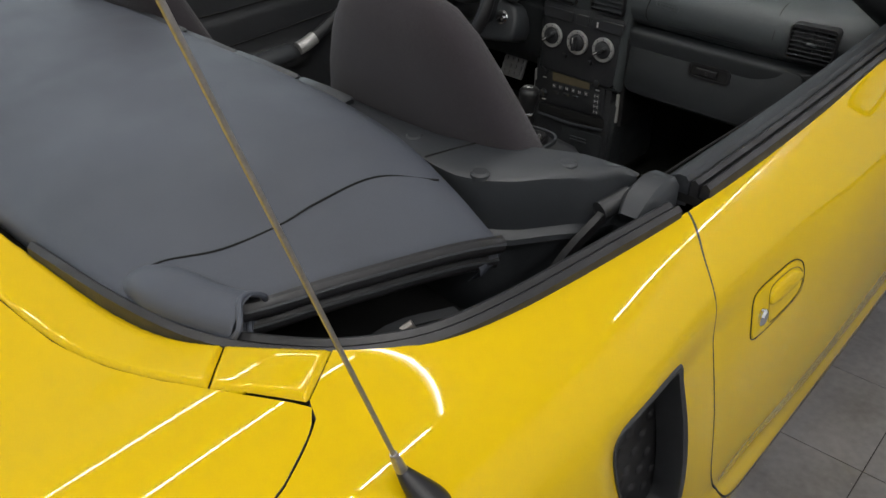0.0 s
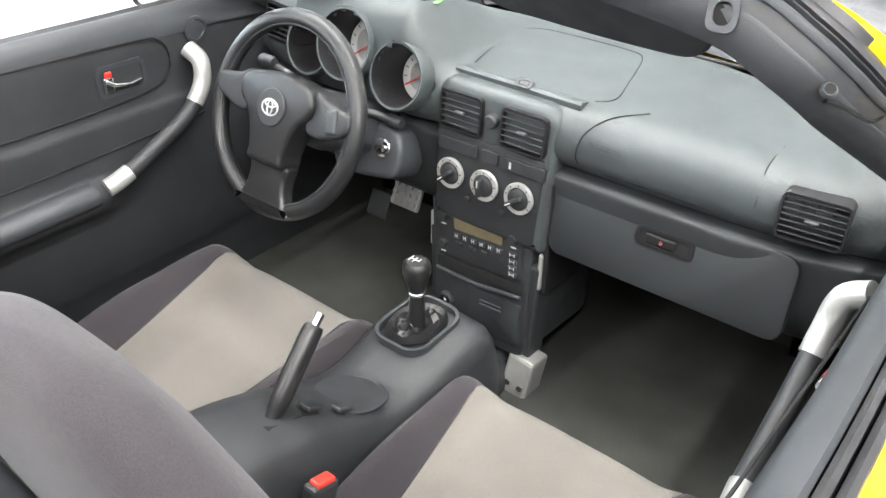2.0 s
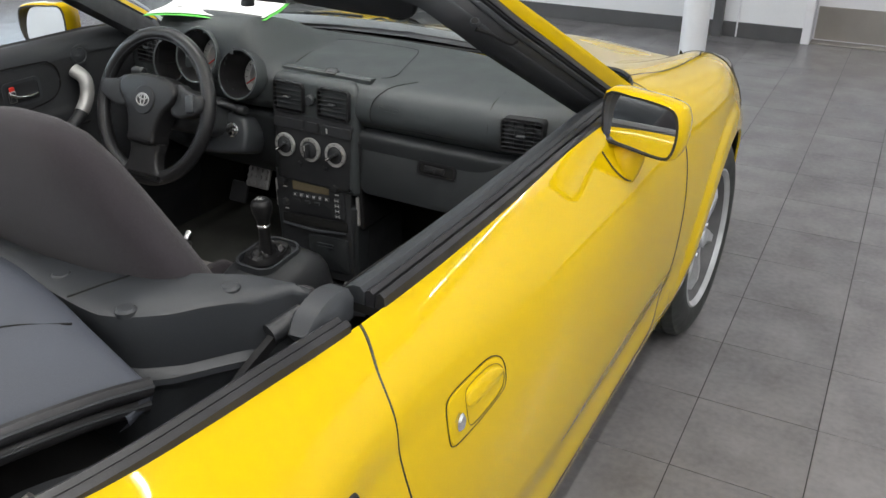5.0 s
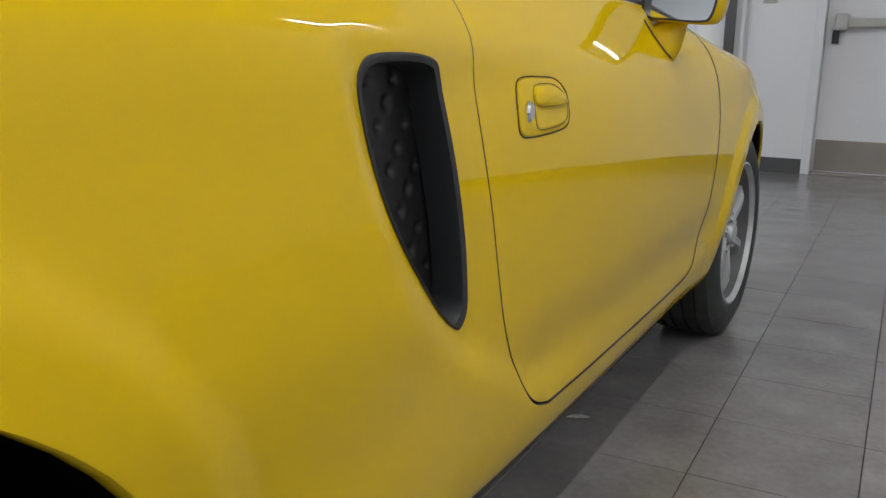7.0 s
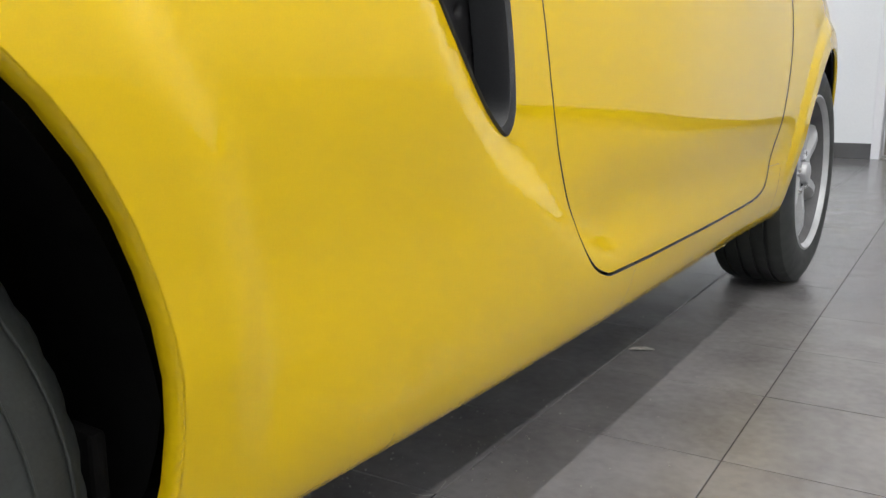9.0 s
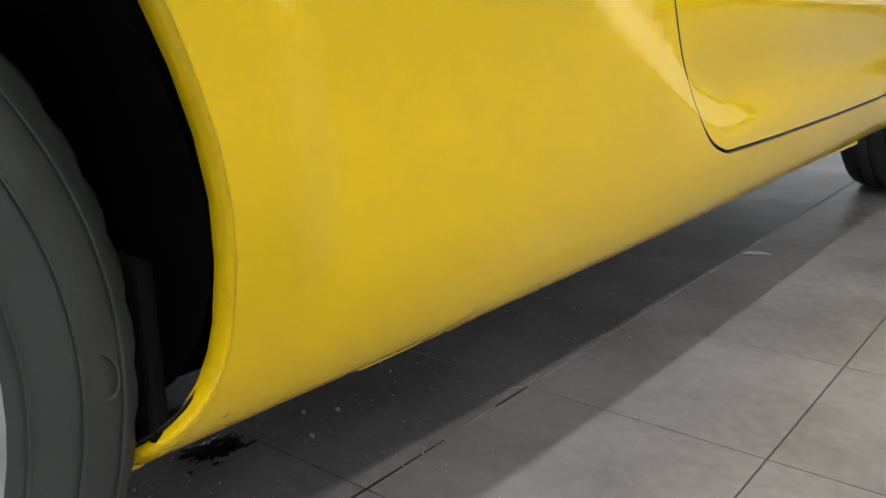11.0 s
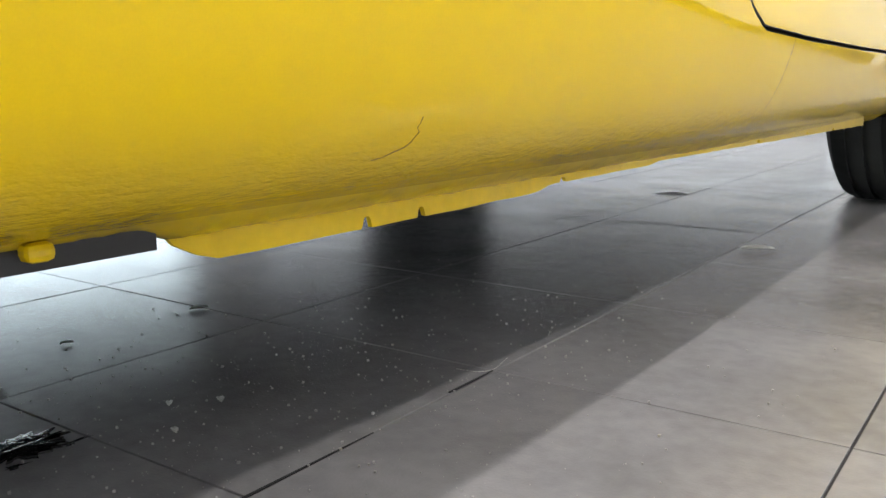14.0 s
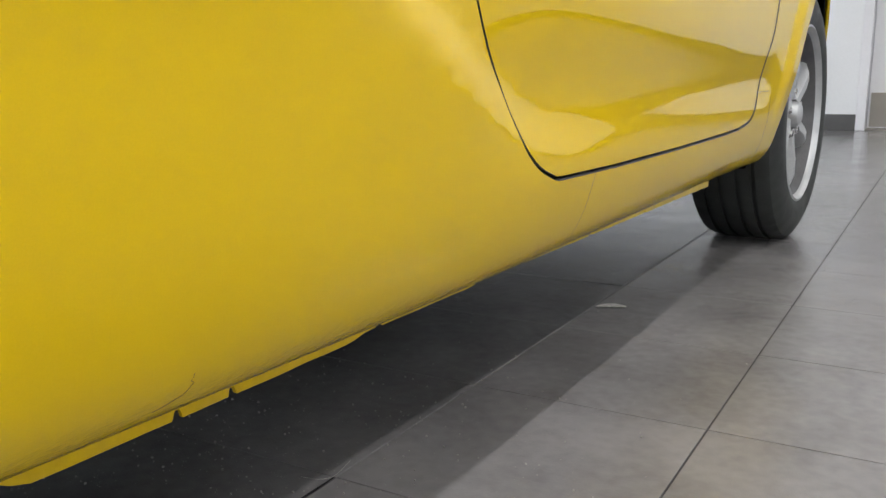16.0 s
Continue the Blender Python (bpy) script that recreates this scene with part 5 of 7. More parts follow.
part("latch_pull", block(0.052, 0.014, 0.006, 0.002, 2), VENT, glove, "", False, gm @ Matrix.Translation((-0.006, 0.022, 0.0055)))
part("latch_bolt", turned([(0.0, 0.0), (0.0035, 0.0), (0.0035, -0.004), (0.0, -0.004)], 14, "Z", gm @ Matrix.Translation((-0.004, 0.021, 0.0095))), CHROME, glove, "small lock cylinder", True)


# black cords laid on the dash stand for the shade in its grooves
def groove_on_dash(points, name="panel_groove", r=0.0010):
    return part(name, sweep(smooth_path(points, 5), circle(r, 6)), VOID, dash, "", True)


groove_on_dash([(0.162, 1.664, 0.757), (0.155, 1.652, 0.775), (0.157, 1.652, 0.802), (0.168, 1.662, 0.826), (0.195, 1.686, 0.8465), (0.24, 1.72, 0.8555)])
groove_on_dash([(0.162, 1.664, 0.757), (0.25, 1.659, 0.762), (0.36, 1.659, 0.762), (0.430, 1.662, 0.764), (0.447, 1.656, 0.778), (0.450, 1.657, 0.803), (0.448, 1.669, 0.828), (0.446, 1.69, 0.8465), (0.448, 1.74, 0.8575)])
am = basis((0.205, 1.6510, 0.806), (1, 0, -0.05), (0, 0.3, 1))
mark = part("airbag_mark", frame_ring(round_rect(0.058, 0.013, 0.006), round_rect(0.056, 0.011, 0.005), 0.001, am), DASH_DARK, dash)
for k in range(7):
    part("raised_bar", block(0.0045, 0.004, 0.0008, 0, 1, (-0.021 + 0.007 * k, 0, 0)), DASH_DARK, mark, "", False, am)
def dash_top(y):
    return float(np.interp(y, [1.664, 1.686, 1.73, 1.84, 1.95, 2.05], [0.826, 0.845, 0.856, 0.864, 0.868, 0.866]))


lid_line = fine([(-0.106, 1.722), (-0.120, 1.80), (-0.128, 1.88), (-0.104, 1.924), (0.0, 1.932), (0.100, 1.926), (0.126, 1.905), (0.142, 1.86), (0.158, 1.80), (0.172, 1.742), (0.165, 1.722), (0.146, 1.712)], 5, False)
groove_on_dash([(x, y, dash_top(y) + 0.0012) for x, y in lid_line], "lid_groove", 0.0013)
part("tray_bar", sweep([(-0.122, 1.700, 0.848), (0.0, 1.697, 0.849), (0.138, 1.695, 0.848)], [(-0.013, -0.010), (-0.013, 0.001), (-0.009, 0.0045), (0.008, 0.0075), (0.013, 0.004), (0.013, -0.010)]), DASH, dash, "ribbed bar along the tray lid", True)
catch = part("tray_catch", frame_ring(round_rect(0.032, 0.020, 0.006), round_rect(0.022, 0.011, 0.004), 0.010, pose(0.022, 1.690, 0.8595, 30, 0, 0)), BLACK, dash, "small black catch", True)
part("catch_tongue", block(0.020, 0.010, 0.004, 0.001, 1, (0.022, 1.691, 0.858), Matrix.Rotation(radians(30), 3, "X")), TRIM, catch)
part("demister_slot", block(0.50, 0.010, 0.004, 0.001, 1, (0.05, 1.985, 0.8675)), VOID, dash)

# instruments: three deep round dials
for x, y, z, r in DIALS:
    m = basis((x, y, z), (1, 0, 0), (0, 0.30, 1))
    tube = part("instrument", turned([(r + 0.007, -0.02), (r + 0.009, 0.010), (r + 0.006, 0.0165), (r + 0.002, 0.016), (r + 0.001, 0.008), (r + 0.001, -0.02)], 56, "Z", caps=False), DASH, dash, "deep round instrument with pale dial", True, m)
    # wall and face near-black, holding the shade of the deep well
    part("dial_well", turned([(r + 0.002, 0.0155), (r + 0.0005, 0.008), (r - 0.006, -0.066), (r - 0.001, -0.067)], 48, "Z", caps=False), VENT, tube, "black inner wall", True)
    part("dial", turned([(r - 0.003, -0.066), (r - 0.003, -0.063), (0.0, -0.063)], 40, "Z"), VOID, tube, "dark dial face", True)
    part("dial_ring", turned([(r - 0.008, -0.0625), (r - 0.010, -0.061), (r - 0.026, -0.061), (r - 0.026, -0.0625)], 40, "Z"), DIAL, tube, "pale scale ring", True)
    for k in range(11):
        part("dial_mark", block(0.0016, 0.006, 0.0008, 0, 1, (0, r - 0.016, -0.0604)), RED if k > 8 else BLACK, tube, "", False, Matrix.Rotation(radians(125 - 25 * k), 4, "Z"))
    part("needle", block(0.003, r * 0.8, 0.002, 0.0005, 1, (0, r * 0.35, -0.058)), RED, tube, "red needle", False, Matrix.Rotation(radians(125), 4, "Z"))

# steering wheel
WX, WY, WZ = -0.300, 1.440, 0.790
SW = basis((WX, WY, WZ), (1, 0, 0.0), (0, 0.37, 0.93))
ringpath = [SW @ Vector((0.1665 * math.cos(a), 0.1665 * math.sin(a), 0.0)) for a in [2 * math.pi * i / 72 for i in range(72)]]
sw = part("steering_wheel", sweep(ringpath, circle(0.0155, 14), up=tuple(SW.to_3x3().col[2]), closed=True), LEATHER, car, "black leather steering wheel with three spokes", True)
hubo = fine([(-0.074, 0.058), (-0.04, 0.068), (0.0, 0.071), (0.04, 0.068), (0.074, 0.058), (0.088, 0.040), (0.084, 0.016), (0.064, -0.004), (0.050, -0.030), (0.042, -0.062), (0.040, -0.084), (0.0, -0.088), (-0.040, -0.084), (-0.042, -0.062), (-0.050, -0.030), (-0.064, -0.004), (-0.084, 0.016), (-0.088, 0.040)], 4)
part("airbag_cover", slab(hubo, 0.050, 0.009, 4, SW @ Matrix.Translation((0, 0, 0.034))), LEATHER, sw, "black airbag cover", True)
for sx in (-1, 1):
    wing = fine([(sx * 0.080, 0.058), (sx * 0.108, 0.050), (sx * 0.140, 0.044), (sx * 0.160, 0.040), (sx * 0.163, 0.018), (sx * 0.152, 0.004), (sx * 0.128, -0.006), (sx * 0.098, -0.014), (sx * 0.070, -0.004)], 4)
    bmw = slab(wing, 0.030, 0.008, 4, SW @ Matrix.Translation((0, 0, 0.022)))
    bmesh.ops.recalc_face_normals(bmw, faces=bmw.faces)
    part("spoke", bmw, BLACK, sw, "black side spoke of the steering wheel", True)
lowp = fine([(-0.042, -0.080), (0.042, -0.080), (0.044, -0.105), (0.047, -0.130), (0.058, -0.152), (0.066, -0.163), (-0.066, -0.163), (-0.058, -0.152), (-0.047, -0.130), (-0.044, -0.105)], 4)
part("spoke", slab(lowp, 0.026, 0.009, 4, SW @ Matrix.Translation((0, 0, 0.017))), LEATHER, sw, "leather covered lower spoke", True)
part("cover_joint", sweep([SW @ Vector((x, -0.0845 - 0.003 * math.cos(x * 30), 0.0215)) for x in (-0.043, -0.02, 0.0, 0.02, 0.043)], circle(0.0016, 6)), VOID, sw, "", True)
for a0, a1 in ((150, 250), (290, 390), (30, 150)):
    seam = [SW @ Vector(((0.1665 - 0.0125) * math.cos(radians(a)), (0.1665 - 0.0125) * math.sin(radians(a)), 0.0098)) for a in np.linspace(a0, a1, 26)]
    part("stitching", sweep(seam, circle(0.0014, 5)), TRIM, sw, "stitched seam of the leather", True)
part("badge_recess", turned([(0.0, 0.0), (0.031, 0.0), (0.033, -0.002), (0.033, -0.006), (0.0, -0.006)], 36, "Z", SW @ Matrix.Translation((0, 0.012, 0.0375))), BLACK, sw, "", True)
bg = bmesh.new()
for rx, ry, oy in ((0.019, 0.0135, 0.0), (0.006, 0.0125, 0.0), (0.0125, 0.0055, 0.006)):
    loop = [SW @ Vector((rx * math.cos(a), 0.012 + oy + ry * math.sin(a), 0.0385)) for a in [2 * math.pi * i / 28 for i in range(28)]]
    sweep(loop, circle(0.0016, 6), up=tuple(SW.to_3x3().col[2]), closed=True, bm=bg)
part("badge", bg, SILVER, sw, "chrome oval badge", True)
part("thumb_pad", block(0.024, 0.040, 0.010, 0.004, 3), TRIM, sw, "", True, SW @ Matrix.Translation((0.128, 0.022, 0.021)) @ Matrix.Rotation(radians(12), 4, "Z"))
# column shroud, stalks, ignition
part("column_shroud", block(0.13, 0.24, 0.10, 0.03, 3, (WX + 0.005, 1.575, 0.735), Matrix.Rotation(radians(-24), 3, "X")), BLACK, car, "black steering column shroud", True)
ign = part("ignition_boss", slab(fine([(-0.085, 0.045), (0.02, 0.045), (0.052, 0.02), (0.055, -0.03), (0.03, -0.052), (-0.085, -0.05)], 4), 0.08, 0.012, 3, basis((-0.225, 1.585, 0.700), (1, 0.15, 0), (0, 0.35, 1))), TRIM, car, "grey ignition lock housing", True)
part("ignition_lock", turned([(0.017, 0.0), (0.017, 0.006), (0.013, 0.009), (0.0, 0.009)], 28, "Z", basis((-0.207, 1.587, 0.706), (1, 0.15, 0), (0, 0.35, 1))), CHROME, ign, "chrome key lock", True)
part("key_slot", block(0.003, 0.010, 0.002, 0, 1), VOID, ign, "", False, basis((-0.207, 1.587, 0.706), (1, 0.15, 0), (0, 0.35, 1)) @ Matrix.Translation((0, 0, 0.0092)))
for sx, tip in ((1, (-0.200, 1.610, 0.752)), (-1, (-0.43, 1.52, 0.835))):
    root = Vector((WX + sx * 0.05, 1.56, 0.775))
    st = part("column_stalk", sweep(smooth_path([root, (root + Vector(tip)) / 2 + Vector((0, 0, 0.004)), Vector(tip)], 4), circle(0.0075, 10)), BLACK, car, "black column stalk", True)
    part("stalk_knob", turned([(0.010, -0.016), (0.012, -0.012), (0.012, 0.012), (0.009, 0.018), (0.0, 0.018)], 18, "X", Matrix.Translation(tip)), BLACK, st, "", True)

# tunnel console
def console_row(y, wide, top, crown):
    f = 0.035 if y < 1.5 else 0.012
    return [(-wide - f, y, 0.22), (-wide - 0.012, y, top - 0.06), (-wide, y, top - 0.018), (-wide * 0.8, y, top - 0.003), (-wide * 0.3, y, top + crown), (wide * 0.3, y, top + crown), (wide * 0.8, y, top - 0.003), (wide, y, top - 0.018), (wide + 0.012, y, top - 0.06), (wide + f, y, 0.22)]


rows = [console_row(*r) for r in ((0.80, 0.085, 0.555, 0.006), (0.95, 0.085, 0.552, 0.006), (1.02, 0.084, 0.545, 0.006), (1.08, 0.082, 0.530, 0.006), (1.14, 0.080, 0.508, 0.004), (1.20, 0.080, 0.480, 0.0), (1.26, 0.082, 0.455, -0.004), (1.32, 0.085, 0.445, -0.004), (1.37, 0.088, 0.453, 0.002), (1.42, 0.092, 0.465, 0.004), (1.50, 0.092, 0.474, 0.004), (1.545, 0.084, 0.460, 0.0), (1.575, 0.072, 0.405, 0.0), (1.60, 0.062, 0.345, 0.0), (1.66, 0.055, 0.32, 0.0))]
dense = []
for a in zip(*rows):
    dense.append([tuple(p) for p in smooth_path(a, 3)])
console = grid_mesh("tunnel_console", [list(r) for r in zip(*dense)], BLACK, car, "black plastic centre console", flip=True, sharp=55)
# cup recess rim and shift gate
rimp = [(0.010 + 0.058 * math.cos(a), 1.262 + 0.062 * math.sin(a), 0.4555 + 0.004 * math.cos(a) - 0.016 * math.sin(a)) for a in [2 * math.pi * i / 40 for i in range(40)]]
part("cup_rim", sweep(rimp, circle(0.0024, 8), closed=True), BLACK, console, "raised rim of the cup recess", True)
part("cup_recess", turned([(0.057, 0.001), (0.054, -0.004), (0.048, -0.0075), (0.0, -0.009)], 40, "Z", pose(0.010, 1.262, 0.4555, -15, 0, 0)), BLACK, console, "shallow cup recess", True)
gate = part("shift_gate", frame_ring(round_rect(0.112, 0.140, 0.036, 6), round_rect(0.100, 0.128, 0.031, 6), 0.016, pose(-0.010, 1.452, 0.482, 5, 0, 0)), TRIM, car, "grey frame round the gear lever boot", True)
rows = []
for i, (r, h) in enumerate(((1.0, -0.006), (0.95, 0.000), (0.86, 0.008), (0.74, 0.004), (0.62, 0.012), (0.50, 0.010), (0.40, 0.020), (0.31, 0.024), (0.25, 0.034))):
    row = []
    for k in range(72):
        a = 2 * math.pi * k / 72
        q = 1 - abs(2 * r - 1)
        fold = 1 + 0.10 * math.sin(5 * a + i * 1.1) * q
        crease = 0.011 * q * noise.noise((2.2 * math.cos(a) + i * 0.35, 2.2 * math.sin(a), 2.0)) + 0.005 * q * noise.noise((6 * math.cos(a), 6 * math.sin(a) + i * 0.6, 5.0))
        row.append((-0.010 + 0.018 * (1 - r) + 0.049 * r * fold * math.cos(a), 1.452 - 0.022 * (1 - r) + 0.063 * r * fold * math.sin(a), 0.482 + h + crease))
    rows.append(row)
grid_mesh("boot", rows, LEATHER, gate, "creased black leather boot", closed=True, flip=False)
part("gear_lever", sweep([(0.006, 1.431, 0.488), (0.008, 1.429, 0.530), (0.010, 1.427, 0.566)], circle(0.0135, 20), scale=[1.1, 1.0, 0.95]), LEATHER, gate, "", True)
part("lever_ring", turned([(0.0130, 0.0), (0.0155, 0.002), (0.0155, 0.006), (0.0135, 0.008)], 24, "Z", pose(0.010, 1.427, 0.564, 3, 2, 0)), CHROME, gate, "chrome ring", True)
part("gear_knob", turned([(0.0140, 0.0), (0.0155, 0.010), (0.0200, 0.024), (0.0235, 0.036), (0.0240, 0.046), (0.0225, 0.054), (0.0170, 0.060), (0.0150, 0.0602), (0.0, 0.0605)], 32, "Z", pose(0.010, 1.427, 0.571, 3, 2, 0)), LEATHER, gate, "round black gear knob", True)
bm = bmesh.new()
for x, y, w, h in ((0, 0, 0.018, 0.0012), (-0.008, 0, 0.0012, 0.014), (0, 0, 0.0012, 0.014), (0.008, 0.0035, 0.0012, 0.007)):
    block(w, h, 0.0006, 0, 1, (x, y, 0), None, bm)
part("shift_pattern", bm, PRINT, gate, "white shift pattern", False, pose(0.0085, 1.424, 0.6320, 3, 2, 0))
# hand brake
hb = [(0.019, 1.085, 0.512), (0.016, 1.108, 0.533), (0.012, 1.135, 0.558), (0.008, 1.165, 0.585), (0.004, 1.192, 0.609), (0.002, 1.206, 0.621)]
brake = part("hand_brake", sweep(smooth_path(hb, 4), circle(0.0155, 14, 1.1), scale=[0.72] * 4 + [0.84, 0.92, 0.98, 1.0] + [1.02] * 8 + [1.0, 1.0, 0.98, 0.95, 0.85]), LEATHER, car, "black hand brake lever with silver button", True)
part("brake_button", sweep([(0.002, 1.206, 0.621), (0.000, 1.221, 0.6335)], circle(0.0070, 12)), CHROME, brake, "silver push button", True)
# black strip on the console stands for the shaded lever slot
part("brake_slot", sweep([(0.020, 1.07, 0.534), (0.017, 1.12, 0.5155), (0.014, 1.17, 0.4945)], [(a * 0.024, b * 0.004) for a, b in circle(1, 10)]), VOID, console, "black strip for the shade in the hand brake slot", True)
for x, y, z in ((0.028, 1.165, 0.508), (0.045, 1.21, 0.484)):
    part("rocker_switch", block(0.020, 0.030, 0.008, 0.002, 1, (x, y, z), Matrix.Rotation(radians(-25), 3, "X")), DASH_DARK, console)
# black block, level with the console, stands for the shaded tray
part("tray_shade_block", block(0.10, 0.085, 0.012, 0.004, 2, (-0.005, 0.948, 0.5535)), VOID, console, "black block for the shade in the open rear tray")
part("tray_rim", sweep([(-0.005 + x, 0.948 + y, 0.5585) for x, y in round_rect(0.108, 0.094, 0.018, 5)], circle(0.005, 8), closed=True), BLACK, console, "rounded rim of the open tray", True)


# door cards
def door_card(side):
    x0 = side * 0.672
    rows = []
    for y in [0.82 + 1.06 * i / 30 for i in range(31)]:
        prof = [(0.25, 0.0), (0.36, 0.004), (0.40, 0.020), (0.52, 0.024), (0.545, 0.030), (0.57, 0.060), (0.60, 0.064), (0.615, 0.040), (0.63, 0.026), (0.69, 0.022), (0.72, 0.018), (0.735, 0.012), (0.82, 0.010), (0.86, 0.004), (0.885, -0.012)]
        shelf = float(ramp((1.34 - y) / 0.10))
        rows.append([(x0 - side * (d if not 0.53 < z < 0.625 else 0.026 + (d - 0.026) * shelf), y, z) for z, d in prof])
    card = grid_mesh("door_card", [refined(r, 2) for r in rows], BLACK, car, "black door lining with armrest", flip=side < 0, sharp=50)
    # inset upper panel line and handle
    for pts in ([(0.84, 0.742), (1.20, 0.740), (1.40, 0.748), (1.455, 0.770), (1.465, 0.810), (1.445, 0.842), (1.38, 0.852), (1.0, 0.862), (0.84, 0.864)], [(0.86, 0.655), (1.2, 0.66), (1.52, 0.675)]):
        # black cord in place of a shaded groove in the lining
        part("lining_groove", sweep(smooth_path([(x0 - side * 0.0135 if z > 0.7 else x0 - side * 0.026, y, z) for y, z in pts], 5), circle(0.002, 6)), VOID, card, "", True)
    hm = basis((x0 - side * 0.013, 1.358, 0.790), (0, -side, 0), (0, 0, 1))
    cup = part("handle_cup", frame_ring(round_rect(0.104, 0.062, 0.014), round_rect(0.088, 0.046, 0.010), 0.012, hm), TRIM, card, "recess of the inner door handle", True)
    part("cup_floor", slab(round_rect(0.09, 0.048, 0.01), 0.002, 0, 1, hm @ Matrix.Translation((0, 0, -0.006))), VOID, cup)
    part("lever", sweep([hm @ Vector(p) for p in ((-side * 0.036, -0.010, 0.004), (-side * 0.010, -0.012, 0.007), (side * 0.020, -0.006, 0.007), (side * 0.036, 0.004, 0.004))], circle(0.0045, 10)), CHROME, cup, "chrome door lever", True)
    part("lever_root", block(0.020, 0.030, 0.008, 0.003, 2, (0, 0, 0)), CHROME, cup, "", False, hm @ Matrix.Translation((side * 0.030, -0.004, 0.001)))
    part("lock_tab", block(0.014, 0.012, 0.006, 0.002, 1), RED, cup, "red lock mark", False, hm @ Matrix.Translation((side * 0.028, 0.014, 0.001)))
    bar = [(x0 - side * 0.020, 1.505, 0.812), (x0 - side * 0.050, 1.510, 0.790), (x0 - side * 0.058, 1.498, 0.745), (x0 - side * 0.060, 1.455, 0.700), (x0 - side * 0.060, 1.38, 0.660), (x0 - side * 0.060, 1.31, 0.628), (x0 - side * 0.055, 1.26, 0.610), (x0 - side * 0.045, 1.20, 0.602)]
    fp = smooth_path(bar, 5)
    grab = part("grab_bar", sweep(fp[12:27], circle(0.0155, 14), up=(1, 0, 0)), BLACK, card, "black grab bar with silver ends", True)
    part("bar_end", sweep(fp[:14], circle(0.0175, 14), up=(1, 0, 0)), SILVER, grab, "silver end of the grab bar", True)
    part("bar_end", sweep(fp[25:31], circle(0.0175, 14), up=(1, 0, 0)), SILVER, grab, "silver end of the grab bar", True)
    part("armrest", sweep(smooth_path([(x0 - side * 0.045, 1.235, 0.603), (x0 - side * 0.045, 1.10, 0.600), (x0 - side * 0.040, 0.92, 0.596)], 4), circle(0.030, 16, 0.8)), TRIM, card, "padded grey armrest", True)
    part("speaker", turned([(0.026, 0.0), (0.026, -side * 0.004), (0.020, -side * 0.005), (0.018, -side * 0.002), (0.010, -side * 0.004), (0.0, -side * 0.004)], 30, "X", Matrix.Translation((x0 - side * 0.010, 1.535, 0.842))), TRIM, card, "small round tweeter", True)
    return card


door_card(1)
door_card(-1)


# belt mouldings: inner trim, glass run, outer strip
def rim_line(side, y0, y1, inset, dz, n=40):
    """A line along the cockpit rim, shifted inward and up."""
    pts = np.array(RIM_CURVE)
    k = (pts[:, 1] > y0) & (pts[:, 1] < y1)
    pts = pts[k]
    out = []
    for i, (x, y) in enumerate(pts):
        a, b = pts[max(i - 1, 0)], pts[min(i + 1, len(pts) - 1)]
        d = np.array([b[0] - a[0], b[1] - a[1]])
        d /= np.linalg.norm(d) + 1e-9
        nx, ny = -d[1], d[0]
        w = float(np.interp(y, [0.19, 0.25, 0.34, 0.45, 0.56, 0.65, 0.72, 0.8, 1.2, 1.6, 1.9, 2.2], [0.902, 0.899, 0.899, 0.897, 0.892, 0.887, 0.882, 0.876, 0.879, 0.880, 0.866, 0.85]))
        out.append((side * (x + nx * inset), y + ny * inset, w + dz))
    return out


STRIPS = [(0.006, 0.004, [(-0.007, -0.012), (-0.006, 0.004), (0.0, 0.009), (0.006, 0.004), (0.007, -0.012)]),
          (0.021, 0.004, [(-0.006, -0.016), (-0.0055, 0.006), (0.0, 0.009), (0.0055, 0.005), (0.006, -0.016)]),
          (0.040, 0.004, [(-0.030, -0.04), (-0.028, -0.012), (-0.018, 0.003), (-0.004, 0.010), (0.006, 0.010), (0.011, 0.004), (0.011, -0.03)])]
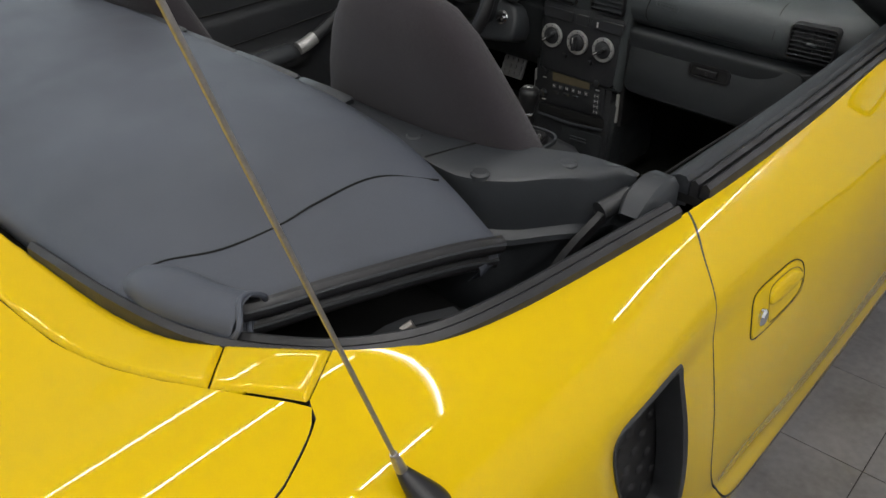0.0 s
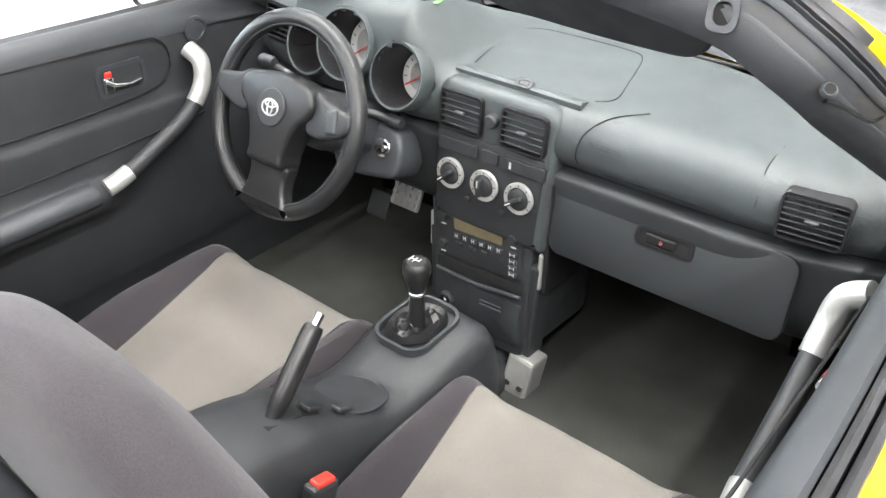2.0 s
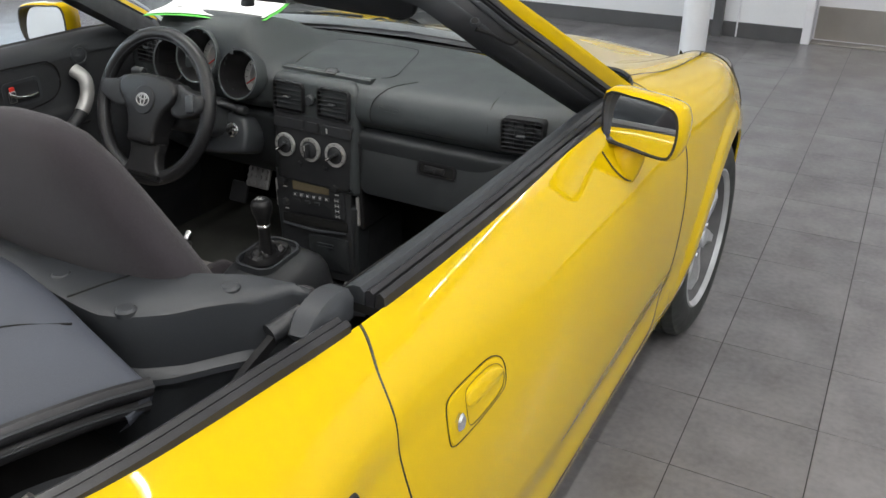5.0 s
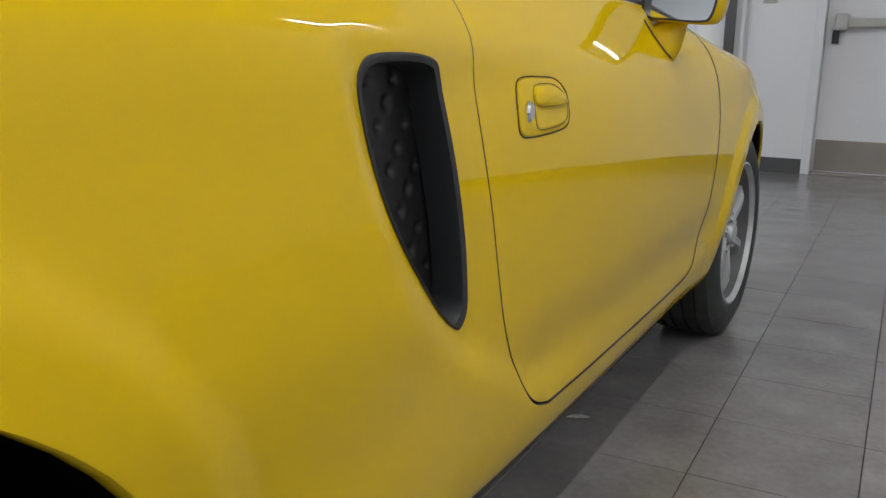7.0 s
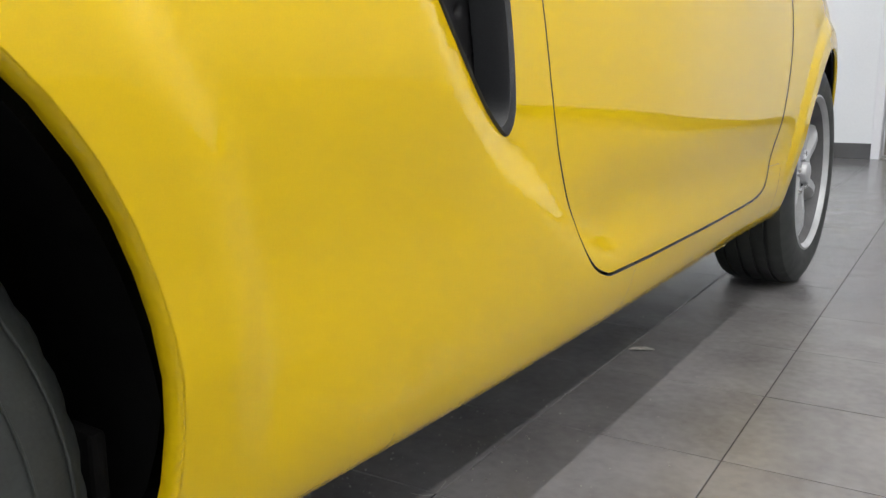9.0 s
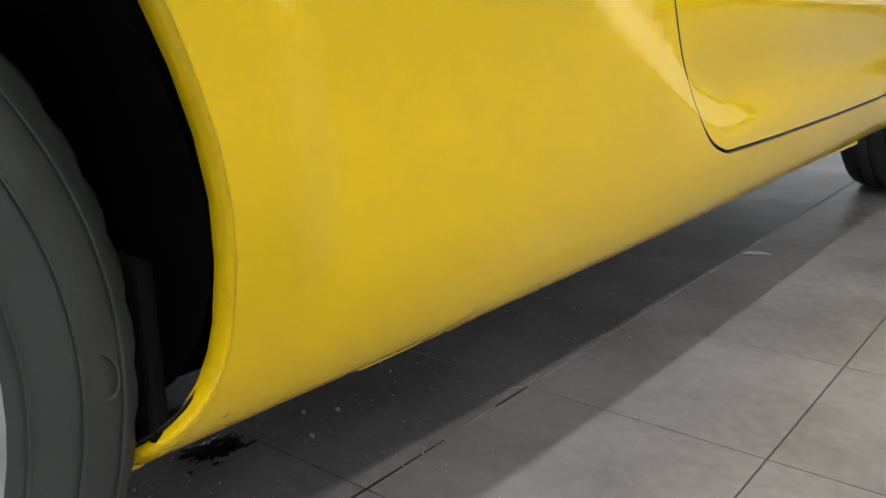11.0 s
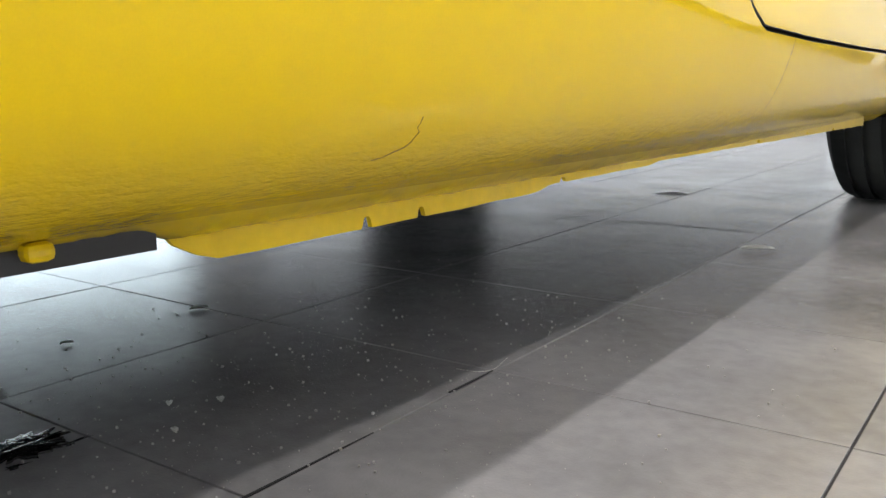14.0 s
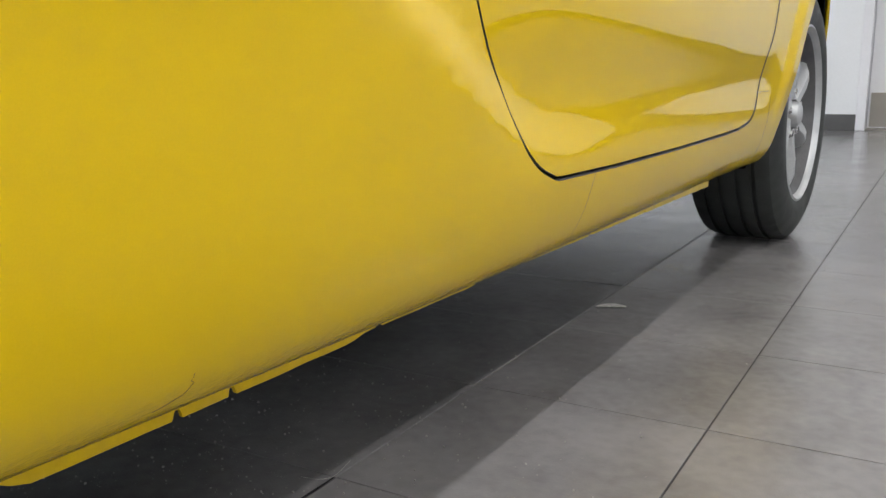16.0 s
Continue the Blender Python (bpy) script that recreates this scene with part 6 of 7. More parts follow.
for side in (1, -1):
    for inset, dz, sec in STRIPS:
        if inset > 0.03:
            sec = [(side * a, b) for a, b in sec]
        part("belt_moulding", sweep(rim_line(side, 0.803, 1.83, inset, dz), sec), RUBBER_AND_GAP if inset < 0.03 else TRIM, car, "black rubber belt moulding on the door", True)
    # wide black strip stands for the slot's shade and fills gaps beside it
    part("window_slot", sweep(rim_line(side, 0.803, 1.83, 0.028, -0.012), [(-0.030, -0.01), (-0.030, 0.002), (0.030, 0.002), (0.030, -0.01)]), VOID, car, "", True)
    for inset, dz, sec in STRIPS[:2]:
        part("rim_moulding", sweep(rim_line(side, 0.20, 0.798, inset * 0.8, dz - 0.002), sec), RUBBER_AND_GAP, car, "black rubber moulding round the soft top well", True)
    part("hinge_cover", sweep(smooth_path([(side * 0.690, 0.742, 0.868), (side * 0.688, 0.765, 0.885), (side * 0.685, 0.800, 0.891), (side * 0.684, 0.828, 0.886)], 4), [(-0.022, -0.03), (-0.022, -0.003), (-0.015, 0.006), (0.013, 0.006), (0.022, -0.004), (0.024, -0.03)], scale=[0.75, 0.82, 0.9, 0.95, 1, 1, 1, 1, 1, 1, 1, 0.97, 0.94]), TRIM, car, "grey plastic hinge cover", True)
    part("hinge_tube", sweep([(side * 0.650, 0.738, 0.862), (side * 0.664, 0.782, 0.872)], circle(0.013, 14)), BLACK, car, "black hinge barrel", True)
    part("hinge_arm", sweep(smooth_path([(side * 0.640, 0.655, 0.80), (side * 0.648, 0.69, 0.832), (side * 0.655, 0.738, 0.858)], 4), [(-0.005, -0.006), (-0.005, 0.006), (0.005, 0.006), (0.005, -0.006)]), VENT, car, "black folding hinge arm", True)

# trim shelf behind the seats
rows = []
for i in range(89):
    x = -0.66 + 1.32 * i / 88
    a = abs(x)
    front = float(np.interp(a, [0, 0.25, 0.36, 0.44, 0.49, 0.53, 0.575, 0.61, 0.64, 0.66], [0.686, 0.684, 0.680, 0.684, 0.698, 0.724, 0.760, 0.786, 0.804, 0.806]))
    rear = float(np.interp(a, [0, 0.27, 0.42, 0.50, 0.53, 0.555, 0.582, 0.605, 0.622, 0.636, 0.642, 0.66], [0.640, 0.640, 0.622, 0.612, 0.612, 0.624, 0.652, 0.695, 0.728, 0.748, 0.785, 0.798]))
    top = float(np.interp(a, [0, 0.30, 0.45, 0.55, 0.60, 0.64, 0.66], [0.920, 0.920, 0.919, 0.919, 0.912, 0.900, 0.892]))
    drop = float(np.interp(a, [0, 0.45, 0.52, 0.60, 0.66], [0.03, 0.050, 0.074, 0.074, 0.066]))
    rows.append([(x, front + 0.030, top - 0.26), (x, front + 0.014, top - 0.05), (x, front + 0.003, top - 0.012), (x, front - 0.008, top - 0.001), (x, (front + rear) / 2, top + 0.002), (x, rear + 0.008, top), (x, rear + 0.001, top - 0.003), (x, rear, top - 0.010),
                 (x, rear + 0.010, top - drop), (x, rear + 0.004, top - drop - 0.004), (x, rear - 0.008, top - drop - 0.007), (x, rear - 0.010, top - drop - 0.014), (x, rear + 0.010, top - drop - 0.030), (x, rear + 0.02, top - 0.28)])
shelf = grid_mesh("rear_shelf_trim", rows, TRIM, car, "grey plastic shelf trim behind the seats", sharp=35)
for sx in (1, -1):
    for x, y, z in ((0.421, 0.649, 0.9195), (0.547, 0.632, 0.9195), (0.600, 0.735, 0.9125)):
        part("trim_clip", turned([(0.0, 0.0030), (0.009, 0.0026), (0.012, 0.0), (0.012, -0.006)], 22, "Z", Matrix.Translation((sx * x, y, z))), TRIM, shelf, "", True)
    part("trim_joint", sweep([(sx * 0.470, 0.618, 0.9195), (sx * 0.484, 0.655, 0.9215), (sx * 0.492, 0.696, 0.9185)], circle(0.0011, 6)), VOID, shelf, "", True)
for x0, x1, dz in ((-0.290, -0.112, 0.0), (-0.104, 0.026, -0.002), (0.034, 0.178, 0.0), (0.188, 0.294, 0.0)):
    part("wind_stop_bar", sweep([(x0, 0.650, 0.928 + dz), (x0 + 0.004, 0.650, 0.930 + dz), ((x0 + x1) / 2, 0.651, 0.931 + dz), (x1 - 0.004, 0.651, 0.930 + dz), (x1, 0.651, 0.928 + dz)], [(-0.012, -0.014), (-0.012, -0.001), (-0.007, 0.004), (0.006, 0.004), (0.012, -0.001), (0.012, -0.014)], scale=[0.8, 1, 1, 1, 0.8]), TRIM, shelf, "grey plastic bar", True)


# ---- folded soft top ----
def top_edge(points, n):
    return [Vector(p) for p in resample(smooth_path(points, 8), n)]


def resample(path, n):
    """Even steps along a path."""
    path = [Vector(p) for p in path]
    along = [0.0]
    for a, b in zip(path, path[1:]):
        along.append(along[-1] + (b - a).length)
    out = []
    for k in range(n + 1):
        d = along[-1] * k / n
        i = max(j for j in range(len(along)) if along[j] <= d + 1e-9)
        i = min(i, len(path) - 2)
        out.append(path[i].lerp(path[i + 1], (d - along[i]) / (along[i + 1] - along[i] + 1e-12)))
    return out


NU, NW = 40, 30
t_rear = top_edge([(0.0, 0.206, 0.916), (0.19, 0.208, 0.914), (0.34, 0.213, 0.911), (0.44, 0.222, 0.910), (0.50, 0.240, 0.908)], NU)
t_front = top_edge([(0.0, 0.628, 0.946), (0.22, 0.627, 0.946), (0.36, 0.618, 0.943), (0.46, 0.603, 0.935), (0.55, 0.588, 0.912), (0.610, 0.592, 0.872)], NU)
t_side = top_edge([(0.50, 0.240, 0.908), (0.54, 0.295, 0.905), (0.565, 0.38, 0.902), (0.588, 0.48, 0.893), (0.600, 0.54, 0.884), (0.610, 0.592, 0.872)], NW)
rows = []
for i in range(NU + 1):
    u = i / NU
    row = []
    for k in range(NW + 1):
        w = k / NW
        base = t_rear[i].lerp(t_front[i], w)
        mid = Vector((0, t_rear[0].y + (t_front[0].y - t_rear[0].y) * w, t_rear[0].z + (t_front[0].z - t_rear[0].z) * w))
        corner = t_rear[NU].lerp(t_front[NU], w)
        p = base + (t_side[k] - corner) * u
        dome = (1 - u ** 4) * (1 - abs(2 * w - 1) ** 3)
        edge_roll = float(ramp(w / 0.12)) * float(ramp((1 - w) / 0.06))
        p.z += 0.022 * dome + 0.010 * edge_roll * (1 - u ** 6) + 0.0012 * noise.noise((p.x * 6, p.y * 6, 0)) + 0.0008 * noise.noise((p.x * 21, p.y * 12, 4))
        row.append(tuple(p))
    a, b = Vector(row[0]), Vector(row[-1])
    rows.append([(a.x, a.y + 0.022, a.z - 0.06), (a.x, a.y + 0.002, a.z - 0.030), (a.x, a.y - 0.003, a.z - 0.012)] + row + [(b.x, b.y + 0.005, b.z - 0.008), (b.x, b.y, b.z - 0.018), (b.x, b.y - 0.03, b.z - 0.026)])
rows.append([(p[0] + 0.002, p[1], p[2] - 0.010) for p in rows[-1]])
rows.append([(p[0] - 0.020, p[1], p[2] - 0.016) for p in rows[-1]])
full = [[(-p[0], p[1], p[2]) for p in r] for r in rows[:0:-1]] + rows
soft_top = grid_mesh("soft_top", full, VINYL, car, "folded black vinyl soft top in its well", sharp=70)


def top_height(x, y):
    """Height of the folded top at a place, from its nearest nodes."""
    near = sorted((p for r in rows[:-2] for p in r[3:-3]), key=lambda p: (p[0] - x) ** 2 + (p[1] - y) ** 2)[:4]
    return sum(p[2] for p in near) / 4


for sx in (1, -1):
    seam = [(0.533, 0.576), (0.500, 0.510), (0.494, 0.433), (0.493, 0.380), (0.480, 0.317), (0.450, 0.270), (0.444, 0.244), (0.452, 0.226)]
    pts = smooth_path([(sx * x, y, top_height(x, y) + 0.0006) for x, y in seam], 6)
    part("seam", sweep(pts, circle(0.0013, 6)), VOID, soft_top, "stitched seam of the soft top", True)
    # the side edge: two thick ribbed rubber seals, one under the other
    for inset, dz, r in ((-0.005, -0.004, 0.0090), (0.004, -0.030, 0.0080)):
        line = [(sx * (p.x - inset), p.y, p.z + dz) for p in t_side[5:]]
        seal = part("side_seal", sweep(line, circle(r, 10, 1.2)), RUBBER_AND_GAP, soft_top, "ribbed black rubber seal", True)
        rib = [(sx * (p.x - inset + r * 0.8), p.y, p.z + dz + 0.003) for p in t_side[5:]]
        part("seal_rib", sweep(rib, circle(0.0022, 6)), TRIM, soft_top, "", True)
    # rolled fold over the rear corner, open at its end
    fold = [(sx * 0.420, 0.246, 0.903), (sx * 0.455, 0.250, 0.911), (sx * 0.490, 0.256, 0.913), (sx * 0.530, 0.267, 0.911), (sx * 0.562, 0.283, 0.906)]
    ring = [(0.030 * math.cos(radians(a)), 0.023 * math.sin(radians(a))) for a in range(0, 360, 15)]
    roll = resample(smooth_path(fold, 5), 16)
    part("rolled_fold", sweep(roll, ring, scale=[0.35, 0.55, 0.7, 0.8, 0.88, 0.93, 0.97, 1.0, 1.0, 1.0, 0.98, 0.96, 0.96, 0.97, 0.99, 1.02, 1.04], caps=False), VINYL, soft_top, "rolled fold at the corner of the soft top", True)
    # black plug stands for the shade in the open fold
    part("fold_shade_plug", sweep(roll[6:13], [(a * 0.93, b * 0.93) for a, b in ring], caps=True, scale=[0.95] * 7), VOID, soft_top, "black plug for the shade inside the fold", True)
    along = (roll[-1] - roll[-2]).normalized()
    across = along.cross(Vector((0, 0, 1))).normalized()
    upward = across.cross(along)
    mouth = [roll[-1] + across * (a * 1.03) + upward * (b * 1.03) + along * (0.006 * math.sin(3 * k / 4)) for k, (a, b) in enumerate(ring)]
    part("fold_edge", sweep(mouth, circle(0.0032, 8), up=tuple(along), closed=True), VINYL, soft_top, "thick rolled edge of the fold", True)
# well round the soft top, its shade put into the near-black colour
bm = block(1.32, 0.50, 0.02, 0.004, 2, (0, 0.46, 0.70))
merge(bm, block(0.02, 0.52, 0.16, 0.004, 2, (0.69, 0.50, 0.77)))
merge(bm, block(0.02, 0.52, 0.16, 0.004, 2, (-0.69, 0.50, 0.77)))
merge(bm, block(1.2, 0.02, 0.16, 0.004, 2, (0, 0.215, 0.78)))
part("top_well", bm, VOID, car, "well under the soft top, near-black for its shade")
for sx in (1, -1):
    part("top_frame_arm", sweep(smooth_path([(sx * 0.585, 0.34, 0.80), (sx * 0.610, 0.42, 0.838), (sx * 0.632, 0.50, 0.83)], 4), [(-0.008, -0.004), (-0.008, 0.004), (0.008, 0.004), (0.008, -0.004)]), BLACK, car, "black folding roof arm", True)
    part("top_frame_arm", sweep([(sx * 0.585, 0.38, 0.80), (sx * 0.625, 0.44, 0.845)], circle(0.006, 8)), STEEL, car, "thin metal roof arm", True)

# ---- aerial ----
mast = part("aerial", sweep(smooth_path([(0.787, 0.2640, 0.890), (0.796, 0.2675, 0.879), (0.806, 0.272, 0.867), (0.815, 0.276, 0.856), (0.820, 0.278, 0.849)], 4), circle(0.0150, 18, 0.9), scale=[0.34, 0.42, 0.50, 0.58, 0.66, 0.74, 0.82, 0.90, 0.97, 1.02, 1.05, 1.06, 1.04, 0.98, 0.88, 0.72, 0.42]), VENT, car, "black rubber aerial foot on the wing", True)
ROD = Vector((-0.014, -0.308, 0.951))
ROOT = Vector((0.7885, 0.2645, 0.8885))
part("mast_foot", sweep([ROOT - ROD * 0.004, ROOT + ROD * 0.012, ROOT + ROD * 0.026], circle(0.0046, 12), scale=[1.15, 1.0, 0.75]), STEEL, mast, "metal ferrule of the rod", True)
part("mast", sweep([ROOT + ROD * t for t in (0.024, 0.3, 0.62)], circle(0.0021, 8)), STEEL, mast, "thin metal aerial rod", True)

# ---- side intake ----
iy = sum(p[0] for p in INTAKE) / len(INTAKE)
iz = sum(p[1] for p in INTAKE) / len(INTAKE)


def on_side(points, sx, lift):
    """Places on the flank over a list of (y, z)."""
    vs = np.linspace(0.2, 6.8, 400)
    out = []
    for y, z in points:
        s = surface(np.full(400, y), vs)
        k = int(np.argmin(abs(s[:, 2] - z)))
        out.append(Vector((sx * (s[k, 0] + lift), y, z)))
    return out


for sx in (1, -1):
    rings = []
    for shrink, lift in ((1.015, -0.006), (0.995, 0.002), (0.97, 0.0035), (0.90, 0.002), (0.875, -0.006), (0.87, -0.035)):
        scaled = [(iy + (y - iy) * shrink - (0.004 if shrink < 0.95 else 0), iz + (z - iz) * (1 - (1 - shrink) * 0.62)) for y, z in INTAKE]
        rings.append([tuple(p) for p in on_side(scaled, sx, lift)])
    surround = grid_mesh("side_intake", rings, BLACK, car, "black plastic side air intake with dimpled panel", closed=True, flip=sx > 0, sharp=45)
    # dimpled panel
    a0, b0 = min(p[0] for p in INTAKE), min(p[1] for p in INTAKE)
    verts, faces, ids = [], [], {}
    inner = inside([(iy + (y - iy) * 0.90 - 0.004, iz + (z - iz) * 0.93) for y, z in INTAKE])
    bumps = [(0.535 + 0.042 * c + 0.42 * (0.775 - z0) + (0.021 if r % 2 else 0), z0) for r, z0 in enumerate(np.arange(0.762, 0.52, -0.022)) for c in range(2 if z0 < 0.66 else 3)]
    gi, gk = (g.ravel() for g in np.meshgrid(np.arange(95), np.arange(110), indexing="ij"))
    gy, gz = a0 + 0.0027 * gi, b0 + 0.0029 * gk
    hold = inner(gy, gz) > -0.003
    bump_h = sum(0.0045 * np.exp(-((gy - p) ** 2 + (gz - q) ** 2) / (2 * 0.0036 ** 2)) for p, q in bumps)
    for i, k, y, z, h in zip(gi[hold], gk[hold], gy[hold], gz[hold], bump_h[hold]):
        ids[(int(i), int(k))] = len(verts)
        verts.append((sx * (0.790 + 0.05 * (y - 0.5) - h), y, z))
    for (i, k) in ids:
        q = [(i, k), (i + 1, k), (i + 1, k + 1), (i, k + 1)]
        if all(c in ids for c in q):
            f = [ids[c] for c in q]
            faces.append(f if sx > 0 else f[::-1])
    put("dimpled_panel", mesh_of("dimpled_panel", verts, faces, VENT), surround, "black dimpled panel")

# ---- outer door handle ----
for sx, dr in ((1, doors[0]), (-1, doors[1])):
    plate_o = fine([(0.845, 0.705), (0.848, 0.748), (0.866, 0.7605), (0.92, 0.7605), (0.965, 0.757), (0.992, 0.741), (0.997, 0.715), (0.985, 0.696), (0.93, 0.690), (0.875, 0.689), (0.853, 0.692)], 4)
    cy0, cz0 = 0.92, 0.725
    groove = on_side(plate_o, sx, -0.0004)
    # black cord puts the shade of the gap round the plate into colour
    plate = part("door_handle", sweep(groove, circle(0.0008, 6), closed=True, up=(1, 0, 0)), VOID, dr, "yellow door handle set in a round plate", True)
    inner_o = [(cy0 + (y - cy0) * 0.97, cz0 + (z - cz0) * 0.95) for y, z in plate_o]
    rings = [[tuple(p) for p in on_side([(cy0 + (y - cy0) * s, cz0 + (z - cz0) * s) for y, z in inner_o], sx, l)] for s, l in ((1.0, -0.001), (0.985, 0.0008), (0.94, 0.0014), (0.60, 0.0018), (0.05, 0.0018))]
    grid_mesh("handle_plate", rings, PAINT, plate, "", closed=True, flip=sx > 0)
    grip_o = fine([(0.893, 0.699), (0.888, 0.725), (0.892, 0.747), (0.91, 0.752), (0.955, 0.750), (0.982, 0.737), (0.988, 0.716), (0.975, 0.702), (0.935, 0.697)], 4)
    part("grip_groove", sweep(on_side(grip_o, sx, 0.0018), circle(0.0005, 6), closed=True, up=(1, 0, 0)), VOID, plate, "", True)
    gy, gz = 0.938, 0.7365
    up_o = fine([(0.893, 0.7265), (0.892, 0.745), (0.91, 0.7505), (0.952, 0.7485), (0.978, 0.737), (0.984, 0.7265), (0.94, 0.7235)], 4)
    rings = [[tuple(p) for p in on_side([(gy + (y - gy) * s, gz + (z - gz) * s) for y, z in up_o], sx, l)] for s, l in ((1.0, 0.001), (0.97, 0.0045), (0.85, 0.0070), (0.5, 0.0085), (0.03, 0.0087))]
    grid_mesh("grip", rings, PAINT, plate, "yellow pull flap", closed=True, flip=sx > 0)
    lowo = fine([(0.897, 0.702), (0.893, 0.7225), (0.94, 0.7215), (0.983, 0.7225), (0.983, 0.714), (0.972, 0.7045), (0.935, 0.700)], 4)
    rings = [[tuple(p) for p in on_side([(0.938 + (y - 0.938) * s, 0.712 + (z - 0.712) * s) for y, z in lowo], sx, l)] for s, l in ((1.0, 0.0022), (0.93, 0.0018), (0.6, 0.0020), (0.03, 0.0022))]
    grid_mesh("finger_hollow", rings, PAINT, plate, "", closed=True, flip=sx > 0)
    lk = on_side([(0.868, 0.7205)], sx, 0.003)[0]
    part("key_lock", turned([(0.0, sx * 0.005), (0.0085, sx * 0.005), (0.0115, sx * 0.002), (0.0115, -sx * 0.002), (0.0, -sx * 0.002)], 26, "X", Matrix.Translation(lk) @ Matrix.Diagonal((1, 0.8, 1.15, 1))), CHROME, plate, "chrome key lock", True)

# ---- door mirrors ----
for sx in (1, -1):
    cx, cy, cz = sx * 0.806, 1.557, 0.896
    tilt = Matrix.Translation((cx, cy, cz)) @ Matrix.Rotation(radians(-sx * 11), 4, "Z") @ Matrix.Rotation(radians(sx * 2), 4, "Y")
    base_o = fine([(-0.070, 0.050), (-0.02, 0.057), (0.045, 0.054), (0.068, 0.040), (0.074, 0.0), (0.066, -0.040), (0.045, -0.050), (-0.02, -0.047), (-0.060, -0.043), (-0.071, -0.02)], 4)
    base_o = [(x * 1.08, z * 0.99) for x, z in base_o]
    rings = []
    for s, d in ((0.90, -0.004), (0.955, -0.006), (1.0, -0.001), (1.02, 0.012), (1.0, 0.030), (0.92, 0.050), (0.76, 0.067), (0.5, 0.080), (0.2, 0.084), (0.02, 0.0845)):
        rings.append([tuple(tilt @ Vector((sx * x * s, d, z * s))) for x, z in base_o])
    shell = grid_mesh("door_mirror", rings, PAINT, car, "yellow door mirror with black edged glass", closed=True, flip=sx < 0, sharp=60)
    tilt_m = tilt @ Matrix(((sx, 0, 0, 0), (0, 0, -1, 0.0), (0, 1, 0, 0), (0, 0, 0, 1)))
    part("mirror_edge", frame_ring([(x * 0.955, z * 0.955) for x, z in base_o], [(x * 0.90, z * 0.885) for x, z in base_o], 0.030, tilt_m @ Matrix.Translation((0, 0, 0.0075))), RUBBER_AND_GAP, shell, "black rubber edge", True)
    part("mirror_glass", slab([(x * 0.90, z * 0.885) for x, z in base_o], 0.003, 0, 1, tilt_m @ Matrix.Translation((0, 0, -0.006)) @ Matrix.Rotation(radians(-9), 4, "X") @ Matrix.Rotation(radians(-2), 4, "Y")), MIRROR, shell, "mirror glass", False)
    foot = [(sx * 0.792, 1.592, 0.856), (sx * 0.786, 1.590, 0.840), (sx * 0.773, 1.588, 0.820), (sx * 0.758, 1.588, 0.802)]
    part("mirror_foot", sweep(smooth_path(foot, 4), [(a * 1.0, b) for a, b in circle(0.033, 16, 0.62)], up=(0, 1, 0), scale=[0.75] * 3 + [0.8, 0.85, 0.92, 1, 1.08, 1.15, 1.2, 1.25, 1.3, 1.3]), PAINT, shell, "yellow mirror foot", True)
    seal = on_side(fine([(1.520, 0.852), (1.535, 0.816), (1.562, 0.790), (1.590, 0.783), (1.616, 0.798), (1.640, 0.838)], 4, False), sx, 0.001)
    part("foot_seal", sweep(seal, circle(0.0014, 8), up=(1, 0, 0)), RUBBER_AND_GAP, shell, "black seal at the mirror foot", True)

# ---- windscreen frame ----
PILLAR = [(0.668, 1.815, 0.835), (0.650, 1.70, 0.900), (0.622, 1.55, 0.990), (0.592, 1.42, 1.070), (0.574, 1.383, 1.100), (0.545, 1.366, 1.124), (0.47, 1.370, 1.154), (0.32, 1.362, 1.178), (0.16, 1.355, 1.190), (0.0, 1.352, 1.193)]
path = smooth_path(PILLAR, 6)


def band_dir(x):
    """Across the pillar, from its inner edge to the outer one."""
    return Vector((math.copysign(0.58 * min(1.0, abs(x) / 0.5), x), 0.34, 0.73)).normalized()


def band(points, shift, sec, taper=None):
    """A section carried along the pillar, its second coordinate across the band."""
    b, rings = bmesh.new(), []
    n = len(points)
    for i, q in enumerate(points):
        d = (points[min(i + 1, n - 1)] - points[max(i - 1, 0)]).normalized()
        r = band_dir(q.x)
        r = (r - d * r.dot(d)).normalized()
        nn = r.cross(d)
        o = q + r * shift
        w = taper[i] if taper else 1.0
        rings.append([b.verts.new(o + nn * (s * w) + r * (t * w)) for s, t in sec])
    m = len(sec)
    for p, q in zip(rings, rings[1:]):
        for j in range(m):
            k = (j + 1) % m
            b.faces.new((p[j], p[k], q[k], q[j]))
    b.faces.new(rings[0])
    b.faces.new(rings[-1])
    bmesh.ops.recalc_face_normals(b, faces=b.faces)
    return b


full_path = path + [Vector((-p.x, p.y, p.z)) for p in path[-2::-1]]
k_end = max(i for i, q in enumerate(path) if q.x > 0.53)
sec_y = [(-0.008, -0.012), (-0.009, 0.0), (-0.006, 0.009), (0.002, 0.012), (0.006, 0.007), (0.007, -0.010)]
fade = [1.5 - 1.25 * (k / k_end) ** 2 for k in range(k_end + 1)]
frame_part = part("windscreen_frame", band(path[:k_end + 1], 0.044, sec_y, fade), PAINT, car, "yellow windscreen frame with dark inner trim", True)
part("pillar_paint", band([Vector((-p.x, p.y, p.z)) for p in path[k_end::-1]], 0.044, sec_y, fade[::-1]), PAINT, frame_part, "", True)
head = [p for p in full_path if abs(p.x) <= 0.572]
part("header_strip", band(head, 0.038, [(-0.008, -0.008), (-0.010, 0.0), (-0.004, 0.008), (0.006, 0.007), (0.010, -0.006)]), RUBBER_AND_GAP, frame_part, "black rubber strip on the header", True)
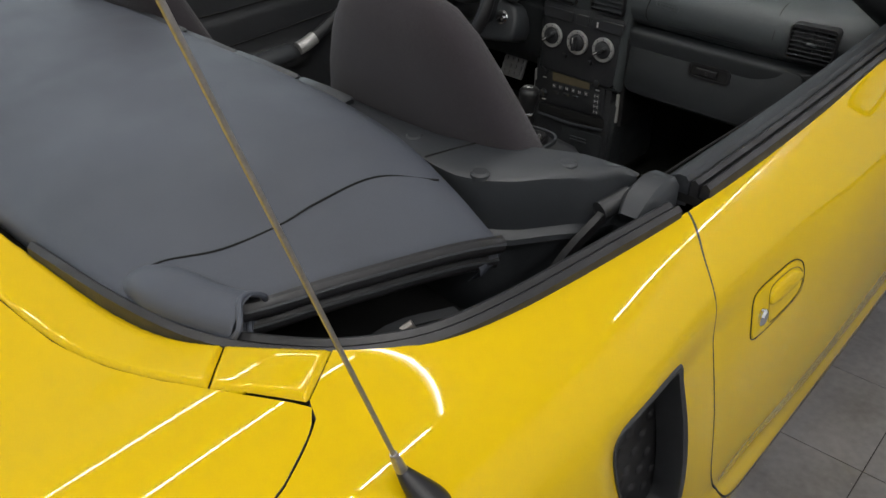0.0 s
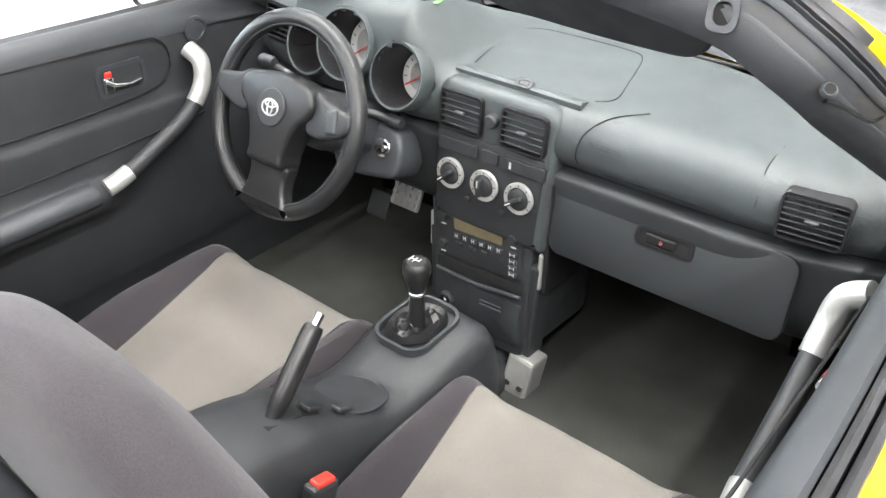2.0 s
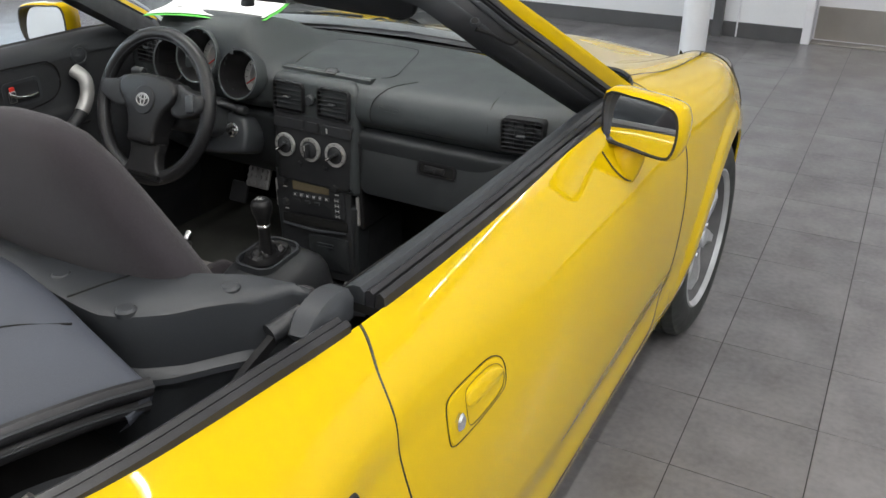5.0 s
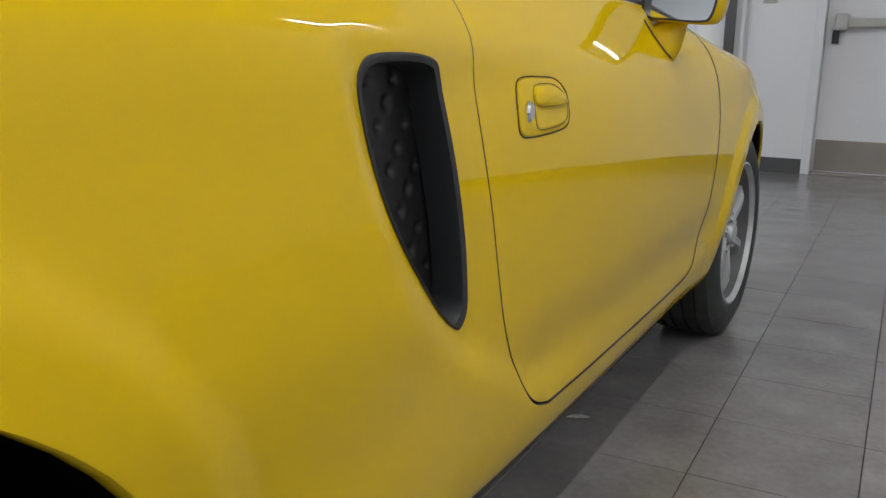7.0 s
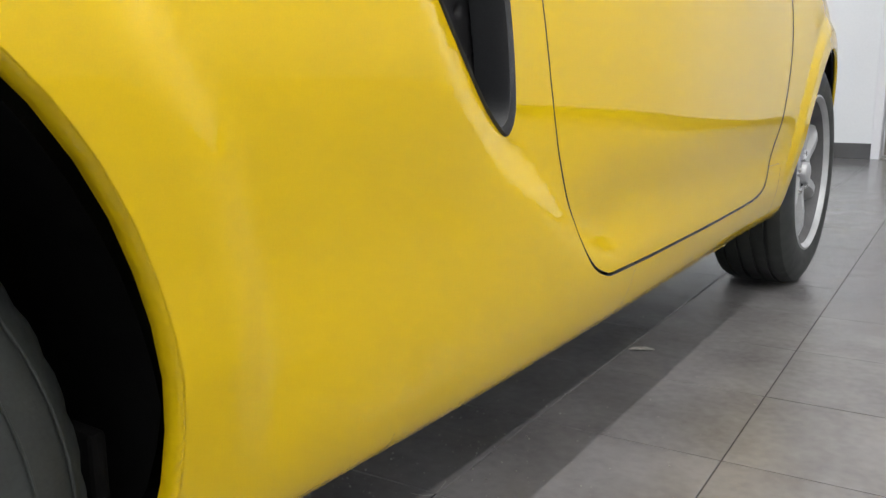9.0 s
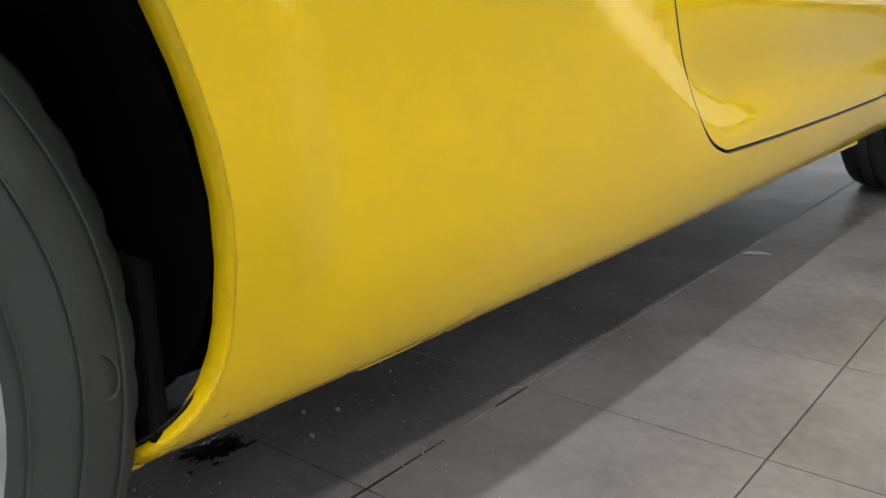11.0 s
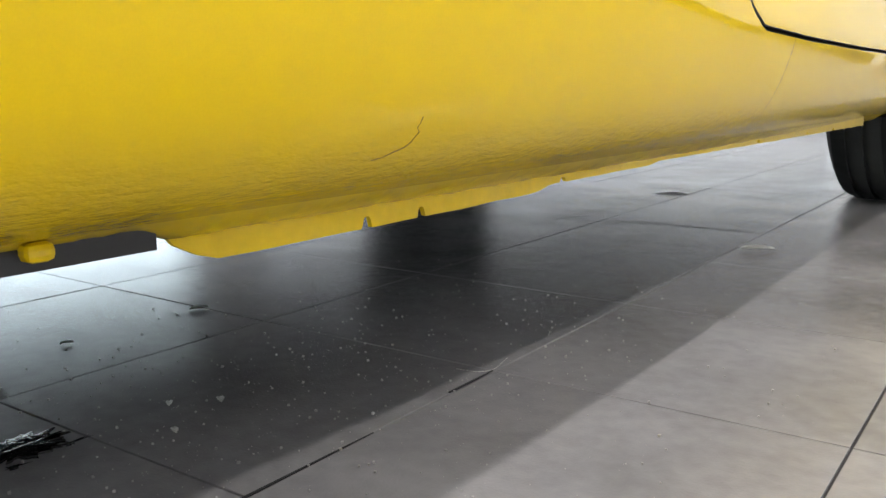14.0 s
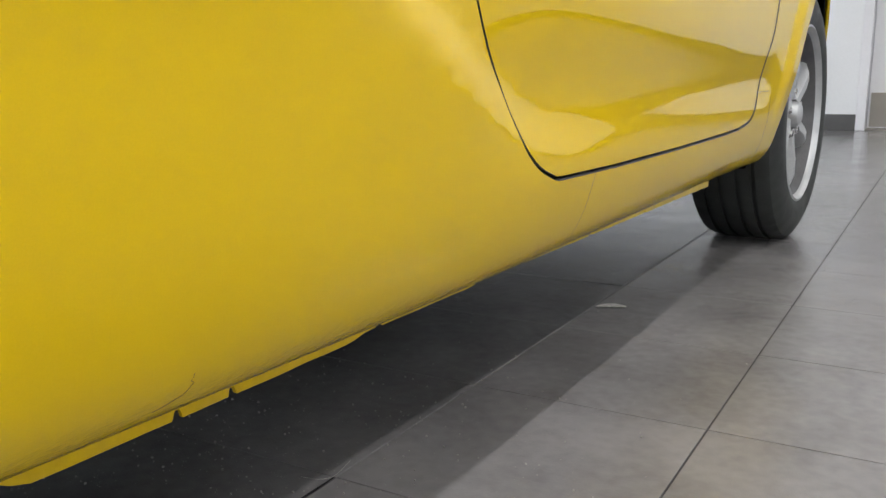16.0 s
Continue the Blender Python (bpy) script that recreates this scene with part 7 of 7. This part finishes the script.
for sec_shift, rad in ((0.014, 0.0035), (-0.010, 0.0025)):
    part("trim_ridge", band(full_path, sec_shift, [(0.0185 + rad * math.cos(t), rad * 1.6 * math.sin(t)) for t in [radians(45 * k) for k in range(8)]]), TRIM, frame_part, "", True)
part("pillar_trim", band(full_path, 0.0, [(-0.014, -0.045), (-0.020, -0.030), (-0.021, 0.0), (-0.018, 0.020), (-0.012, 0.032), (0.012, 0.032), (0.017, 0.024), (0.013, 0.017), (0.018, 0.008), (0.021, -0.015), (0.016, -0.036), (0.004, -0.048)]), BLACK, frame_part, "black pillar and header trim", True)
part("frame_seal", band(full_path, 0.029, [(0.019 * math.cos(t) , 0.008 * math.sin(t)) for t in [radians(36 * k) for k in range(10)]]), RUBBER_AND_GAP, frame_part, "black rubber weather strip", True)
for sx in (1, -1):
    # black disc on the trim in place of a shaded hole
    part("hole_shade_disc", turned([(0.0, 0.0), (0.0055, 0.0), (0.0055, 0.006), (0.0, 0.006)], 18, "Z", basis((sx * 0.580, 1.352, 1.094), (1, sx * 0.2, -0.3), (0, 0.6, 0.7))), VOID, frame_part, "small black disc for the shaded hole in the pillar trim", True)
    part("hole_rim", turned([(0.0050, 0.004), (0.0053, 0.0060), (0.0062, 0.0060), (0.0085, 0.0)], 20, "Z", basis((sx * 0.580, 1.352, 1.094), (1, sx * 0.2, -0.3), (0, 0.6, 0.7))), TRIM, frame_part, "", True)
    pocket = [(sx * 0.576, 1.362, 1.081), (sx * 0.592, 1.385, 1.070), (sx * 0.606, 1.425, 1.048), (sx * 0.614, 1.440, 1.050)]
    part("trim_pocket", sweep(smooth_path(pocket, 4), circle(0.004, 8)), VOID, frame_part, "", True)
    lm = basis((sx * 0.470, 1.340, 1.147), (1, sx * 0.25, 0), (0, 0.35, 1))
    latch = part("roof_latch", frame_ring(round_rect(0.030, 0.036, 0.010), round_rect(0.018, 0.023, 0.008), 0.022, lm), TRIM, frame_part, "grey roof latch socket", True)
    part("latch_hole", slab(round_rect(0.021, 0.027, 0.009), 0.004, 0, 1, lm @ Matrix.Translation((0, 0, -0.005))), VOID, latch)
    vis = fine([(0.0, 0.0), (0.16, 0.004), (0.285, 0.000), (0.325, -0.020), (0.335, -0.055), (0.310, -0.092), (0.26, -0.105), (0.14, -0.118), (0.02, -0.120), (-0.01, -0.06)], 4)
    vis = [(x, y * 1.2) for x, y in vis]
    vm = basis((sx * 0.125, 1.330, 1.190), (sx * 0.98, 0.02, -0.10), (0, -0.62, 0.78))
    bmv = slab(vis, 0.016, 0.006, 3, vm)
    bmesh.ops.recalc_face_normals(bmv, faces=bmv.faces)
    part("sun_visor", bmv, BLACK, frame_part, "black padded sun visor folded up", True)

# windscreen glass
rows = []
low = [(0.0, 2.075, 0.868), (0.25, 2.045, 0.868), (0.45, 1.975, 0.866), (0.58, 1.90, 0.863), (0.665, 1.83, 0.862)]
n = 24
lo = smooth_path(low, 6)
hi = path[::-1]
for t in [k / 10 for k in range(11)]:
    row = []
    for i in range(n + 1):
        s = i / n
        a = lo[min(int(s * (len(lo) - 1) + 0.5), len(lo) - 1)]
        hs = hi[min(int(s * 32 + 0.5), len(hi) - 1)]
        p = a.lerp(hs, t)
        row.append((p.x * 0.985, p.y + 0.012 * math.sin(math.pi * t), p.z + 0.02 * math.sin(math.pi * t)))
    rows.append([(-x, y, z) for x, y, z in row[:0:-1]] + row)
ws = grid_mesh("windscreen", rows, GLASS, car, "clear curved windscreen", sharp=80, thick=0.004)
ws.visible_shadow = False

# cowl, wipers, washer jet
rows = []
cowl_back = resample([Vector((x, y, 0)) for x, y in RIM_CURVE if y > 1.80 and x >= 0][::-1], 32)
cowl_glass = resample(lo, 32)
for a, b in zip(cowl_glass, cowl_back):
    zb = float(np.interp(b.y, [1.80, 1.95, 2.20], [0.846, 0.846, 0.842]))
    rows.append([(a.x, a.y - 0.03, a.z - 0.004), (a.x * 0.6 + b.x * 0.4, a.y * 0.6 + b.y * 0.4, a.z - 0.022), (a.x * 0.2 + b.x * 0.8, a.y * 0.2 + b.y * 0.8, zb - 0.020), (b.x, b.y + 0.014, zb - 0.014)])
fullr = [[(-p[0], p[1], p[2]) for p in r] for r in rows[:0:-1]] + rows
grid_mesh("cowl_panel", fullr, BLACK, car, "black plastic cowl below the windscreen", sharp=50)
for (a, b) in (((0.06, 2.135, 0.870), (0.60, 1.955, 0.876)), ((-0.50, 2.07, 0.872), (0.02, 2.120, 0.879))):
    a, b = Vector(a), Vector(b)
    arm = part("wiper", sweep([a, a.lerp(b, 0.4) + Vector((0, 0.004, 0.014)), a.lerp(b, 0.62) + Vector((0, 0, 0.014))], [(-0.006, -0.003), (-0.006, 0.003), (0.006, 0.003), (0.006, -0.003)]), BLACK, car, "black windscreen wiper", True)
    part("blade", sweep([a.lerp(b, 0.18) + Vector((0, -0.012, 0.002)), a.lerp(b, 0.6) + Vector((0, -0.012, 0.004)), b + Vector((0, -0.010, 0.002))], [(-0.004, -0.006), (-0.003, 0.005), (0.003, 0.005), (0.004, -0.006)]), RUBBER_AND_GAP, arm, "", True)
    for t in (0.3, 0.48, 0.75, 0.9):
        part("blade_bow", sweep([a.lerp(b, t - 0.07) + Vector((0, -0.012, 0.008)), a.lerp(b, t) + Vector((0, -0.012, 0.017)), a.lerp(b, t + 0.07) + Vector((0, -0.012, 0.008))], circle(0.003, 6)), BLACK, arm, "", True)
part("washer_jet", block(0.022, 0.014, 0.010, 0.004, 2, (0.228, 2.290, 0.8435)), BLACK, car, "small black washer jet")

# interior mirror and paper on the dash
mm = basis((-0.005, 1.455, 1.088), (0.985, -0.06, 0.02), (0, 0.12, 1))
im = part("interior_mirror", slab(fine([(-0.115, -0.022), (-0.118, 0.018), (-0.10, 0.030), (0.10, 0.030), (0.118, 0.018), (0.115, -0.022), (0.098, -0.030), (-0.098, -0.030)], 4), 0.026, 0.006, 2, mm), BLACK, car, "black interior mirror", True)
part("mirror_face", slab(round_rect(0.205, 0.046, 0.010), 0.003, 0, 1, mm @ Matrix.Translation((0, 0, 0.0015))), MIRROR, im, "mirror glass")
part("mirror_lever", block(0.018, 0.014, 0.026, 0.004, 2), BLACK, im, "", False, mm @ Matrix.Translation((0, -0.038, -0.012)))
part("mirror_stem", sweep([(-0.005, 1.475, 1.09), (-0.003, 1.49, 1.12), (0.0, 1.44, 1.150)], circle(0.010, 10)), BLACK, im, "", True)


def sheet(name, w, h, mat, m, label, category):
    rows = [[tuple(m @ Vector((-w / 2 + w * i / 12, -h / 2 + h * k / 6, 0.004 * math.sin(i * 0.5) + 0.003 * math.cos(k)))) for i in range(13)] for k in range(7)]
    ob = grid_mesh(name, rows, mat, None, "", sharp=80, thick=0.0012)
    return tagged(ob, label, category)


pm = Matrix.Translation((-0.367, 1.757, 0.952)) @ Matrix.Rotation(radians(21.7), 4, "Z") @ Matrix.Rotation(radians(2), 4, "X")
sheet("document_sleeve", 0.312, 0.228, GREEN, pm, "bright green plastic sleeve lying on the dashboard", "folder")
sheet("paper_sheet", 0.300, 0.216, PAPER, pm @ Matrix.Translation((0, 0.004, 0.004)), "white paper sheet in a green sleeve", "paper")

# ---- floor: spills and crumbs under the car ----
def blot(cx, cy, w, h, seed, turn=85):
    """One flat ragged spill with a raised, rounded rim."""
    pts = []
    for k in range(96):
        a = 2 * math.pi * k / 96
        c, s = math.cos(a), math.sin(a)
        r = 0.80 + 0.35 * noise.noise((c * 1.6 + seed, s * 1.6, seed)) + 0.40 * noise.noise((c * 6 + seed, s * 6, seed)) + 0.30 * noise.noise((c * 15 + seed, s * 15, seed))
        pts.append((w / 2 * r * c, h / 2 * r * s))
    ob = part("fluid_spill", slab(pts, 0.0020, 0.0014, 3), WET, None, "", True, pose(cx, cy, 0.0022, 0, 0, turn))
    return tagged(ob, "small dark ragged spill of fluid on the tiles", "spill", group="spills under the car")


drops = random.Random(3)
for k, (cx, cy, w, h) in enumerate(((0.330, 0.458, 0.122, 0.060), (0.458, 0.521, 0.090, 0.048), (0.413, 0.492, 0.020, 0.014), (0.266, 0.430, 0.022, 0.020), (0.316, 0.445, 0.020, 0.010))):
    blot(cx, cy, w, h, 3.1 * k + 1)
    for n in range(7 if k < 2 else 0):
        blot(cx + drops.uniform(-0.7, 0.7) * h, cy + drops.uniform(-0.6, 0.3) * w, drops.uniform(0.003, 0.008), drops.uniform(0.002, 0.004), 3.1 * k + 7.7 * n + 2)


def curled_flake(x, y, long, wide, rise, turn, name, label, category, mat):
    """A thin leaf shaped flake with its rims curled up."""
    m, rows = pose(x, y, 0.0012, 0, 0, turn), []
    for i in range(13):
        u = 2 * i / 12 - 1
        half_w = wide / 2 * (1 - abs(u) ** 2.4) + 0.0003
        rows.append([tuple(m @ Vector((long / 2 * u, half_w * v, rise * (0.25 + 0.75 * v * v) * (1 - 0.5 * u * u) + 0.0006 * noise.noise((u * 3, v * 2, turn))))) for v in (-1, -0.75, -0.4, 0, 0.4, 0.75, 1)])
    return tagged(grid_mesh(name, rows, mat, None, thick=0.0005, flip=True), label, category)


curled_flake(0.388, 0.407, 0.036, 0.014, 0.0050, 78, "dry_leaf", "small dry leaf with curled rim on the tiles", "leaf", LEAF)
curled_flake(0.632, 1.612, 0.052, 0.018, 0.0045, 30, "dry_leaf", "dry curled grey leaf lying near a tile joint", "leaf", LEAF)
curled_flake(0.241, 2.200, 0.075, 0.034, 0.0012, 44, "paper_scrap", "flat white scrap of paper on the tiles", "litter", PAPER_BIT)
for x, y, long in ((0.242, 0.680, 0.013), (0.233, 0.848, 0.022), (0.250, 0.593, 0.026), (0.5216, 0.608, 0.010), (0.496, 0.671, 0.012), (0.470, 0.640, 0.010)):
    curled_flake(x, y, long, long * 0.42, 0.0022, 300 * x, "paint_chip", "small pale curled chip lying on the tiles", "litter", PAPER_BIT if x < 0.4 else LEAF)
hair = smooth_path([(0.6035, 0.8523, 0.001), (0.614, 0.853, 0.0015), (0.6255, 0.8587, 0.001), (0.6319, 0.8729, 0.0012), (0.6231, 0.9081, 0.001)], 5)
tagged(part("stray_fibre", sweep(hair, circle(0.00020, 5)), LEAF, None, "", True), "fine pale curled fibre lying on the tiles", "fibre")

# a hairline crack in the paint of the sill
crack = on_side([(0.5528, 0.2420), (0.5532, 0.2385), (0.5522, 0.2370), (0.5552, 0.2350), (0.5540, 0.2330), (0.5525, 0.2300), (0.5500, 0.2280), (0.5440, 0.2262), (0.5390, 0.2240), (0.5320, 0.2230)], 1, 0.0001)
part("paint_crack", sweep(crack, circle(0.00015, 5), up=(1, 0, 0)), VOID, quarters[0], "hairline crack in the yellow paint")
crack = on_side([(0.3160, 0.2345), (0.3148, 0.2331), (0.3132, 0.2334), (0.3122, 0.2322)], 1, 0.0001)
part("paint_crack", sweep(crack, circle(0.0003, 5), up=(1, 0, 0)), VOID, quarters[0], "small scar in the yellow paint")
# open stretches of one tile joint
for x0, y0, x1, y1 in ((0.6520, 0.450, 0.6428, 0.696), (0.6363, 0.7986, 0.6334, 0.8682)):
    part("open_joint", sweep([(x0, y0, 0.0011), (0.5 * (x0 + x1) + 0.0003, 0.5 * (y0 + y1), 0.0011), (x1, y1, 0.0011)], [(-0.0014, -0.0004), (-0.0014, 0.0003), (0.0014, 0.0003), (0.0014, -0.0004)], scale=[0.8, 1.0, 0.5]), VOID, floor, "open dark stretch of a tile joint", False, HALL.inverted())
rng = random.Random(7)
gv, gf = [], []
for k in range(2200):
    x, y = 0.52 + 0.18 * rng.gauss(0, 1), 0.66 + 0.36 * rng.gauss(0, 1)
    s, a = 0.0003 + 0.0013 * rng.random() ** 4, rng.random() * 3
    c = len(gv)
    for z in (0.0, s * 1.2):
        for j in range(4):
            w = s * (0.6 + 0.5 * rng.random())
            gv.append((x + w * math.cos(a + j * 1.57), y + w * math.sin(a + j * 1.57), z + 0.0004))
    gf += [(c + 4, c + 5, c + 6, c + 7)] + [(c + j, c + (j + 1) % 4, c + 4 + (j + 1) % 4, c + 4 + j) for j in range(4)]
tagged(put("floor_grit", mesh_of("floor_grit", gv, gf, GRIT, None, False)), "scattered pale crumbs of grit on the tiles", "grit", kind="stuff")

# ---- floor tiles ----
def tile_variant(k):
    b = bmesh.new()
    g = TILE - 0.0022
    bmesh.ops.create_cube(b, size=1)
    for v in b.verts:
        v.co = Vector((v.co.x * g, v.co.y * g, (v.co.z - 0.5) * 0.009))
    top = [e for e in b.edges if all(abs(v.co.z) < 1e-6 for v in e.verts)]
    bmesh.ops.bevel(b, geom=top, offset=0.0004, segments=1, affect="EDGES")
    me = bpy.data.meshes.new("tile")
    b.to_mesh(me)
    b.free()
    me.materials.append(TILES)
    return me


tile_mesh = tile_variant(0)
far_v, far_f = [], []
u_lo, u_hi = int(U0 / TILE), int(U1 / TILE)
v_lo, v_hi = int(V0 / TILE) - 1, int((V1 + 0.2) / TILE)
count = 0
for i in range(u_lo, u_hi + 1):
    for k in range(v_lo, v_hi + 1):
        u, v = (i + 0.5) * TILE, (k + 0.5) * TILE
        near = -1.8 < u < 1.3 and -0.6 < v < 6.0
        dz = 0.0006 * noise.noise((i * 0.9, k * 0.9, 5.0))
        if near and count < 290:
            count += 1
            ob = new("tile", tile_mesh)
            ob.parent = floor
            ob.matrix_basis = Matrix.Translation((u, v, dz))
        else:
            g, c = TILE / 2 - 0.0011, len(far_v)
            for z in (dz - 0.009, dz):
                far_v += [(u - g, v - g, z), (u + g, v - g, z), (u + g, v + g, z), (u - g, v + g, z)]
            far_f += [(c + 4, c + 5, c + 6, c + 7)] + [(c + j, c + (j + 1) % 4, c + 4 + (j + 1) % 4, c + 4 + j) for j in range(4)]
rest = put("tile_field", mesh_of("tile_field", far_v, far_f, TILES, None, False), floor)
rest["kind"] = "stuff"
